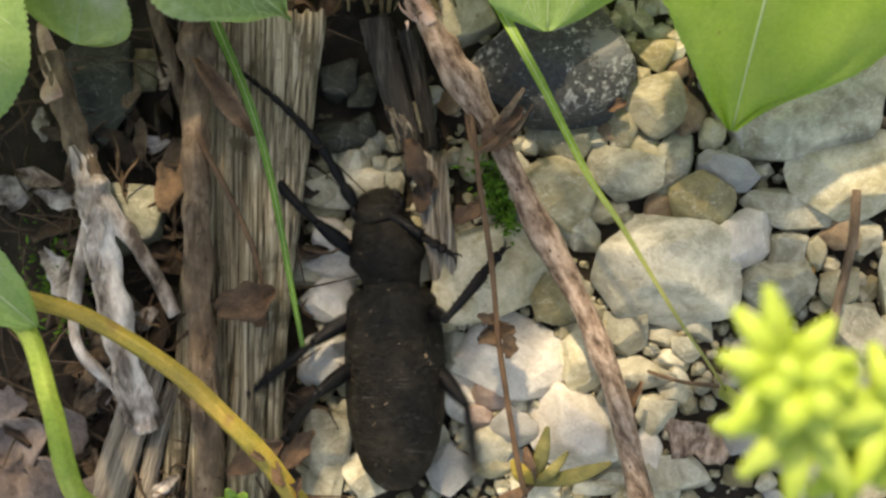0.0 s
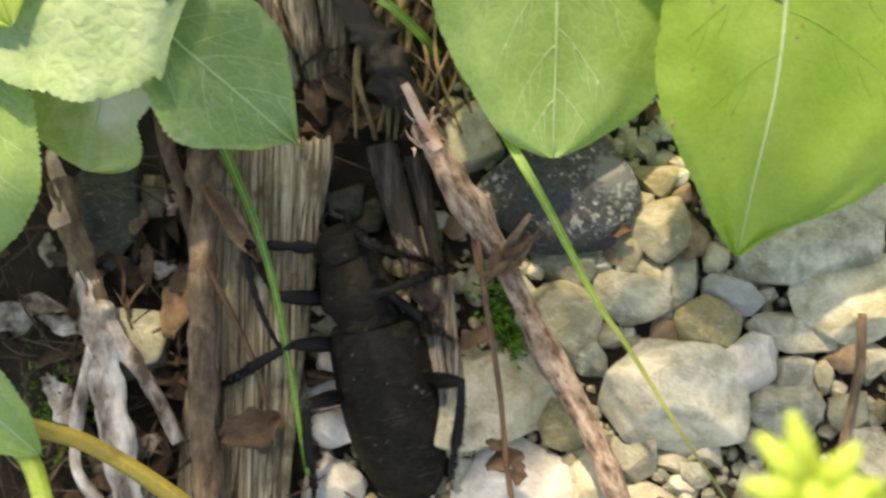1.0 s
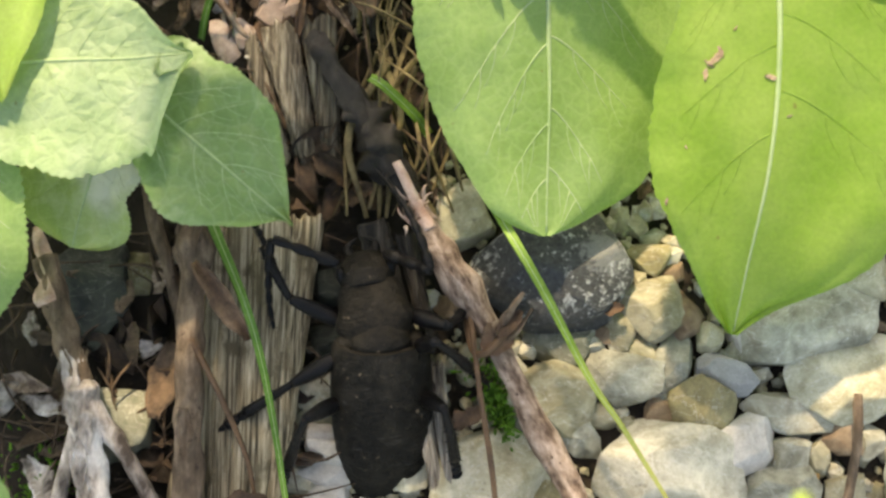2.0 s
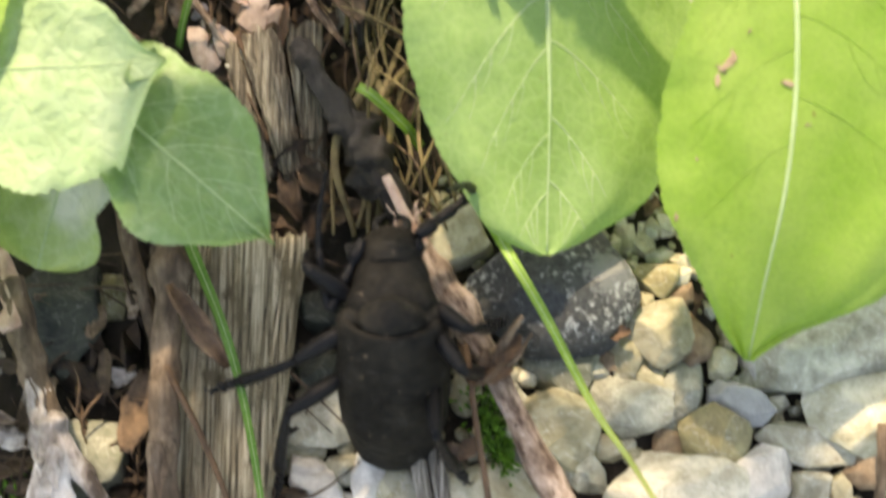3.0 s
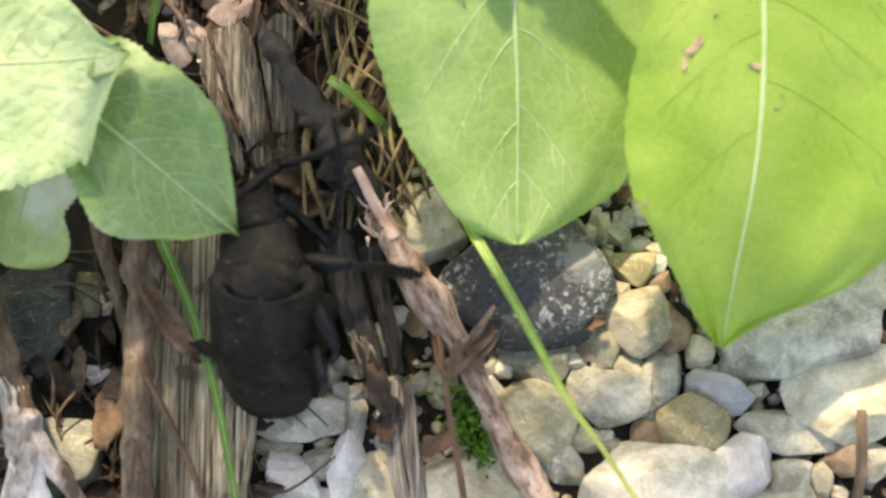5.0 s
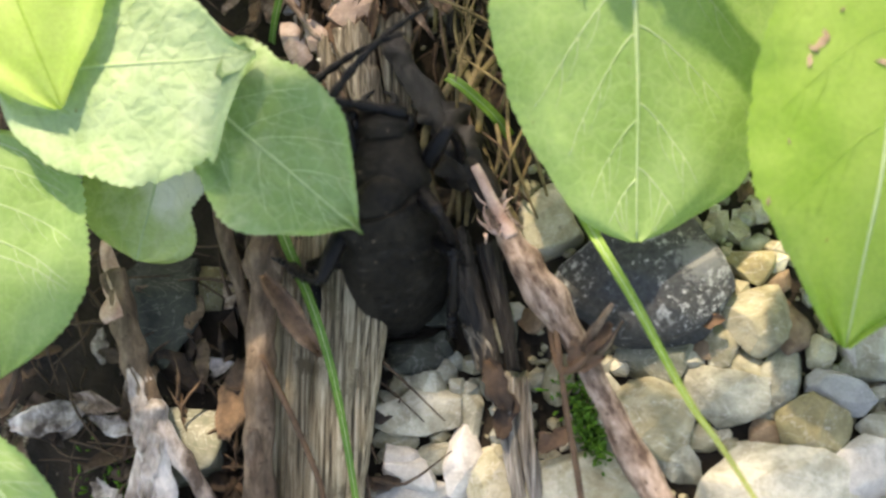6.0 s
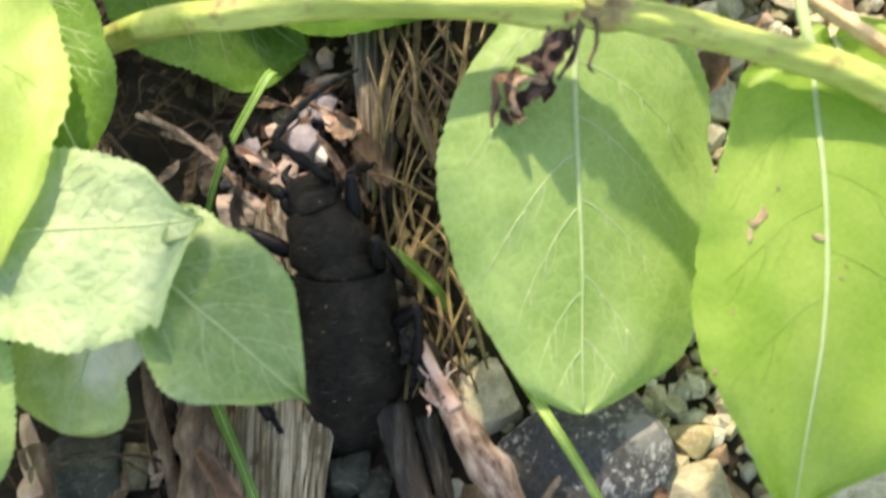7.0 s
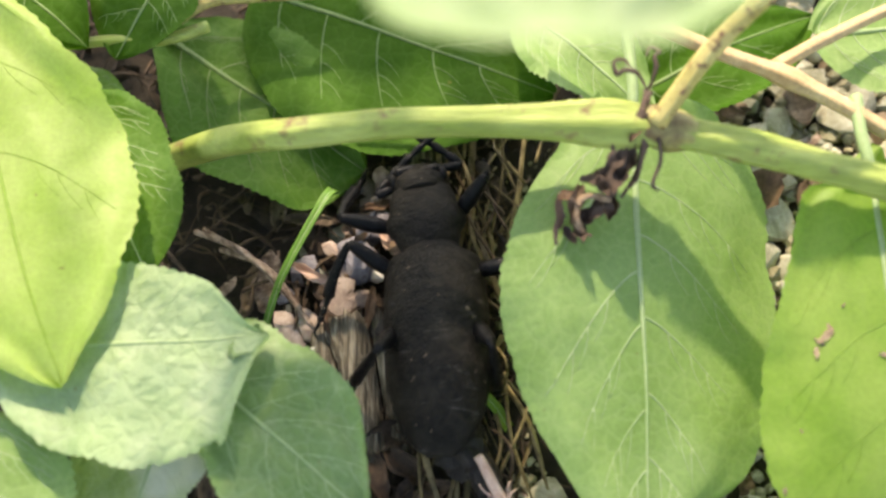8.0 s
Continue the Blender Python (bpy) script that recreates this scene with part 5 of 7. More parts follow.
class LeafShape:
    """A leaf's surface between its base and tip; u runs to the tip, v from side to side.
    left and right: the greatest half width of a plain oval, or a table of (u, half width) in millimetres."""

    def __init__(self, base, tip, left, right, roll=0.0, droop=0.1, fold=0.12, wave=0.05, seed=1.0, broad=0.36, teeth=34, point=0.8, heart=0.06, tip_point=None, saw=0.03, bow=0.0):
        self.b, self.t = Vector(base), Vector(tip)
        self.length = (self.t - self.b).length
        self.d = (self.t - self.b).normalized()
        side = self.d.cross(Vector((0, 0, 1))).normalized()
        self.side = Matrix.Rotation(radians(roll), 3, self.d) @ side
        self.n = self.side.cross(self.d)
        self.left, self.right, self.droop, self.fold, self.wave, self.seed = left, right, droop, fold, wave, seed
        self.p = math.log(0.5) / math.log(broad)
        self.teeth, self.point, self.heart, self.saw, self.bow = teeth, point, heart, saw, bow
        self.tip_point = tip_point or point

    def half(self, u):
        u = min(max(u, 0.0), 1.0)
        s = u ** self.p
        return math.sin(math.pi * s) ** (self.point if s < 0.5 else self.tip_point) if 0 < u < 1 else 0.0

    def wide(self, u, v):
        """The half width at u, on the side of v."""
        own = self.right if v > 0 else self.left
        return max(0.0, through_points(own, u)) if isinstance(own, tuple) else own * self.half(u)

    def at(self, u, v, lift=0.0):
        w = self.wide(u, v)
        saw = 1.0
        if abs(v) > 0.99:
            tooth = (u * self.teeth * 0.8 + 0.9 * noise.noise(Vector((u * 7, v * 3, self.seed + 4)))) % 1.0
            tooth = tooth / 0.75 if tooth < 0.75 else (1 - tooth) / 0.25
            saw += self.saw * (1.1 + 1.2 * noise.noise(Vector((u * 11, v, self.seed)))) * (tooth - 0.5) * min(1.0, 6 * (1 - u))
            saw += 0.02 * noise.noise(Vector((u * 16, v * 2, self.seed + 9)))
        a = abs(v)
        q = Vector((u * 3.1, v * 2.3, self.seed))
        h = self.length * (self.droop * math.sin(math.pi * u) + self.fold * a * a * self.half(u) * 0.5 + self.wave * noise.noise(q) * (0.3 + a))
        h += self.length * 0.012 * a * noise.noise(Vector((u * 11, v * 6, self.seed + 2)))
        back = self.heart * self.length * a ** 1.5 * max(0.0, 1 - u * 3.2)
        bend = self.length * (self.bow * math.sin(math.pi * u) + 0.02 * noise.noise(Vector((u * 1.7, self.seed * 3, 4.0))) * min(1.0, 4 * u, 4 * (1 - u)))
        return self.b + self.d * (u * self.length - back) + self.side * (w * v * saw + bend) + self.n * (h + lift)

    def vein(self, side, u0, u1, reach, s, lift):
        """A point at share s of a side vein that leaves the midrib at u0 and ends at u1, reach millimetres out."""
        u = u0 + (u1 - u0) * s ** 1.2
        w = max(self.wide(u, side), 0.4)
        v = min(reach * s ** 0.85 / w, 0.95)
        return self.at(min(u, 0.98), side * v, lift)


def leaf(parent, origin, shape, material, label="", petiole=None, rib=0.42, side_veins=6, rib_material=None, blemishes=(), nu=150, vein_material=None):
    """A blade with its midrib, side veins and, where seen, its stalk.
    side_veins: how many a side, or rows of (side, start, end, reach in millimetres)."""
    o = Vector(origin)
    nv = 22
    bm = bmesh.new()
    rows = []
    for i in range(nu + 1):
        u = i / nu
        u = 0.004 + 0.992 * u
        rows.append([bm.verts.new(shape.at(u, j / nv * 2 - 1) - o) for j in range(nv + 1)])
    for a, b in zip(rows, rows[1:]):
        for j in range(nv):
            bm.faces.new((a[j], a[j + 1], b[j + 1], b[j]))
    blade = part("leaf", bm, material, parent, label)
    bm = bmesh.new()
    pts = [shape.at(0.003 + 0.985 * i / 40, 0.0, 0.05) - o for i in range(41)]
    tube(bm, pts, tapered(rib, 0.08, 41), 8, 0.7, up=shape.n)
    part("midrib", bm, rib_material or VEIN, blade, "pale raised midrib")
    for k, (u, v, size) in enumerate(blemishes):
        bm = bmesh.new()
        leaf_flake(bm, tuple(shape.at(u, v, 0.12) - o), size, 0.35, 50 + 30 * k, k + 2.0, 0.1)
        part("blemish", bm, DEADSPOT, blade, "brown dead spot")
    rows = side_veins
    if isinstance(rows, int):
        rows = []
        for sgn in (-1, 1):
            for k in range(side_veins):
                jit = noise.noise(Vector((k * 1.7, sgn * 2.3, shape.seed * 5.1)))
                u0 = max(0.012, 0.012 + 0.62 * (k + (0.35 if sgn > 0 else 0) + 0.4 * jit) / side_veins)
                u1 = min(0.95, u0 + 0.2 + 0.04 * jit)
                rows.append((sgn, u0, u1, 0.82 * shape.wide(u1, sgn)))
    bm = bmesh.new()
    for k, (sgn, u0, u1, reach) in enumerate(rows):
        line = [shape.vein(sgn, u0, u1, reach, i / 23, 0.03) - o for i in range(24)]
        tube(bm, line, tapered(rib * 0.27, 0.04, 24), 6, 0.6, up=shape.n)
        # finer veins that branch off on the outer side
        for share in (0.3, 0.52, 0.74):
            share += 0.08 * noise.noise(Vector((k * 2.1, share * 9, shape.seed)))
            first = shape.vein(sgn, u0, u1, reach, share, 0.02) - o
            u2 = u0 + (u1 - u0) * share ** 1.2
            out = min(reach * share ** 0.85 / max(shape.wide(u2, sgn), 0.4), 0.95)
            sub = [shape.at(min(0.97, u2 + 0.1 * i / 7), sgn * min(0.94, out + 0.12 * (i / 7) ** 2), 0.02) - o for i in range(8)]
            sub[0] = first
            tube(bm, sub, tapered(rib * 0.17, 0.025, 8), 5, 0.7, up=shape.n)
    part("venation", bm, vein_material or rib_material or VEIN, blade)
    if petiole:
        bm = bmesh.new()
        tube(bm, spline([Vector(q) - o for q in petiole], 20), tapered(0.7, 0.55, 20), 10)
        part("petiole", bm, rib_material or VEIN, blade)
    return blade


def stem_part(thing, o, name, material, pts, r0, r1, n=70, ridged=0.05, seed=3.0, label="", knots=()):
    bm = bmesh.new()
    radii = tapered(r0, r1, n)
    for i in range(n):
        for where, more in knots:
            radii[i] += more * math.exp(-((i / (n - 1) - where) * 30) ** 2)
    tube(bm, spline([Vector(p) - o for p in pts], n), radii, 24, rough=ridged, seed=seed, ridges=6)
    return part(name, bm, material, thing, label)


def vine():
    """The plant whose long stem crosses above the litter."""
    o = Vector((46, 62, 0))
    thing = empty("leafy_vine", *o)
    tagged(thing, "leafy green vine with a withered flower on its node", "plant")
    stem_part(thing, o, "stem", GREENSTEM, [(-62, 79, 0), (-56, 78.6, 3), (-47.4, 77.6, 6), (-38.4, 77.3, 12.5), (-30, 74.2, 22), (-21, 70.9, 29.5), (-10.9, 72.3, 28.6), (5.9, 72.1, 28.6), (14.7, 71.3, 28.6), (22.2, 69.1, 29), (29.9, 67.1, 28.2), (40.6, 64.2, 26), (51, 59, 20), (56, 50, 10), (58, 44, -2)], 1.4, 1.85, 120, 0.08, 3.0, "", ((0.52, 0.55), (0.545, 0.45)))
    stem_part(thing, o, "stalk", SPOTSTEM, [(14.4, 70.6, 30.6), (19.2, 75.4, 35.6), (24.2, 77.9, 42), (31.2, 83.4, 46), (40, 93, 46)], 0.95, 0.85, 50, 0.04, 4.0, "yellow stalk with dark spots")
    stem_part(thing, o, "runner", PINKSTEM, [(4, 92.4, 22), (12.3, 88.3, 24), (23.2, 82.7, 24), (29.9, 79.4, 24), (39.4, 72.5, 24), (50, 64, 22), (60, 54, 12), (64, 48, -2)], 0.85, 0.9, 60, 0.04, 5.0, "pinkish side stem", ((0.42, 0.35),))
    stem_part(thing, o, "branch", PINKSTEM, [(28.4, 81, 24), (34, 84.2, 24), (42.4, 88.3, 24), (52, 92, 22)], 0.75, 0.6, 30, 0.04, 6.0)
    stem_part(thing, o, "branch", GREENSTEM, [(-56, 90, 17), (-51.1, 90, 17), (-45.2, 90.6, 17), (-38.7, 90.6, 17), (-34, 93, 16)], 0.6, 0.7, 30, 0.04, 7.0)
    stem_part(thing, o, "branch", SPOTSTEM, [(-38.4, 92.6, 16.5), (-34, 96, 16.5), (-28.8, 97, 16), (-22, 98, 15)], 0.6, 0.7, 30, 0.05, 8.0)
    # the broad leaf that hangs below the node, and the lime leaf in front of it
    leaf(thing, o, LeafShape((13.5, 76.1, 21.5), (13.4, 34.6, 12), ((0, 5.5), (0.012, 8.6), (0.05, 11.5), (0.13, 15.4), (0.21, 17.4), (0.34, 17.8), (0.45, 17.8), (0.575, 17.0), (0.685, 15.8), (0.78, 14.1), (0.86, 12.1), (0.9, 10.2), (0.94, 7.0), (0.975, 3.9), (1, 0.3)), ((0, 3.3), (0.05, 5.6), (0.12, 7.7), (0.2, 10.5), (0.29, 12.7), (0.38, 13.7), (0.475, 13.9), (0.568, 13.3), (0.66, 12.1), (0.737, 10.8), (0.814, 9.1), (0.878, 7.5), (0.943, 5.4), (0.975, 3.1), (1, 0.3)), -20, 0.025, -0.14, 0.04, 1.3, 0.37, 40, 0.5, 0.08, 0.5, 0.013), LEAF_MID, "", [(13.0, 91, 22.5), (13.4, 86, 23), (13.6, 80, 22.8), (13.5, 75.9, 21.7)], 0.42,
         ((-1, 0.15, 0.36, 14.0), (-1, 0.29, 0.52, 11.5), (-1, 0.49, 0.67, 9.2), (-1, 0.67, 0.86, 6.2), (-1, 0.82, 0.94, 4.2), (1, 0.14, 0.42, 11.6), (1, 0.38, 0.68, 10.2), (1, 0.51, 0.79, 7.0), (1, 0.71, 0.89, 4.8), (1, 0.85, 0.95, 3.0), (-1, 0.03, 0.12, 12.5), (1, 0.04, 0.2, 8.5)))
    leaf(thing, o, LeafShape((36.8, 66.4, 23.4), (33.3, 23.9, 12), ((0, 1.5), (0.02, 7.5), (0.08, 10.5), (0.2, 13.8), (0.35, 16.2), (0.5, 17.2), (0.62, 17.0), (0.7, 16.2), (0.77, 14.6), (0.84, 11.4), (0.88, 8.3), (0.93, 3.9), (0.98, 1.0), (1, 0.2)), ((0, 1.5), (0.012, 6.3), (0.08, 8.0), (0.18, 9.3), (0.32, 11.4), (0.38, 12.0), (0.46, 12.4), (0.55, 12.3), (0.66, 11.0), (0.75, 8.6), (0.83, 6.1), (0.92, 3.5), (0.98, 1.1), (1, 0.2)), -4, 0.075, -0.04, 0.04, 5.1, 0.44, 44, 0.7, 0.02, 0.86, 0.02, -0.02), LEAF_LIME, "lime green leaf with brown blemishes", [(36.2, 77.0, 24.2), (36.0, 72.5, 24.6), (36.4, 69.0, 24.4), (36.8, 66.2, 23.5)], 0.34, 3, VEIN, ((0.34, 0.55, 2.1), (0.378, 0.61, 1.5), (0.325, 0.52, 1.3), (0.355, 0.6, 1.2), (0.375, 0.06, 1.4), (0.46, -0.08, 0.6), (0.27, 0.42, 0.6), (0.68, 0.93, 0.9), (0.55, 0.7, 0.5)), 150, LEAF_LIME)
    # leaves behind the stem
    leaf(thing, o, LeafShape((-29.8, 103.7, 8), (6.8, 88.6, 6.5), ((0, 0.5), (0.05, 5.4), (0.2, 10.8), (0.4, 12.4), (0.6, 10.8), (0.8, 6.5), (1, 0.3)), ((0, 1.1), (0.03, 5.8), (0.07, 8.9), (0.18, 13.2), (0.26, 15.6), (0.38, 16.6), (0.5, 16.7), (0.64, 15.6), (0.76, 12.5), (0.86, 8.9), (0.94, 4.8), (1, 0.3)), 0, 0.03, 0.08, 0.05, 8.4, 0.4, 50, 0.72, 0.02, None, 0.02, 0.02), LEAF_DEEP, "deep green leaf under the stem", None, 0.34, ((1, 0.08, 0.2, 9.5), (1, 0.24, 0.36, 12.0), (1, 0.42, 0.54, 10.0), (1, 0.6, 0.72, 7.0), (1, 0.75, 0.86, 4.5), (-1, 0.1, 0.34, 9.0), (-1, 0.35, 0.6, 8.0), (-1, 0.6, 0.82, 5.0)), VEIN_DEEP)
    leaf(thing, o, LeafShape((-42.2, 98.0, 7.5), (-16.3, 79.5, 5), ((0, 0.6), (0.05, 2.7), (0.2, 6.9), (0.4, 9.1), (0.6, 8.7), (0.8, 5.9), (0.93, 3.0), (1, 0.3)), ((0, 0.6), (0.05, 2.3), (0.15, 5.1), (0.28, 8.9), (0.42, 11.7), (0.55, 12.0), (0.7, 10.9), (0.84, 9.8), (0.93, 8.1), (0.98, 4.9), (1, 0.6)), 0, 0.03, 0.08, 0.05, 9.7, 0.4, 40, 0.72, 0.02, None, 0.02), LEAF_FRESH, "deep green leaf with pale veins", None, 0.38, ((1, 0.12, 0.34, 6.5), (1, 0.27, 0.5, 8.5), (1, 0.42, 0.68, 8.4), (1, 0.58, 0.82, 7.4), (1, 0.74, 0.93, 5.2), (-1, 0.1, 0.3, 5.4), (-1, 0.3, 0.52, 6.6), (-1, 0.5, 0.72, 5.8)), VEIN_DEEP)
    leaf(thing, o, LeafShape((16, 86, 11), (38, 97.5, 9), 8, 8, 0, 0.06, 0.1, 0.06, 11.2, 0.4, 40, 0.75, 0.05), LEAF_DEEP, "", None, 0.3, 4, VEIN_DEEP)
    leaf(thing, o, LeafShape((3, 97, 12), (17.5, 81.5, 12), 6.0, 6.5, 0, 0.06, 0.12, 0.08, 12.6, 0.42, 30, 0.75, 0.05), LEAF_MID, "", None, 0.3, 5)
    leaf(thing, o, LeafShape((34.6, 87.4, 20), (56, 88.5, 18), 8.4, 9, 0, 0.06, 0.12, 0.06, 13.8, 0.42, 40, 0.75, 0.05), LEAF_MID, "", None, 0.35, 5)
    leaf(thing, o, LeafShape((42, 75, 15), (52, 40, 11), 12, 12, 5, 0.06, 0.1, 0.06, 14.5, 0.4, 44, 0.72, 0.05), LEAF_LIME, "", None, 0.4, 6)
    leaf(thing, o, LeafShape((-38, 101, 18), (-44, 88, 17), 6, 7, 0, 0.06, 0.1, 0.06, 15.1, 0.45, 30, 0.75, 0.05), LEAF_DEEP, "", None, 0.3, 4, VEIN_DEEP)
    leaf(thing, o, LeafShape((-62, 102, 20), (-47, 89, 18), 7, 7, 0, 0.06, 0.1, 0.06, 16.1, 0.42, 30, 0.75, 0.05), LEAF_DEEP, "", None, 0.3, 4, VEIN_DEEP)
    leaf(thing, o, LeafShape((-51, 88, 14), (-43, 84.4, 12), 2.6, 2.6, 0, 0.06, 0.1, 0.06, 17.1, 0.45, 20, 0.75, 0.05), LEAF_MID, "", None, 0.2, 4)
    # withered flower on the node
    bm = bmesh.new()
    tube(bm, spline([Vector(q) - o for q in ((14, 74.6, 30.2), (13.4, 72.6, 30.8), (12.2, 70.4, 29.6), (11.4, 67.8, 27.4), (10, 65.6, 25.4))], 50), tapered(0.3, 0.55, 50), 9, 0.6, rough=0.9, seed=41)
    flower = part("withered_flower", bm, WITHERED, thing, "dark withered flower hanging from the node")
    for k, (pts, r, m) in enumerate((
        (((10.2, 65, 25.5), (8.8, 65.3, 25.9), (7.4, 65, 25.3), (6.8, 63.8, 24.3), (7.4, 62.6, 23.4), (8.4, 62.3, 22.9)), 0.34, TAN_PETAL),
        (((7.2, 64.6, 25), (6, 65.6, 25.2), (5.2, 65.6, 25), (5, 63.4, 23.7), (4.8, 61.6, 22.4)), 0.26, WITHERED),
        (((13.8, 74, 31), (12.8, 75.4, 32), (11.6, 75.6, 32.4), (10.8, 75.2, 32.4), (10.6, 76.6, 32.4), (11.6, 77, 32), (12.2, 76.2, 32)), 0.17, WITHERED),
        (((13.9, 74.2, 31), (14.6, 75.8, 32.4), (14.4, 77, 32.6), (15, 77.6, 32.4), (14.2, 78.2, 32.2), (13.8, 77.4, 32)), 0.16, WITHERED),
        (((13, 71.6, 30.6), (13.3, 69, 28.9), (12.6, 66.8, 26.8), (11.2, 65.4, 25.1)), 0.25, WITHERED),
        (((13.4, 71.6, 30.8), (14.6, 69.8, 30), (14.9, 67.8, 28.4), (14.2, 66, 27.1), (14.8, 65.4, 26.5)), 0.16, WITHERED),
        (((11.4, 71.2, 30.3), (10.4, 69.4, 29), (10.7, 67.6, 27.7)), 0.15, WITHERED),
    )):
        bm = bmesh.new()
        tube(bm, spline([Vector(q) - o for q in pts], 30), tapered(r, r * 0.6, 30, 0.06), 8, 0.6, rough=0.9, seed=50 + k * 3)
        part("shrivelled_petal", bm, m, flower, "pale tan shrivelled petal" if m is TAN_PETAL else "")
    for k, (x, y, z, s, tn) in enumerate(((10.8, 66.4, 26.5, 4.2, 68), (10.2, 64.6, 24.8, 3.6, 80), (11.6, 68.2, 27.8, 3.4, 60), (9.4, 64, 24.2, 2.6, 20), (5.8, 65.6, 25, 2.4, 40), (6.2, 62.4, 23, 2.2, 120), (5.2, 64, 24, 2.2, 90), (12.6, 70.2, 29.3, 2.4, 55), (9.6, 66.6, 25.9, 4.4, 100), (8.2, 64.4, 24.1, 4.2, 30), (6.8, 65, 24.3, 3.6, 75), (8.6, 66.6, 25.5, 3.4, 140), (7.2, 62.8, 23.1, 3.2, 100), (12, 68.8, 27.8, 4.0, 75), (10.4, 67.6, 26.7, 4.0, 40))):
        bm = bmesh.new()
        leaf_flake(bm, (x - o.x, y - o.y, z - o.z), s, 0.42, tn, k * 1.7 + 70, 1.5)
        part("crumpled_petal", bm, RUST if k % 3 == 1 else WITHERED, flower)
    bm = bmesh.new()
    tube(bm, spline([Vector(q) - o for q in ((10.6, 71.9, 28.6), (14.7, 71.3, 28.6), (18.6, 70.1, 29.1))], 26), [1.45 + 0.75 * math.sin(math.pi * i / 25) for i in range(26)], 20, rough=0.1, seed=9)
    part("node", bm, NODE, thing, "swollen brownish node")


def shrub():
    """The plant whose leaves hang in from the side over the wood."""
    o = Vector((-70, 48, 0))
    thing = empty("leafy_shrub", *o)
    tagged(thing, "low leafy plant with broad toothed green leaves", "plant")
    stem_part(thing, o, "stem", GREENSTEM, [(-70, 48, -2), (-68, 49, 12), (-63, 50.4, 18), (-54.4, 49.7, 22)], 1.3, 0.8, 40, 0.05, 3.0)
    stem_part(thing, o, "stem", GREENSTEM, [(-70, 48, 0), (-66, 66, 20), (-65, 85, 24), (-60.7, 92.4, 27)], 1.2, 0.8, 40, 0.05, 5.0)
    leaf(thing, o, LeafShape((-50.6, 50.8, 22), (-23.3, 52.2, 23.0), ((0, 1.0), (0.03, 4.0), (0.1, 6.4), (0.22, 8.0), (0.42, 8.6), (0.56, 8.3), (0.67, 7.4), (0.79, 5.7), (0.845, 3.9), (0.9, 1.9), (0.94, 0.9), (1, 0.2)), ((0, 1.0), (0.03, 3.4), (0.07, 5.6), (0.15, 8.0), (0.26, 10.4), (0.4, 11.6), (0.53, 12.6), (0.63, 12.2), (0.75, 11.2), (0.82, 10.3), (0.845, 10.7), (0.862, 9.0), (0.88, 7.1), (0.92, 4.4), (0.96, 1.9), (1, 0.2)), 0, 0.015, 0.03, 0.035, 2.2, 0.5, 34, 0.62, 0.02, 0.38, 0.025), LEAF_PALE, "pale green puckered leaf with a curled tip", None, 0.3,
         ((1, 0.1, 0.22, 7.0), (1, 0.2, 0.36, 8.5), (1, 0.3, 0.46, 8.0), (1, 0.43, 0.64, 8.4), (1, 0.6, 0.78, 7.5), (1, 0.72, 0.86, 5.0), (-1, 0.1, 0.26, 6.2), (-1, 0.25, 0.4, 6.6), (-1, 0.4, 0.56, 6.8), (-1, 0.55, 0.7, 5.8), (-1, 0.68, 0.82, 3.6)), None, (), 150, LEAF_PALE)
    bm = bmesh.new()
    leaf_flake(bm, (-25.6 - o.x, 51.4 - o.y, 23.3 - o.z), 4.4, 0.55, 52, 3.0, 0.9)
    part("leaf_curl", bm, LEAF_DULL, thing, "leaf tip rolled over")
    leaf(thing, o, LeafShape((-32.2, 51.3, 20), (-13.1, 34.7, 19.5), ((0, 0.5), (0.04, 4.6), (0.1, 6.9), (0.2, 7.8), (0.29, 7.9), (0.37, 8.7), (0.47, 8.6), (0.57, 8.2), (0.64, 7.8), (0.72, 6.4), (0.82, 4.1), (0.9, 2.2), (0.95, 0.9), (0.97, 0.4), (1, 0.15)), ((0, 0.5), (0.05, 3.4), (0.2, 5.0), (0.38, 6.2), (0.47, 7.4), (0.55, 8.0), (0.61, 7.9), (0.69, 6.9), (0.77, 5.2), (0.87, 3.1), (0.92, 1.5), (0.95, 0.5), (1, 0.15)), 0, 0.03, 0.06, 0.05, 3.4, 0.48, 38, 0.6, 0.02, 0.95, 0.03), LEAF_DULL, "", None, 0.22,
         ((-1, 0.21, 0.46, 7.2), (-1, 0.43, 0.74, 5.8), (-1, 0.36, 0.52, 6.4), (-1, 0.62, 0.84, 3.2), (1, 0.25, 0.44, 4.4), (1, 0.47, 0.67, 4.6), (1, 0.62, 0.8, 3.4), (1, 0.76, 0.9, 1.8)))
    leaf(thing, o, LeafShape((-33.4, 49.0, 15.4), (-38.6, 33.2, 13), ((0, 1.0), (0.1, 4.6), (0.35, 5.9), (0.5, 5.3), (0.58, 4.9), (0.66, 5.6), (0.75, 6.1), (0.86, 5.6), (0.94, 3.8), (0.98, 1.9), (1, 0.3)), ((0, 1.0), (0.1, 5.6), (0.3, 7.6), (0.6, 7.9), (0.8, 7.3), (0.91, 5.6), (0.97, 3.0), (1, 0.3)), 0, 0.06, 0.1, 0.08, 4.4, 0.5, 36, 0.55, 0.03), LEAF_BLEACHED_LIT, "pale bleached leaf with a sunlit patch painted on", None, 0.18, 4, None, (), 150, LEAF_BLEACHED_LIT)
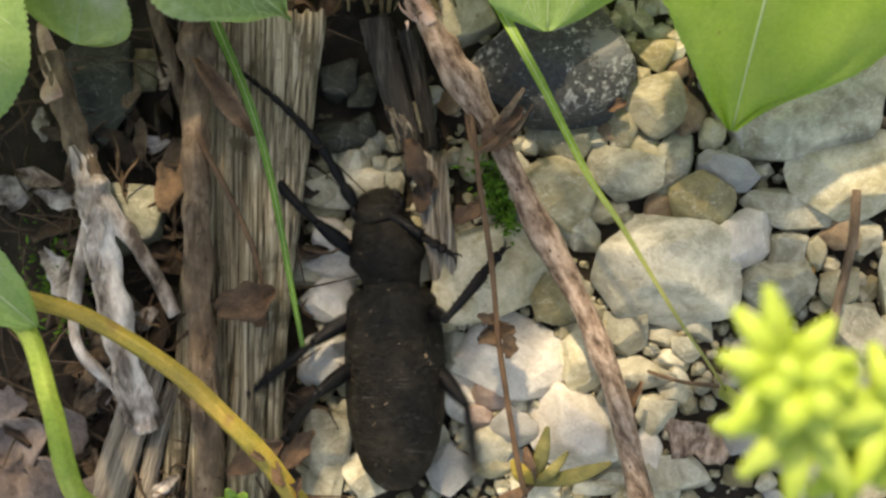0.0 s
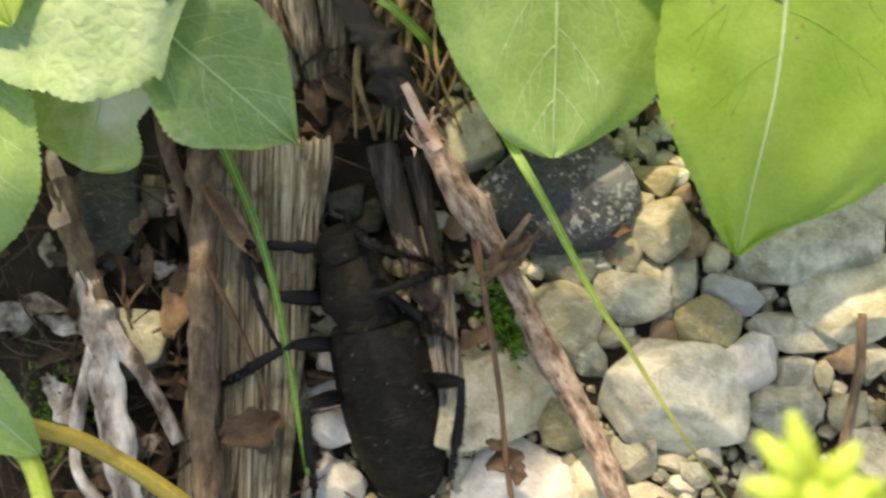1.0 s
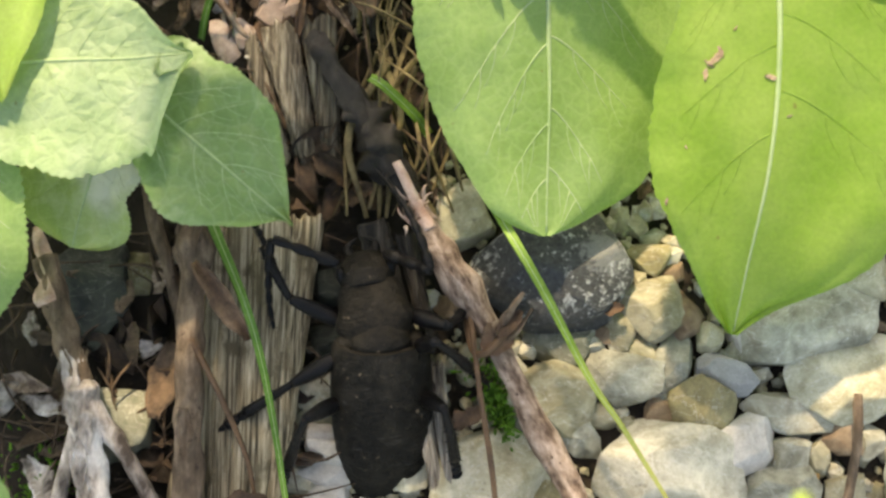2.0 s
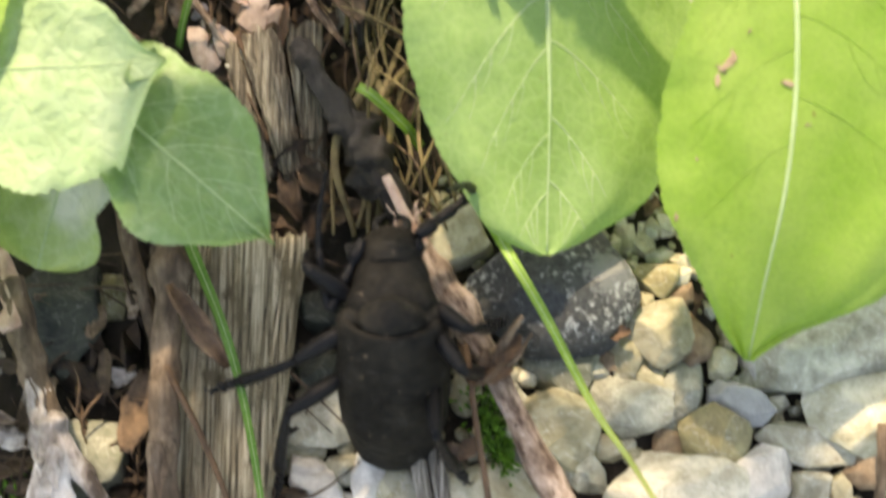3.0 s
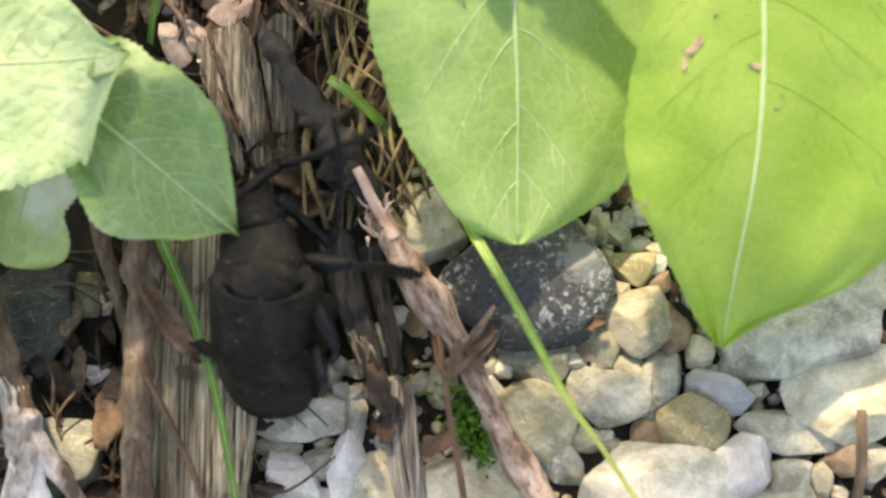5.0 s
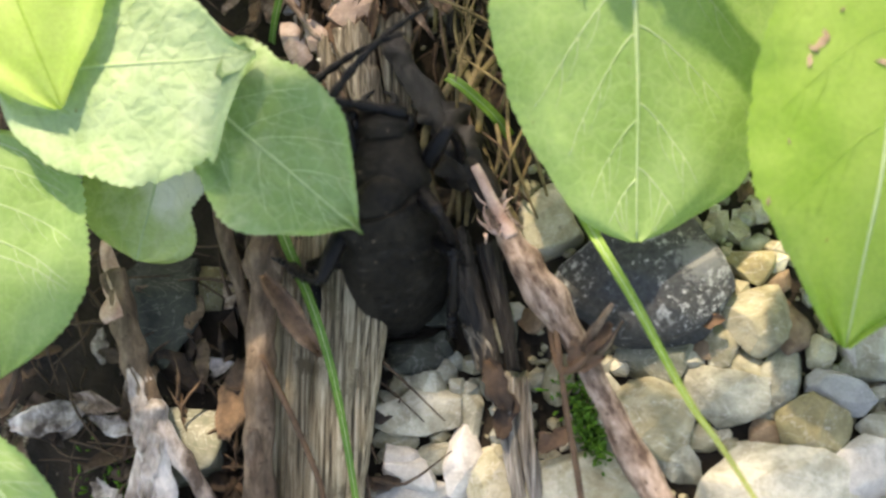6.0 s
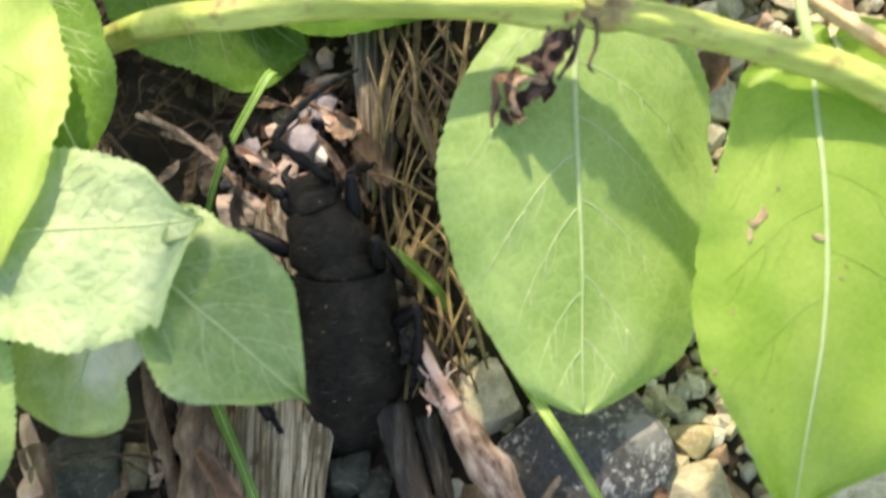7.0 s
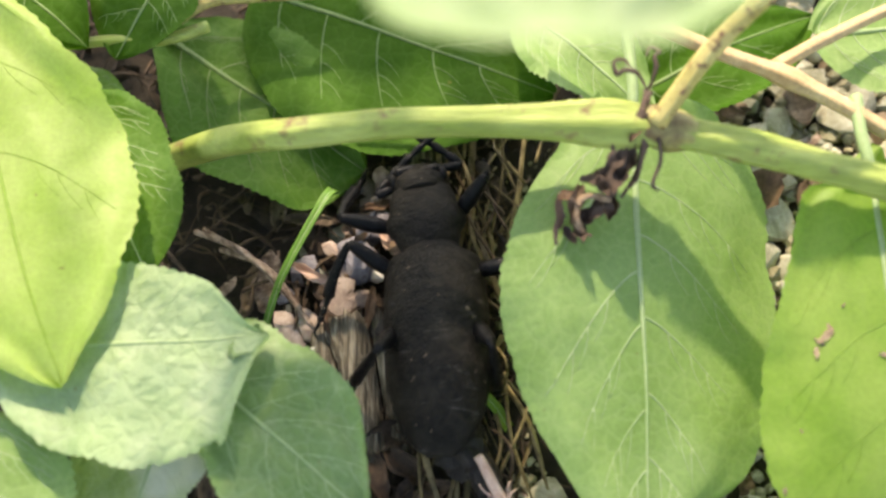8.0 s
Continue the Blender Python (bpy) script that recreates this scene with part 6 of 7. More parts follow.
    leaf(thing, o, LeafShape((-54, 45.4, 18), (-51.6, 20.6, 16), ((0, 1.0), (0.05, 5.6), (0.13, 8.9), (0.22, 10.5), (0.39, 11.5), (0.55, 11.4), (0.7, 10.4), (0.83, 7.8), (0.92, 4.6), (1, 0.3)), 9.6, 0, 0.06, 0.1, 0.06, 5.4, 0.42, 40, 0.62, 0.05), LEAF_MID, "", None, 0.36, 5)
    leaf(thing, o, LeafShape((-60.6, 92.1, 26.6), (-42.6, 46.8, 24.2), ((0, 1.0), (0.08, 4.6), (0.22, 8.6), (0.28, 9.8), (0.36, 12.0), (0.43, 12.3), (0.5, 13.0), (0.55, 12.8), (0.62, 12.9), (0.71, 11.8), (0.77, 9.9), (0.88, 6.3), (0.94, 3.2), (1, 0.3)), 14.1, -2, 0.015, 0.015, 0.05, 6.4, 0.42, 44, 0.66, 0.05), LEAF_LIME_SUNLIT, "", None, 0.3, 3, VEIN_LIME)
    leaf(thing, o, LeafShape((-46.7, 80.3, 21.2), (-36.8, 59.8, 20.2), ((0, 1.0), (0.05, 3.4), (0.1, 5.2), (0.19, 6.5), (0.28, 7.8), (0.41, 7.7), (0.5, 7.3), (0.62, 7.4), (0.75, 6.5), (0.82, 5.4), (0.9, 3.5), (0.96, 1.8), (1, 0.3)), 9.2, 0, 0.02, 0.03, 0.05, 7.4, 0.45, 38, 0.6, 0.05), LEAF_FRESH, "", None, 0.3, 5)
    leaf(thing, o, LeafShape((-54, 14.5, 20), (-39.6, 2.6, 21), 4.4, 4.6, 0, 0.08, 0.1, 0.06, 8.4, 0.42, 24, 0.7, 0.05), LEAF_MID, "", [(-70, 46, 8), (-62, 28, 16), (-54, 14.5, 20)], 0.3, 5)


def near_leaf():
    o = Vector((95, 62, 0))
    thing = empty("tall_sprig", *o)
    tagged(thing, "tall bright green sprig with a broad leaf", "plant")
    stem_part(thing, o, "stem", GREENSTEM, [(95, 62, -2), (88, 62, 50), (60, 62, 84), (20, 63, 93), (1.5, 60, 90)], 1.2, 0.5, 40, 0.05, 3.0)
    leaf(thing, o, LeafShape((-7.5, 49.6, 84), (12.5, 49.2, 86), 6.6, 6.9, 0, 0.05, 0.1, 0.06, 6.6, 0.45, 20, 0.4, 0.05), LEAF_PALE, "", [(1.5, 60, 90), (-4, 58, 87), (-7.5, 49.6, 84)], 0.3, 4)


def shade_canopy():
    """Branches of an unseen taller shrub, added overhead to keep the gravel in broken shade."""
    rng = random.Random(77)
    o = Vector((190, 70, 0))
    thing = empty("unseen_shade_shrub", *o)
    tagged(thing, "unseen leafy shrub added overhead to shade the ground", "shrub")
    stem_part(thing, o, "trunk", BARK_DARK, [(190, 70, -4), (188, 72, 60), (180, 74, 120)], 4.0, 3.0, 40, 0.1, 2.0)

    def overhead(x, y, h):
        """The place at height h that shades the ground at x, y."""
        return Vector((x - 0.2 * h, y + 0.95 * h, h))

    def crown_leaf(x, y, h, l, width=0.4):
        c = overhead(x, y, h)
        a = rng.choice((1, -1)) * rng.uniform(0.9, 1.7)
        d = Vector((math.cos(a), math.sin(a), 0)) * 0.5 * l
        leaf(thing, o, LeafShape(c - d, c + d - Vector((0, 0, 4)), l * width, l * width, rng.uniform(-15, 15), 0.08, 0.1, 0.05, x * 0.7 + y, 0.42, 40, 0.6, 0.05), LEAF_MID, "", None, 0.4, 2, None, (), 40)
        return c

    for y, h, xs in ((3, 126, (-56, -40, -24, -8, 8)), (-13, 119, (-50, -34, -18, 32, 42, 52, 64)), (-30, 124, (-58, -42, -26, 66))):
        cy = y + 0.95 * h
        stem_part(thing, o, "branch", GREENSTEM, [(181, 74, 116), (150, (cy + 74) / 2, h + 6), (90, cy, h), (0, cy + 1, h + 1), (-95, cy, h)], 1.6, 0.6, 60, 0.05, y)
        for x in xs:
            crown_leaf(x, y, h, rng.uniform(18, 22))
    # single leaves, each placed to shade one spot, on side twigs to the nearest branch
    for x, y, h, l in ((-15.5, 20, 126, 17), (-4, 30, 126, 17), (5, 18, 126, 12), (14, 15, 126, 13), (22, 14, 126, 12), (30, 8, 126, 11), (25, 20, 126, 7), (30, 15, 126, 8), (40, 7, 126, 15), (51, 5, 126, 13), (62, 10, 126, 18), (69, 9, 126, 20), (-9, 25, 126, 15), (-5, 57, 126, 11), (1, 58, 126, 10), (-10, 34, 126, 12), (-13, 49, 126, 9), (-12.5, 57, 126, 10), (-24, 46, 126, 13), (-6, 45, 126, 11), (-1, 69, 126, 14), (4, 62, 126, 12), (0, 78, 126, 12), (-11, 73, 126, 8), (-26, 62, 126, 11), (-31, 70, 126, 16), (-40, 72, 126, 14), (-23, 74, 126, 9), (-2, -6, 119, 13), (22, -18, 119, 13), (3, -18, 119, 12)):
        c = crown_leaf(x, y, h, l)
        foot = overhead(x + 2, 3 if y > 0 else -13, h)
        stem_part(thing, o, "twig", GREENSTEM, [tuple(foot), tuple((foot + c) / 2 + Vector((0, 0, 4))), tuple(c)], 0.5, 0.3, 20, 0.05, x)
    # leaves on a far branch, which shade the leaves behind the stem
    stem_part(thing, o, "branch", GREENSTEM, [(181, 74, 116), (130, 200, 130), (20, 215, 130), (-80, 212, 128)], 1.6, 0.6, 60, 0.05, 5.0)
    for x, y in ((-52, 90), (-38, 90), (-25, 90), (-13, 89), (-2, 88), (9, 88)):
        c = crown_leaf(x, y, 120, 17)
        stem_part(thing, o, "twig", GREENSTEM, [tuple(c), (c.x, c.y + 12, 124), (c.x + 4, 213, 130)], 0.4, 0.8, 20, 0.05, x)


def blade(pts, w0, w1, label, seed=1.0, material=None, n=50):
    o = Vector(pts[-1])
    line = spline([Vector(p) - o for p in pts], n)
    bm = bmesh.new()
    rows = []
    for i, p in enumerate(line):
        d = (line[min(i + 1, n - 1)] - line[max(i - 1, 0)]).normalized()
        side = d.cross(Vector((0, 0, 1))).normalized()
        up = side.cross(d)
        w = w1 + (w0 - w1) * (1 - i / (n - 1)) ** 1.8
        row = [p + side * w * s + up * (w * (0.35 * abs(s) + lay)) for lay, ss in ((0.0, (-1, -0.5, 0, 0.5, 1)), (-0.18, (0.9, 0.5, 0, -0.5, -0.9))) for s in ss]
        rows.append([bm.verts.new(q) for q in row])
    for a, b in zip(rows, rows[1:]):
        for k in range(10):
            bm.faces.new((a[k], a[(k + 1) % 10], b[(k + 1) % 10], b[k]))
    bm.faces.new(rows[0])
    bm.faces.new(rows[-1])
    ob = part("grass_blade", bm, material or BLADE)
    at(ob, *o)
    bm = bmesh.new()
    tube(bm, [p + Vector((0, 0, 0.04)) for p in line], tapered(w0 * 0.08, w1 * 0.08, n), 6)
    part("midrib", bm, VEIN, ob)
    return tagged(ob, label, "grass", "grass blades")


def grasses():
    blade([(8.4, 46, 5), (6.9, 42.6, 8.0), (7.3, 39.2, 10.8), (12.9, 28.8, 14), (17.9, 19.2, 13.6), (21.6, 13.8, 13), (27.7, 4.2, 11), (32.2, -2.1, 8.5), (35, -6, 3)], 0.95, 0.14, "long green grass blade leaning over the gravel", 1.0, BLADE_FADED)
    blade([(-26.4, 41, 6), (-24, 36, 8), (-20.4, 28.4, 9.4), (-18.2, 22, 9.6), (-16.6, 14.8, 9.2), (-15.4, 7.4, 8.2), (-14.6, 2.0, 7), (-14.3, -1.0, 5.6)], 0.75, 0.3, "green grass blade lying over grey wood", 2.0, BLADE_SHADED)
    blade([(-19.6, 75, 9), (-20.6, 72.9, 10), (-24.4, 65.5, 9), (-26.4, 62.1, 6), (-27.6, 60, 3)], 0.6, 0.45, "short green grass blade among litter", 3.0, BLADE_SHADED)
    blade([(-6.6, 53.9, 7.4), (-5.9, 53.4, 8), (-4.6, 52.4, 8.2), (-1.6, 49.7, 7), (0, 48, 4)], 0.5, 0.6, "small green blade lying in straw", 4.0)
    o = Vector((-46, 5.5, 12))
    thing = empty("arching_stem", *Vector((-12, -22, 0)))
    tagged(thing, "yellowing arched plant stem over the litter", "stem")
    o = Vector((-12, -22, 0))
    stem_part(thing, o, "shaft", YELLOWSTEM, [(-46, 6.6, 17), (-44.0, 5.6, 17), (-36.4, 3.3, 16), (-27, -2.1, 16), (-20.8, -7.5, 16), (-16.4, -12.3, 15), (-13.4, -17.5, 12), (-11, -24, -1)], 0.85, 1.15, 60, 0.06, 14)
    for k, (x, y, z, s, tn) in enumerate(((-13.6, -15.6, 14.2, 3.6, 60), (-15.0, -13.4, 15.6, 3.0, 120), (-12.6, -17.4, 12.6, 3.4, 20), (-14.2, -16.8, 13.0, 2.8, 90), (-17.2, -11.2, 16.4, 2.2, 150))):
        bm = bmesh.new()
        leaf_flake(bm, (x - o.x, y - o.y, z - o.z), s, 0.45, tn, k * 2.1 + 5, 1.2)
        part("dry_scale", bm, RUST, thing, "withered reddish brown scale")
    o = Vector((-35, -24, 0))
    thing = empty("green_stalk", *o)
    tagged(thing, "upright green plant stalk with brown marks", "stem")
    stem_part(thing, o, "shaft", STALK, [(-47, 8, 20), (-45.2, 5.4, 20.4), (-41.1, 1.8, 20), (-38.6, -6, 20), (-36.2, -16.2, 18), (-35, -24, -1)], 1.0, 1.25, 50, 0.06, 15)
    # lanceolate seedling on the gravel
    o = Vector((12.6, -17, 2))
    thing = empty("seedling", *o)
    tagged(thing, "small seedling with narrow brownish green leaves", "plant")
    for k, (tx, ty, tz, w, m) in enumerate(((14.1, -9.2, 7, 0.75, OLIVELEAF), (21.4, -13.4, 6, 0.8, OLIVELEAF), (10.0, -13.3, 6, 0.9, YELLOWSTEM), (11.6, -11.8, 6, 0.6, RUST), (16.5, -12.4, 5, 0.5, OLIVELEAF), (8.6, -18, 5, 0.6, RUST))):
        bm = bmesh.new()
        line = spline([(0, 0, 0), ((tx - o.x) * 0.5, (ty - o.y) * 0.5, 3.5), (tx - o.x, ty - o.y, tz - o.z)], 20)
        tube(bm, line, [0.15 + w * math.sin(math.pi * min(1, 0.06 + 0.9 * i / 19)) for i in range(20)], 10, 0.18)
        part("leaf", bm, m, thing)
    # small green tuft low beside the wood
    o = Vector((-21.4, -19, 5))
    thing = empty("green_tuft", *o)
    tagged(thing, "tiny bright green tuft beside the wood", "plant")
    for k in range(7):
        a = k * 0.9
        bm = bmesh.new()
        tube(bm, spline([(0, 0, 0), (1.2 * math.cos(a), 1.2 * math.sin(a), 4), (2.6 * math.cos(a), 2.6 * math.sin(a), 5.5)], 12), tapered(0.35, 0.3, 12, 0.5), 8, 0.3)
        part("leaf", bm, BLADE, thing)


def sedum():
    """A bright fleshy sprig that rises close to the lens."""
    o = Vector((35, -6, 0))
    thing = empty("stonecrop_sprig", *o)
    tagged(thing, "bright yellow green fleshy stonecrop sprig", "plant")
    top = Vector((29.9, 3.2, 62)) - o
    stem_part(thing, Vector((0, 0, 0)), "stem", GREENSTEM, [(0, 0, -2), (-1, 2, 30), tuple(top)], 0.9, 0.7, 30, 0.05, 3)
    rng = random.Random(4)
    for cx, cy, cz, count, r0, start in ((-0.6, 1.6, 0.0, 9, 5.6, 0.3), (0.6, -1.8, -1.5, 8, 6.2, 0.0), (-0.2, 0.6, 2.2, 5, 3.0, 0.7), (7.2, -1.6, -3.0, 8, 5.2, 0.4), (5.4, -5.2, -6.0, 7, 4.8, 0.2)):
        for k in range(count):
            a = start + k * 6.283 / count + rng.uniform(-0.18, 0.18)
            r = r0 * rng.uniform(0.8, 1.12)
            bm = bmesh.new()
            d = Vector((math.cos(a), math.sin(a), 0))
            c = Vector((cx, cy, cz))
            line = spline([tuple(c - Vector((0, 0, 1.5))), tuple(c + d * r * 0.5 + Vector((0, 0, 0.2))), tuple(c + d * r + Vector((0, 0, rng.uniform(-0.6, 1.2))))], 14)
            tube(bm, line, [0.3 + 0.75 * math.sin(math.pi * min(0.95, 0.12 + i / 15)) for i in range(14)], 10, 0.6)
            lf = part("fleshy_leaf", bm, SEDUM, thing)
            lf.location = top * MM


def moss():
    rng = random.Random(9)
    bm = bmesh.new()
    for k in range(300):
        t = rng.random()
        x, y = 6.4 + 3.2 * t + rng.gauss(0, 0.8) * (1.3 - t), 20.6 - 7.2 * t + rng.gauss(0, 1.1)
        z = rng.uniform(0.8, 3.0)
        lean = Vector((rng.gauss(0, 0.5), rng.gauss(0, 0.5), 1.0)) * rng.uniform(0.7, 1.5)
        tube(bm, [Vector((x, y, z)), Vector((x, y, z)) + lean * 0.6, Vector((x, y, z)) + lean], [0.12, 0.2, 0.04], 5, 0.5)
    tagged(part("moss", bm, MOSS), "small bright green moss cushion beside the stick", "moss", kind="stuff")
    bm = bmesh.new()
    for k in range(240):
        x, y = -44 + rng.gauss(0, 3), 6 + rng.gauss(0, 3)
        z = rng.uniform(0.5, 2.4)
        lean = Vector((rng.gauss(0, 0.5), rng.gauss(0, 0.5), 1.0)) * rng.uniform(0.7, 1.4)
        tube(bm, [Vector((x, y, z)), Vector((x, y, z)) + lean * 0.6, Vector((x, y, z)) + lean], [0.12, 0.22, 0.04], 5, 0.5)
    tagged(part("moss", bm, MOSS), "dull green moss patch in shaded litter", "moss", kind="stuff")


vine()
shrub()
near_leaf()
shade_canopy()
grasses()
sedum()
moss()

# ---- beetle ----
def loft(bm, rings, close=True):
    rows = [[bm.verts.new(q) for q in ring] for ring in rings]
    n = len(rows[0])
    for a, b in zip(rows, rows[1:]):
        for k in range(n):
            bm.faces.new((a[k], a[(k + 1) % n], b[(k + 1) % n], b[k]))
    if close:
        bm.faces.new(rows[0])
        bm.faces.new(rows[-1])


def lerp_table(table, s):
    for (s0, v0), (s1, v1) in zip(table, table[1:]):
        if s <= s1:
            k = (s - s0) / (s1 - s0)
            k = 0.6 * k + 0.4 * k * k * (3 - 2 * k)
            return v0 + (v1 - v0) * k
    return table[-1][1]


ELYTRA_WIDE = [(0, 5.0), (0.03, 5.5), (0.3, 5.85), (0.48, 5.85), (0.62, 5.65), (0.76, 5.0), (0.88, 3.95), (0.96, 2.6), (1.0, 1.4)]
ELYTRA_TOP = [(0, -0.15), (0.06, 0.1), (0.35, 0.7), (0.6, 0.3), (0.85, -1.3), (1.0, -3.4)]
FRONT_HIPS = 5.0
JOINTED = {}


def beads(bm, joints, length, droop=0.0):
    """A jointed feeler along x: each joint thickens towards its far end."""
    pts, radii, x = [], [], 0.0
    for ln, r in joints:
        for i in range(8):
            along = x + ln * (i + 0.5) / 8
            pts.append(Vector((along, 0, -droop * (along / length) ** 2.4)))
            radii.append(r * (0.6 + 0.4 * math.sin(0.2 + 2.5 * ((i + 0.5) / 8) ** 1.5)))
        x += ln
    tube(bm, pts, radii, 10)


def build_beetle():
    thing = empty("longhorn_beetle")
    tagged(thing, "large black longhorn beetle crawling over litter", "beetle")
    length = 22.5
    for sgn, nm in ((-1, "elytron"), (1, "elytron")):
        bm = bmesh.new()
        rings = []
        for i in range(81):
            s = i / 80
            w, zt = lerp_table(ELYTRA_WIDE, s), lerp_table(ELYTRA_TOP, s)
            y = -length * s
            ring = []
            deep = 5.2 * (0.55 + 0.45 * math.sin(math.pi * min(1, 0.2 + 0.75 * s))) * (1 - 0.92 * s ** 7)
            for k in range(17):
                a = math.pi / 2 * k / 16
                x = w * math.sin(a) ** 0.95
                z = zt - deep * (1 - math.cos(a) ** 0.95)
                q = Vector((sgn * x, y, z))
                q.z += 0.12 * noise.noise(q * 0.9) + 0.07 * noise.noise(q * 2.6)
                ring.append(q)
            for k in range(16, -1, -4):
                q = ring[k]
                ring.append(Vector((q.x * 0.93, y, q.z - 0.5)))
            rings.append(ring)
        loft(bm, rings)
        part(nm, bm, SHELL, thing, "rough black wing case").data.set_sharp_from_angle(angle=radians(60))
    bm = bmesh.new()
    rings = []
    for i in range(25):
        s = i / 24
        w = lerp_table(ELYTRA_WIDE, s) * 0.9
        zt = lerp_table(ELYTRA_TOP, s) - 3.2 + 1.4 * s ** 3
        y = 0.6 - (length - 0.6) * s
        rings.append([Vector((w * math.cos(a), y, zt - 0.6 + 2.5 * (0.35 + 0.65 * math.sin(math.pi * min(0.97, 0.15 + 0.8 * s))) * math.sin(a))) for a in [2 * math.pi * k / 20 for k in range(20)]])
    loft(bm, rings)
    part("abdomen", bm, SHELL, thing)
    bm = bmesh.new()
    loft(bm, [[Vector((3.4 * math.sin(math.pi * (0.06 + 0.88 * i / 14)) * math.cos(a), 2.8 - 5.0 * i / 14, -2.95 + 2.3 * math.sin(math.pi * (0.06 + 0.88 * i / 14)) * math.sin(a))) for a in [2 * math.pi * k / 24 for k in range(24)]] for i in range(15)])
    part("waist", bm, SHELL, thing)
    # fore body: pronotum with spined sides, turning on the waist
    bm = bmesh.new()
    wide = [(0, 3.1), (0.12, 3.3), (0.3, 3.7), (0.46, 4.6), (0.56, 4.5), (0.7, 3.9), (0.85, 3.8), (1.0, 3.4)]
    rings = []
    for i in range(29):
        s = i / 28
        w = lerp_table(wide, s)
        y = 0.2 + 8.6 * s
        puff = 0.55 + 0.45 * math.sin(math.pi * min(max(s, 0.05), 0.95))
        ring = []
        for k in range(30):
            a = 2 * math.pi * k / 30
            q = Vector((w * math.cos(a), y, -2.9 + 2.9 * puff * math.sin(a)))
            q += Vector((0, 0, 0.16 * noise.noise(q * 0.8) + 0.1 * noise.noise(q * 2.1)))
            ring.append(q)
        rings.append(ring)
    loft(bm, rings)
    fore = part("pronotum", bm, SHELL, thing, "rough black pronotum with side spines")
    bm = bmesh.new()
    rings = []
    for i in range(19):
        s = i / 18
        w = lerp_table([(0, 2.7), (0.3, 3.3), (0.6, 3.0), (0.85, 2.3), (1.0, 1.2)], s)
        h = lerp_table([(0, 2.3), (0.4, 2.6), (0.8, 2.0), (1.0, 0.9)], s)
        y, z = 8.4 + 4.6 * s, -3.0 - 1.8 * s * s
        rings.append([Vector((w * math.cos(a), y, z + h * math.sin(a) + 0.1 * noise.noise(Vector((math.cos(a) * 3, s * 6, 2))))) for a in [2 * math.pi * k / 22 for k in range(22)]])
    loft(bm, rings)
    part("head", bm, SHELL, fore)
    for sgn in (-1, 1):
        bm = bmesh.new()
        bmesh.ops.create_uvsphere(bm, u_segments=16, v_segments=10, radius=1.0)
        for v in bm.verts:
            v.co = Vector((v.co.x * 0.6 + sgn * 2.85, v.co.y * 0.95 + 10.3, v.co.z * 1.1 - 2.6))
        part("eye", bm, LIMB, fore, "shiny black compound eye")
        bm = bmesh.new()
        tube(bm, spline([(sgn * 1.3, 12.4, -4.6), (sgn * 1.6, 13.8, -5.0), (sgn * 0.4, 14.8, -5.4)], 12), tapered(0.7, 0.15, 12), 8, 0.6)
        part("mandible", bm, LIMB, fore)
        bm = bmesh.new()
        beads(bm, ((2.6, 0.82), (2.9, 0.66), (2.6, 0.6)), 8.1)
        base = part("antenna", bm, LIMB, thing, "long jointed black antenna")
        bm = bmesh.new()
        beads(bm, ((2.2, 0.56), (2.1, 0.52), (1.9, 0.48), (1.8, 0.44), (1.6, 0.4), (1.5, 0.36), (1.4, 0.32), (1.3, 0.22)), 13.8, 3.2)
        JOINTED["antenna_left" if sgn < 0 else "antenna_right"] = (base, part("flagellum", bm, LIMB, base), Vector((sgn * 2.6, 11.0, -1.7)), 8.1, 13.8, True)
    # legs: thigh, with shin and foot hinged at the knee
    for row, hy, hx, l1, l2 in (("front", FRONT_HIPS, 3.2, 7.0, 11.0), ("middle", -1.6, 3.8, 7.0, 11.0), ("hind", -7.6, 4.0, 8.0, 12.5)):
        for sgn, nm in ((-1, "left"), (1, "right")):
            bm = bmesh.new()
            tube(bm, [Vector((l1 * i / 16, 0, 0)) for i in range(17)], [0.46 + 0.5 * math.sin(math.pi * min(1, 0.1 + 0.82 * i / 16)) ** 1.3 for i in range(17)], 12)
            thigh = part("thigh", bm, LIMB, thing, "glossy black thigh")
            bm = bmesh.new()
            shin = l2 * 0.62
            tube(bm, [Vector((shin * i / 12, 0, 0.25 * math.sin(i / 12 * 3))) for i in range(13)], [0.42 + 0.3 * i / 12 for i in range(13)], 10)
            for k in range(26):
                q, a = shin * (0.25 + 0.029 * k), 2.4 * k
                out = Vector((0, math.cos(a), math.sin(a)))
                tube(bm, [Vector((q, 0, 0.25 * math.sin(q / shin * 3))) + out * 0.3, Vector((q + 0.35, 0, 0.2)) + out * (0.75 + 0.25 * q / shin)], [0.13, 0.03], 4)
            x = shin
            for k, (ln, r) in enumerate(((1.3, 0.62), (1.1, 0.68), (0.9, 0.72), (1.0, 0.4))):
                tube(bm, [Vector((x + ln * i / 4, 0, -0.1)) for i in range(5)], [r * (0.5 + 0.5 * math.sin(0.5 + 2.2 * i / 4)) for i in range(5)], 8, 0.6)
                x += ln
            for c in (-1, 1):
                tube(bm, spline([(x - 0.2, 0, 0), (x + 0.5, c * 0.4, 0), (x + 0.9, c * 0.7, -0.5)], 6), tapered(0.18, 0.05, 6), 5)
            low = part("shin", bm, LIMB, thigh, "black shin with a clawed foot")
            JOINTED[row + "_" + nm] = (thigh, low, Vector((sgn * hx, hy, -4.2)), l1, l2, row == "front")
    return thing, fore


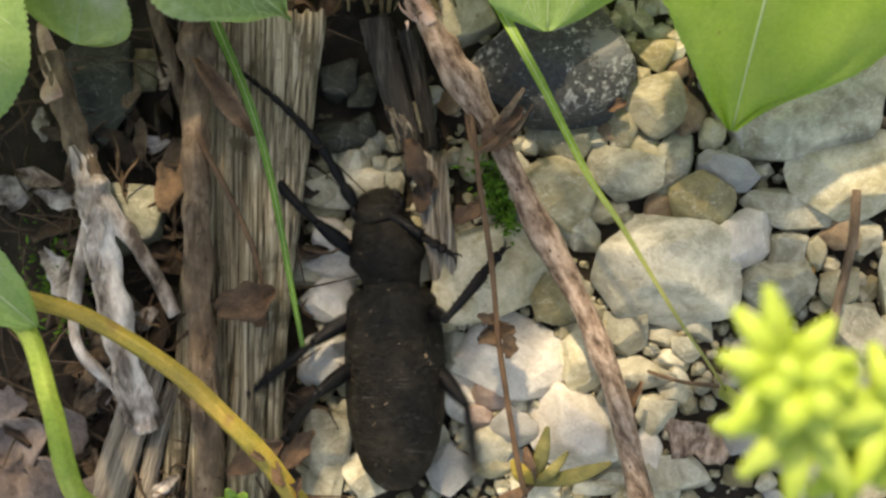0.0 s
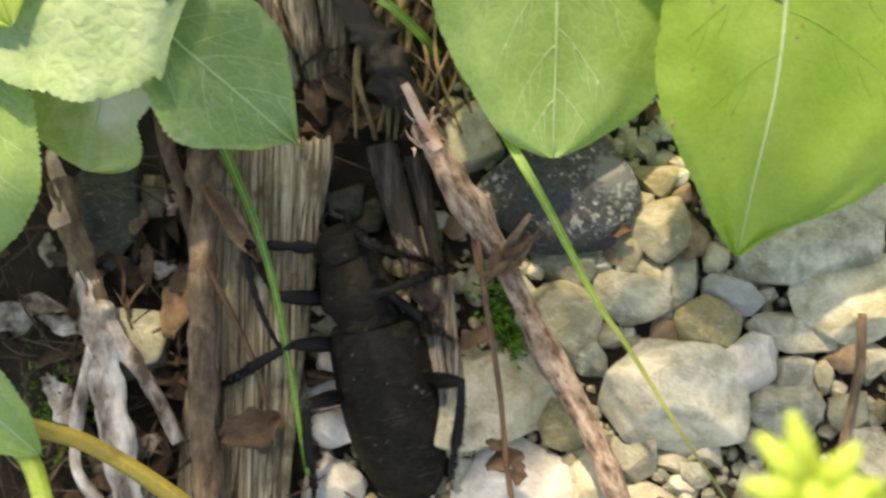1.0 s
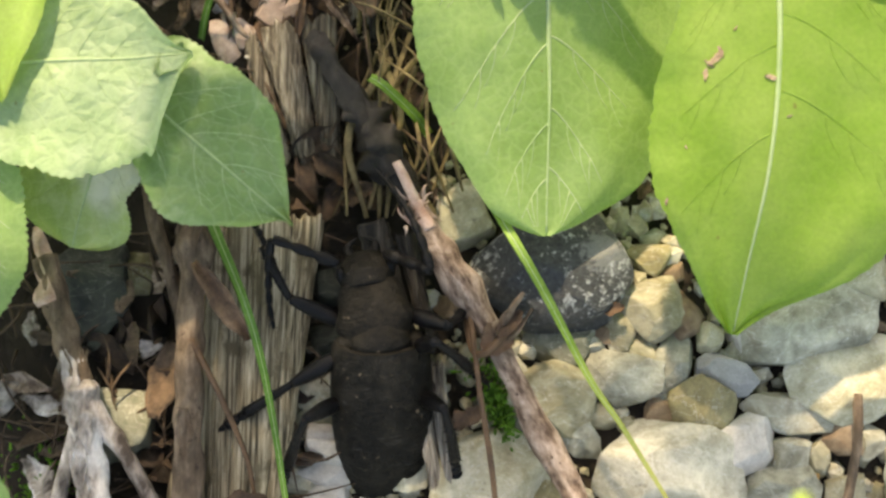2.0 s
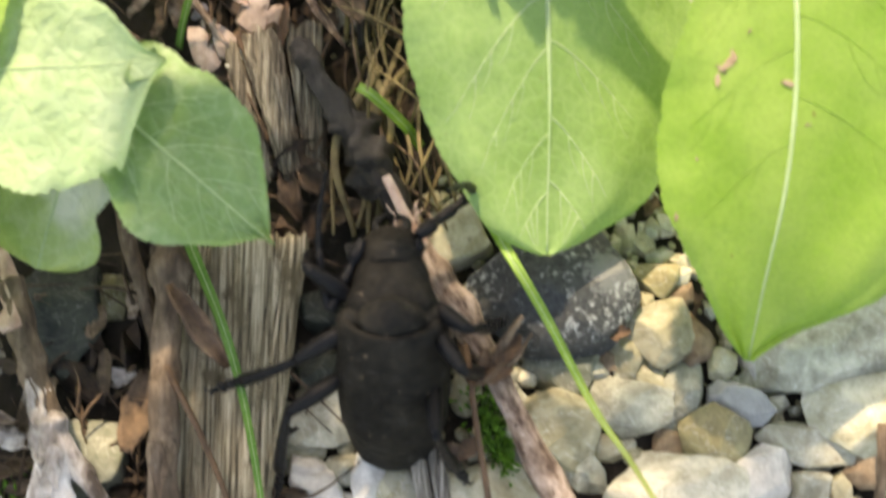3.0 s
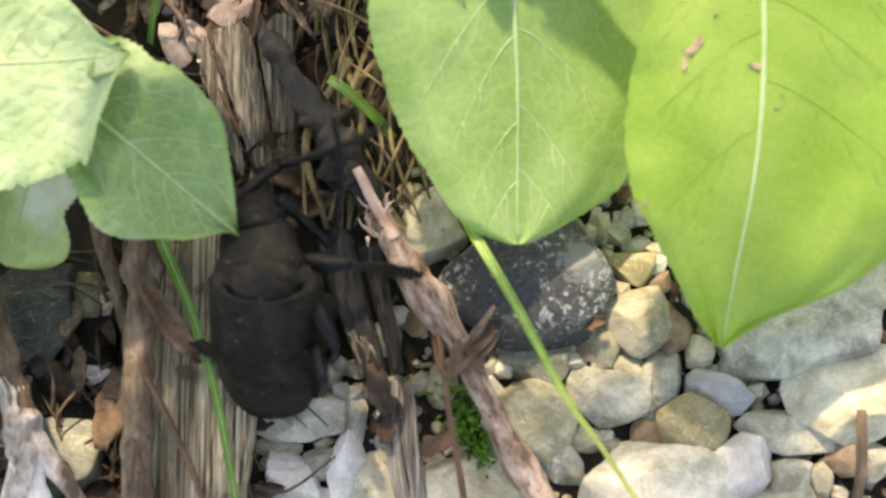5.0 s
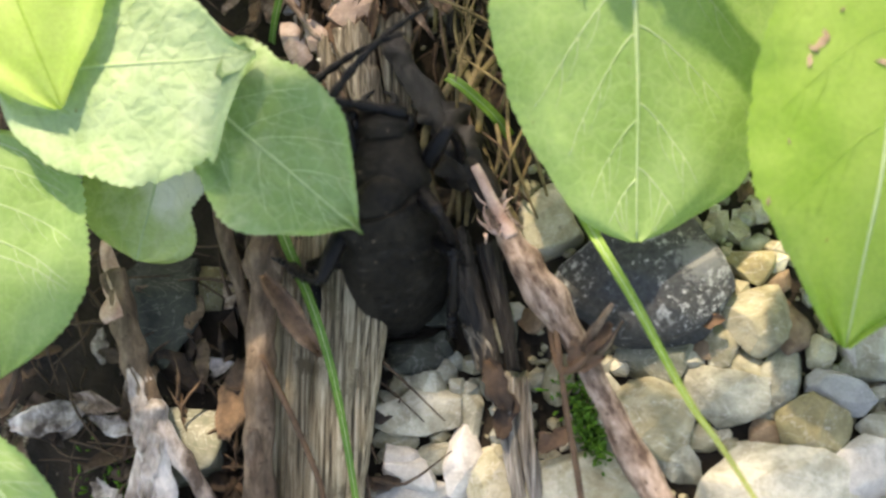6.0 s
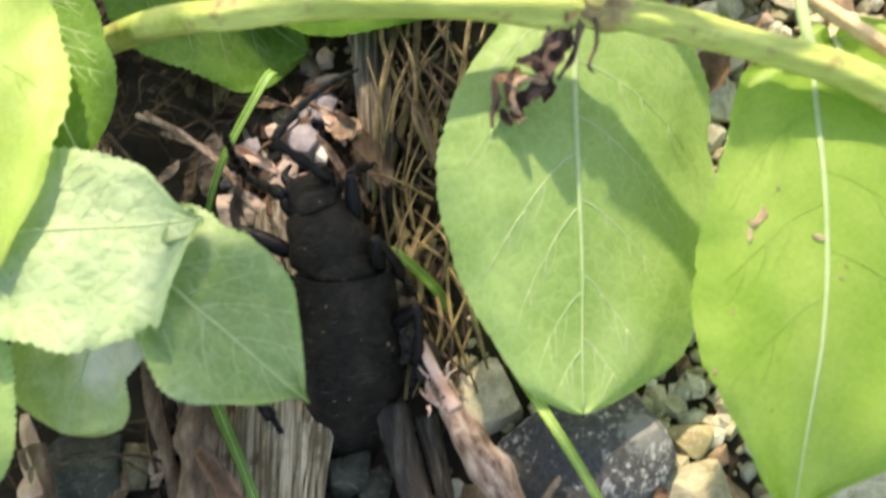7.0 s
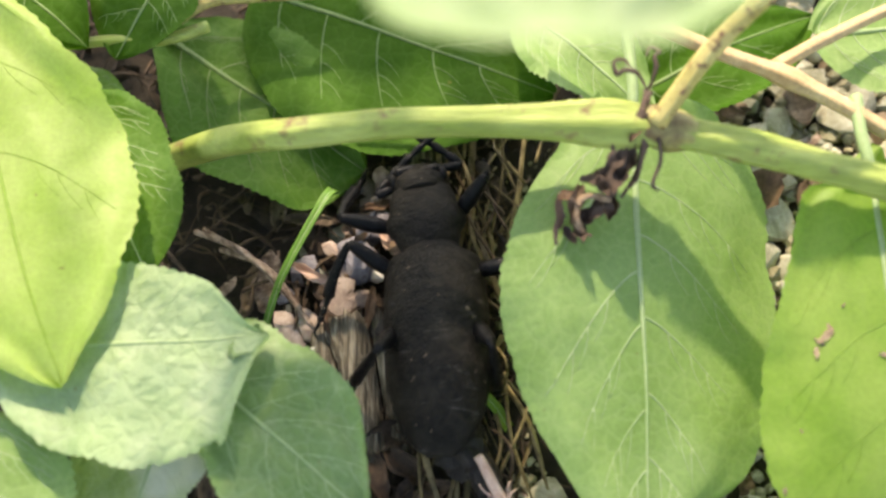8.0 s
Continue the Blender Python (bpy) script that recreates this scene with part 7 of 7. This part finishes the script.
def frame_on(x_axis, near_up, place):
    """A turn and place with its x axis given and its z axis as near up as can be."""
    x = x_axis.normalized()
    y = near_up.cross(x)
    if y.length < 1e-5:
        y = Vector((0, 1, 0))
    y.normalize()
    z = x.cross(y)
    return Matrix.Translation(place) @ Matrix((x, y, z)).transposed().to_4x4()


def scaled(m):
    """Millimetres to metres."""
    r = m.copy()
    r.translation = m.translation * MM
    return r


BEETLE, FORE = build_beetle()


def motions():
    # seconds, place of the waist in millimetres; pitch, heading and roll of the body; heading and pitch of the fore body
    body = [
        (0, -3.9, 6, 7, -11, 3, 4, 12, -10),
        (0.5, -5.7, 9.9, 7.4, 12, 2, 12, 11, 8),
        (1, -7.2, 15.5, 8.6, 13, 13, -1, 20, 3),
        (1.5, -5.9, 18.6, 11, 24, 4, 9, 17, -2),
        (3, -1.8, 25.4, 19.2, 47, -3, 4, 2, -9),
        (3.5, -0.9, 22.5, 25.3, 53, -13, 15, -3, -15),
        (4, -1.8, 26.7, 24.2, 51, -13, 15, -5, -13),
        (5.5, -12.8, 29.0, 19.2, 56, -2, 13, 20, -2),
        (6, -10.6, 36.7, 17.3, 56, 6, 25, 6, -0),
        (6.5, -8.7, 39.9, 16.1, 55, 2, 21, 17, 10),
        (7, -9.9, 47.5, 16.2, 40, 1, 14, 21, 11),
        (7.5, -10.5, 57, 13.4, 12, 0, -4, 13, 14),
        (8, -8.2, 65.8, 13.4, -2, 2, -4, 9, -5),
    ]
    # seconds, the far end and the joint of each leg and feeler in millimetres
    reaches = {
        "front_left": [(0, -21.5, 22.1, 5.0, -12.4, 12.0, 8.0), (0.5, -19.2, 26.2, 5.0, -13.6, 15.7, 8.0), (1, -22.9, 28.1, 5.0, -17.9, 20.8, 8.0), (1.5, -26.3, 32.0, 5.0, -17.3, 21.5, 8.0), (3, -10.7, 36.1, 8.0, -8.0, 31.4, 16.2), (3.5, -11.0, 34.9, 8.0, -6.5, 29.0, 22.3), (4, -13.0, 40.5, 8.0, -9.5, 34.2, 21.2), (5.5, -23.3, 37.3, 5.0, -19.5, 34.3, 12.0), (6, -18.4, 50.1, 8.0, -15.7, 44.1, 14.3), (6.5, -19.9, 52.2, 8.0, -16.1, 48.7, 13.1), (7, -23.4, 61.5, 8.0, -20.3, 55.0, 13.2), (7.5, -23.7, 64.8, 5.0, -20.3, 67.2, 10.4), (8, -16.4, 78.9, 5.0, -15.4, 69.7, 10.4)],
        "middle_left": [(0, -22.7, -7.9, 5.0, -12.7, 0.4, 8.0), (0.5, -22.7, 8.5, 5.0, -13.5, 9.8, 8.0), (1, -24.7, 9.3, 5.0, -14.1, 14.2, 8.0), (1.5, -25.2, 8.5, 5.0, -13.9, 16.4, 8.0), (3, -23.5, 20.0, 8.0, -11.7, 21.7, 16.2), (3.5, -22.2, 21.5, 8.0, -9.0, 23.2, 22.3), (4, -11.2, 34.3, 8.0, -12.2, 29.1, 21.2), (5.5, -21.1, 24.9, 5.0, -18.2, 26.6, 10.0), (6, -24.9, 33.9, 8.0, -17.3, 35.3, 14.3), (6.5, -22.9, 33.0, 8.0, -17.2, 35.0, 13.1), (7, -22.4, 54.2, 8.0, -18.9, 50.0, 13.2), (7.5, -21.3, 53.9, 5.0, -18.0, 55.9, 10.4), (8, -21.4, 59.6, 5.0, -15.9, 65.0, 10.4)],
        "hind_left": [(0, -17.7, -13.5, 4.0, -13.0, -7.7, 7.0), (0.5, -18.8, -10.7, 4.0, -13.6, -2.3, 7.0), (1, -13.9, -3.9, 4.0, -13.2, 4.9, 7.0), (1.5, -16.7, 2.9, 4.0, -13.7, 8.9, 9.0), (3, -15.1, 9.8, 4.0, -10.9, 16.9, 8.2), (3.5, -18.0, 19.3, 4.0, -13.6, 17.0, 14.3), (4, -18.0, 19.0, 4.0, -14.3, 20.8, 13.2), (5.5, -20.0, 22.2, 4.0, -16.5, 23.0, 8.0), (6, -17.9, 22.0, 4.0, -18.4, 31.5, 7.0), (6.5, -16.2, 23.5, 4.0, -16.7, 36.1, 7.0), (7, -17.1, 32.6, 4.0, -16.2, 38.7, 7.0), (7.5, -16.7, 42.6, 4.0, -15.1, 46.7, 11.4), (8, -18.2, 51.6, 4.0, -14.9, 53.0, 11.4)],
        "front_right": [(0, 2.9, 10.2, 5.0, 1.7, 13.8, 8.0), (0.5, 1.3, 13.8, 5.0, 0.6, 19.3, 8.0), (1, 2.0, 23.2, 5.0, -0.7, 21.8, 8.0), (1.5, -0.3, 33.1, 5.0, -0.4, 27.3, 8.0), (3, 9.1, 28.2, 8.0, 5.1, 27.5, 16.2), (3.5, 8.6, 27.1, 8.0, 5.8, 23.8, 22.3), (4, 12.0, 35.5, 8.0, 7.3, 31.7, 21.2), (5.5, -4.4, 31.7, 8.0, -5.6, 31.0, 20.0), (6, -4.6, 43.6, 6.0, -4.8, 44.9, 12.0), (6.5, -3.0, 44.7, 6.0, -3.6, 46.0, 11.0), (7, -8.6, 63.9, 8.0, -9.3, 59.5, 13.2), (7.5, -5.0, 74.2, 5.0, -6.5, 68.8, 10.4), (8, -2.6, 80.2, 5.0, -3.6, 73.7, 10.4)],
        "middle_right": [(0, 8.9, 10.9, 5.0, 6.2, 7.0, 8.0), (0.5, 9.3, 11.0, 5.0, 4.3, 7.5, 8.0), (1, 2.0, 14.8, 5.0, 1.2, 18.5, 8.0), (1.5, 5.4, 16.1, 5.0, 2.2, 18.5, 8.0), (3, 7.2, 23.0, 8.0, 4.8, 23.7, 16.2), (3.5, 7.5, 19.0, 8.0, 5.1, 19.6, 22.3), (4, 6.8, 23.1, 8.0, 6.0, 25.1, 21.2), (5.5, -10.6, 24.7, 5.0, -9.6, 26.5, 10.0), (6, -4.6, 33.1, 8.0, -5.0, 35.1, 14.3), (6.5, -2.9, 39.9, 8.0, -3.1, 36.5, 13.1), (7, -3.6, 48.7, 8.0, -4.2, 50.3, 13.2), (7.5, -3.1, 62.2, 5.0, -4.4, 57.4, 10.4), (8, -0.4, 70.5, 5.0, -1.8, 64.6, 10.4)],
        "hind_right": [(0, 6.1, -18.3, 4.0, 4.6, -8.8, 7.0), (0.5, 2.3, -1.9, 4.0, 3.5, 3.3, 7.0), (1, 2.1, -1.4, 4.0, 3.0, 4.9, 7.0), (1.5, 3.5, 3.9, 4.0, 3.7, 9.9, 9.0), (3, 5.2, 11.5, 4.0, 3.7, 15.5, 8.2), (3.5, 3.8, 12.6, 4.0, 3.1, 15.5, 14.3), (4, 6.3, 20.2, 4.0, 5.1, 21.6, 13.2), (5.5, -10.6, 21.1, 4.0, -10.0, 23.0, 8.0), (6, -6.3, 25.7, 4.0, -6.2, 29.0, 7.0), (6.5, -4.1, 30.3, 4.0, -4.5, 32.9, 7.0), (7, -3.8, 38.5, 4.0, -4.4, 41.5, 7.0), (7.5, -3.6, 43.5, 4.0, -4.0, 46.5, 11.4), (8, -0.8, 50.4, 4.0, -1.7, 53.2, 11.4)],
        "antenna_left": [(0, -21.6, 33.1, 7, -11.4, 24.8, 9), (0.5, -24.0, 37.1, 10.7, -15.2, 27.7, 9.7), (1, -19.3, 11.8, 9.3, -16.8, 21.4, 8.3), (1.5, -25.4, 22.3, 10.6, -17.4, 27.4, 9.6), (3, -11.6, 41.8, 17.2, -9.5, 33.4, 16.2), (3.5, -10.9, 39.9, 21.7, -8.5, 32.4, 20.7), (4, -10, 42.7, 27.1, -7.3, 39.6, 20.1), (5.5, -11.7, 58.2, 16.0, -13.7, 48.3, 15.0), (6, -11.2, 58.1, 17.3, -14.3, 52.5, 16.3), (6.5, -20.1, 56.0, 18.5, -12.8, 56.0, 17.5), (7, -23.4, 62.9, 25.8, -20.9, 60.5, 17.8), (7.5, -18.9, 75.2, 20.0, -17.1, 71.0, 19.0), (8, -15.6, 85.6, 12.1, -12.9, 80.1, 11.1)],
        "antenna_right": [(0, 2.9, 25.6, 2, -0.7, 21, 2.3), (0.5, 3.6, 26.7, 2, 0, 23.6, 9.7), (1, 2.2, 22.4, 5, -3, 24.3, 8.3), (1.5, -0.1, 33.1, 5, -1.7, 28.1, 9.6), (3, 6.3, 40.7, 26.2, 2.5, 37.9, 16.2), (3.5, 9.8, 33, 30.7, 5, 31.8, 20.7), (4, 6.4, 39.9, 30.1, 1.9, 37.6, 20.1), (5.5, -4.8, 46.0, 16.0, -7.8, 39.3, 15.0), (6, -9.8, 60.4, 17.3, -10.7, 53.0, 16.3), (6.5, -12.3, 68.6, 18.5, -11.4, 58.1, 17.5), (7, -11.0, 72.7, 18.8, -11.9, 64.4, 17.8), (7.5, -10.0, 76.3, 20.0, -11.2, 71.5, 19.0), (8, -6.4, 84.6, 12.1, -8.4, 80.0, 11.1)],
    }

    def turned(pitch, head, roll):
        return (Matrix.Rotation(radians(head), 3, "Z") @ Matrix.Rotation(radians(pitch), 3, "X") @ Matrix.Rotation(radians(roll), 3, "Y")).to_4x4()

    bodies, fores = {}, {}
    for t, x, y, z, pitch, head, roll, fore_head, fore_pitch in body:
        bodies[t] = Matrix.Translation((x, y, z)) @ turned(pitch, head, roll)
        fores[t] = turned(pitch, head, roll).inverted() @ turned(fore_pitch, fore_head, 0.5 * roll)
    walk(BEETLE, [(t, scaled(m)) for t, m in bodies.items()])
    walk(FORE, [(t, scaled(m)) for t, m in fores.items()])
    for name, (upper, lower, root, l1, l2, on_fore) in JOINTED.items():
        rows_a, rows_b = [], []
        for t, x, y, z, kx, ky, kz in reaches[name]:
            back = bodies[t].inverted()
            h = fores[t] @ root if on_fore else root
            end, bend = back @ Vector((x, y, z)), back @ Vector((kx, ky, kz))
            d = end - h
            dist = min(max(d.length, abs(l1 - l2) + 1.0), (l1 + l2) * 0.985)
            d.normalize()
            along = (l1 * l1 + dist * dist - l2 * l2) / (2 * dist)
            rise = math.sqrt(max(l1 * l1 - along * along, 0.0))
            up = (bend - h) - d * (bend - h).dot(d)
            if up.length < 0.3:
                up = Vector((math.copysign(1.0, root.x), 0, 0.5))
                up -= d * up.dot(d)
            up.normalize()
            knee = h + d * along + up * rise
            m1 = frame_on(knee - h, up, h)
            m2 = frame_on(h + d * dist - knee, up, knee)
            rows_a.append((t, scaled(m1)))
            rows_b.append((t, scaled(m1.inverted() @ m2)))
        walk(upper, rows_a)
        walk(lower, rows_b)


motions()
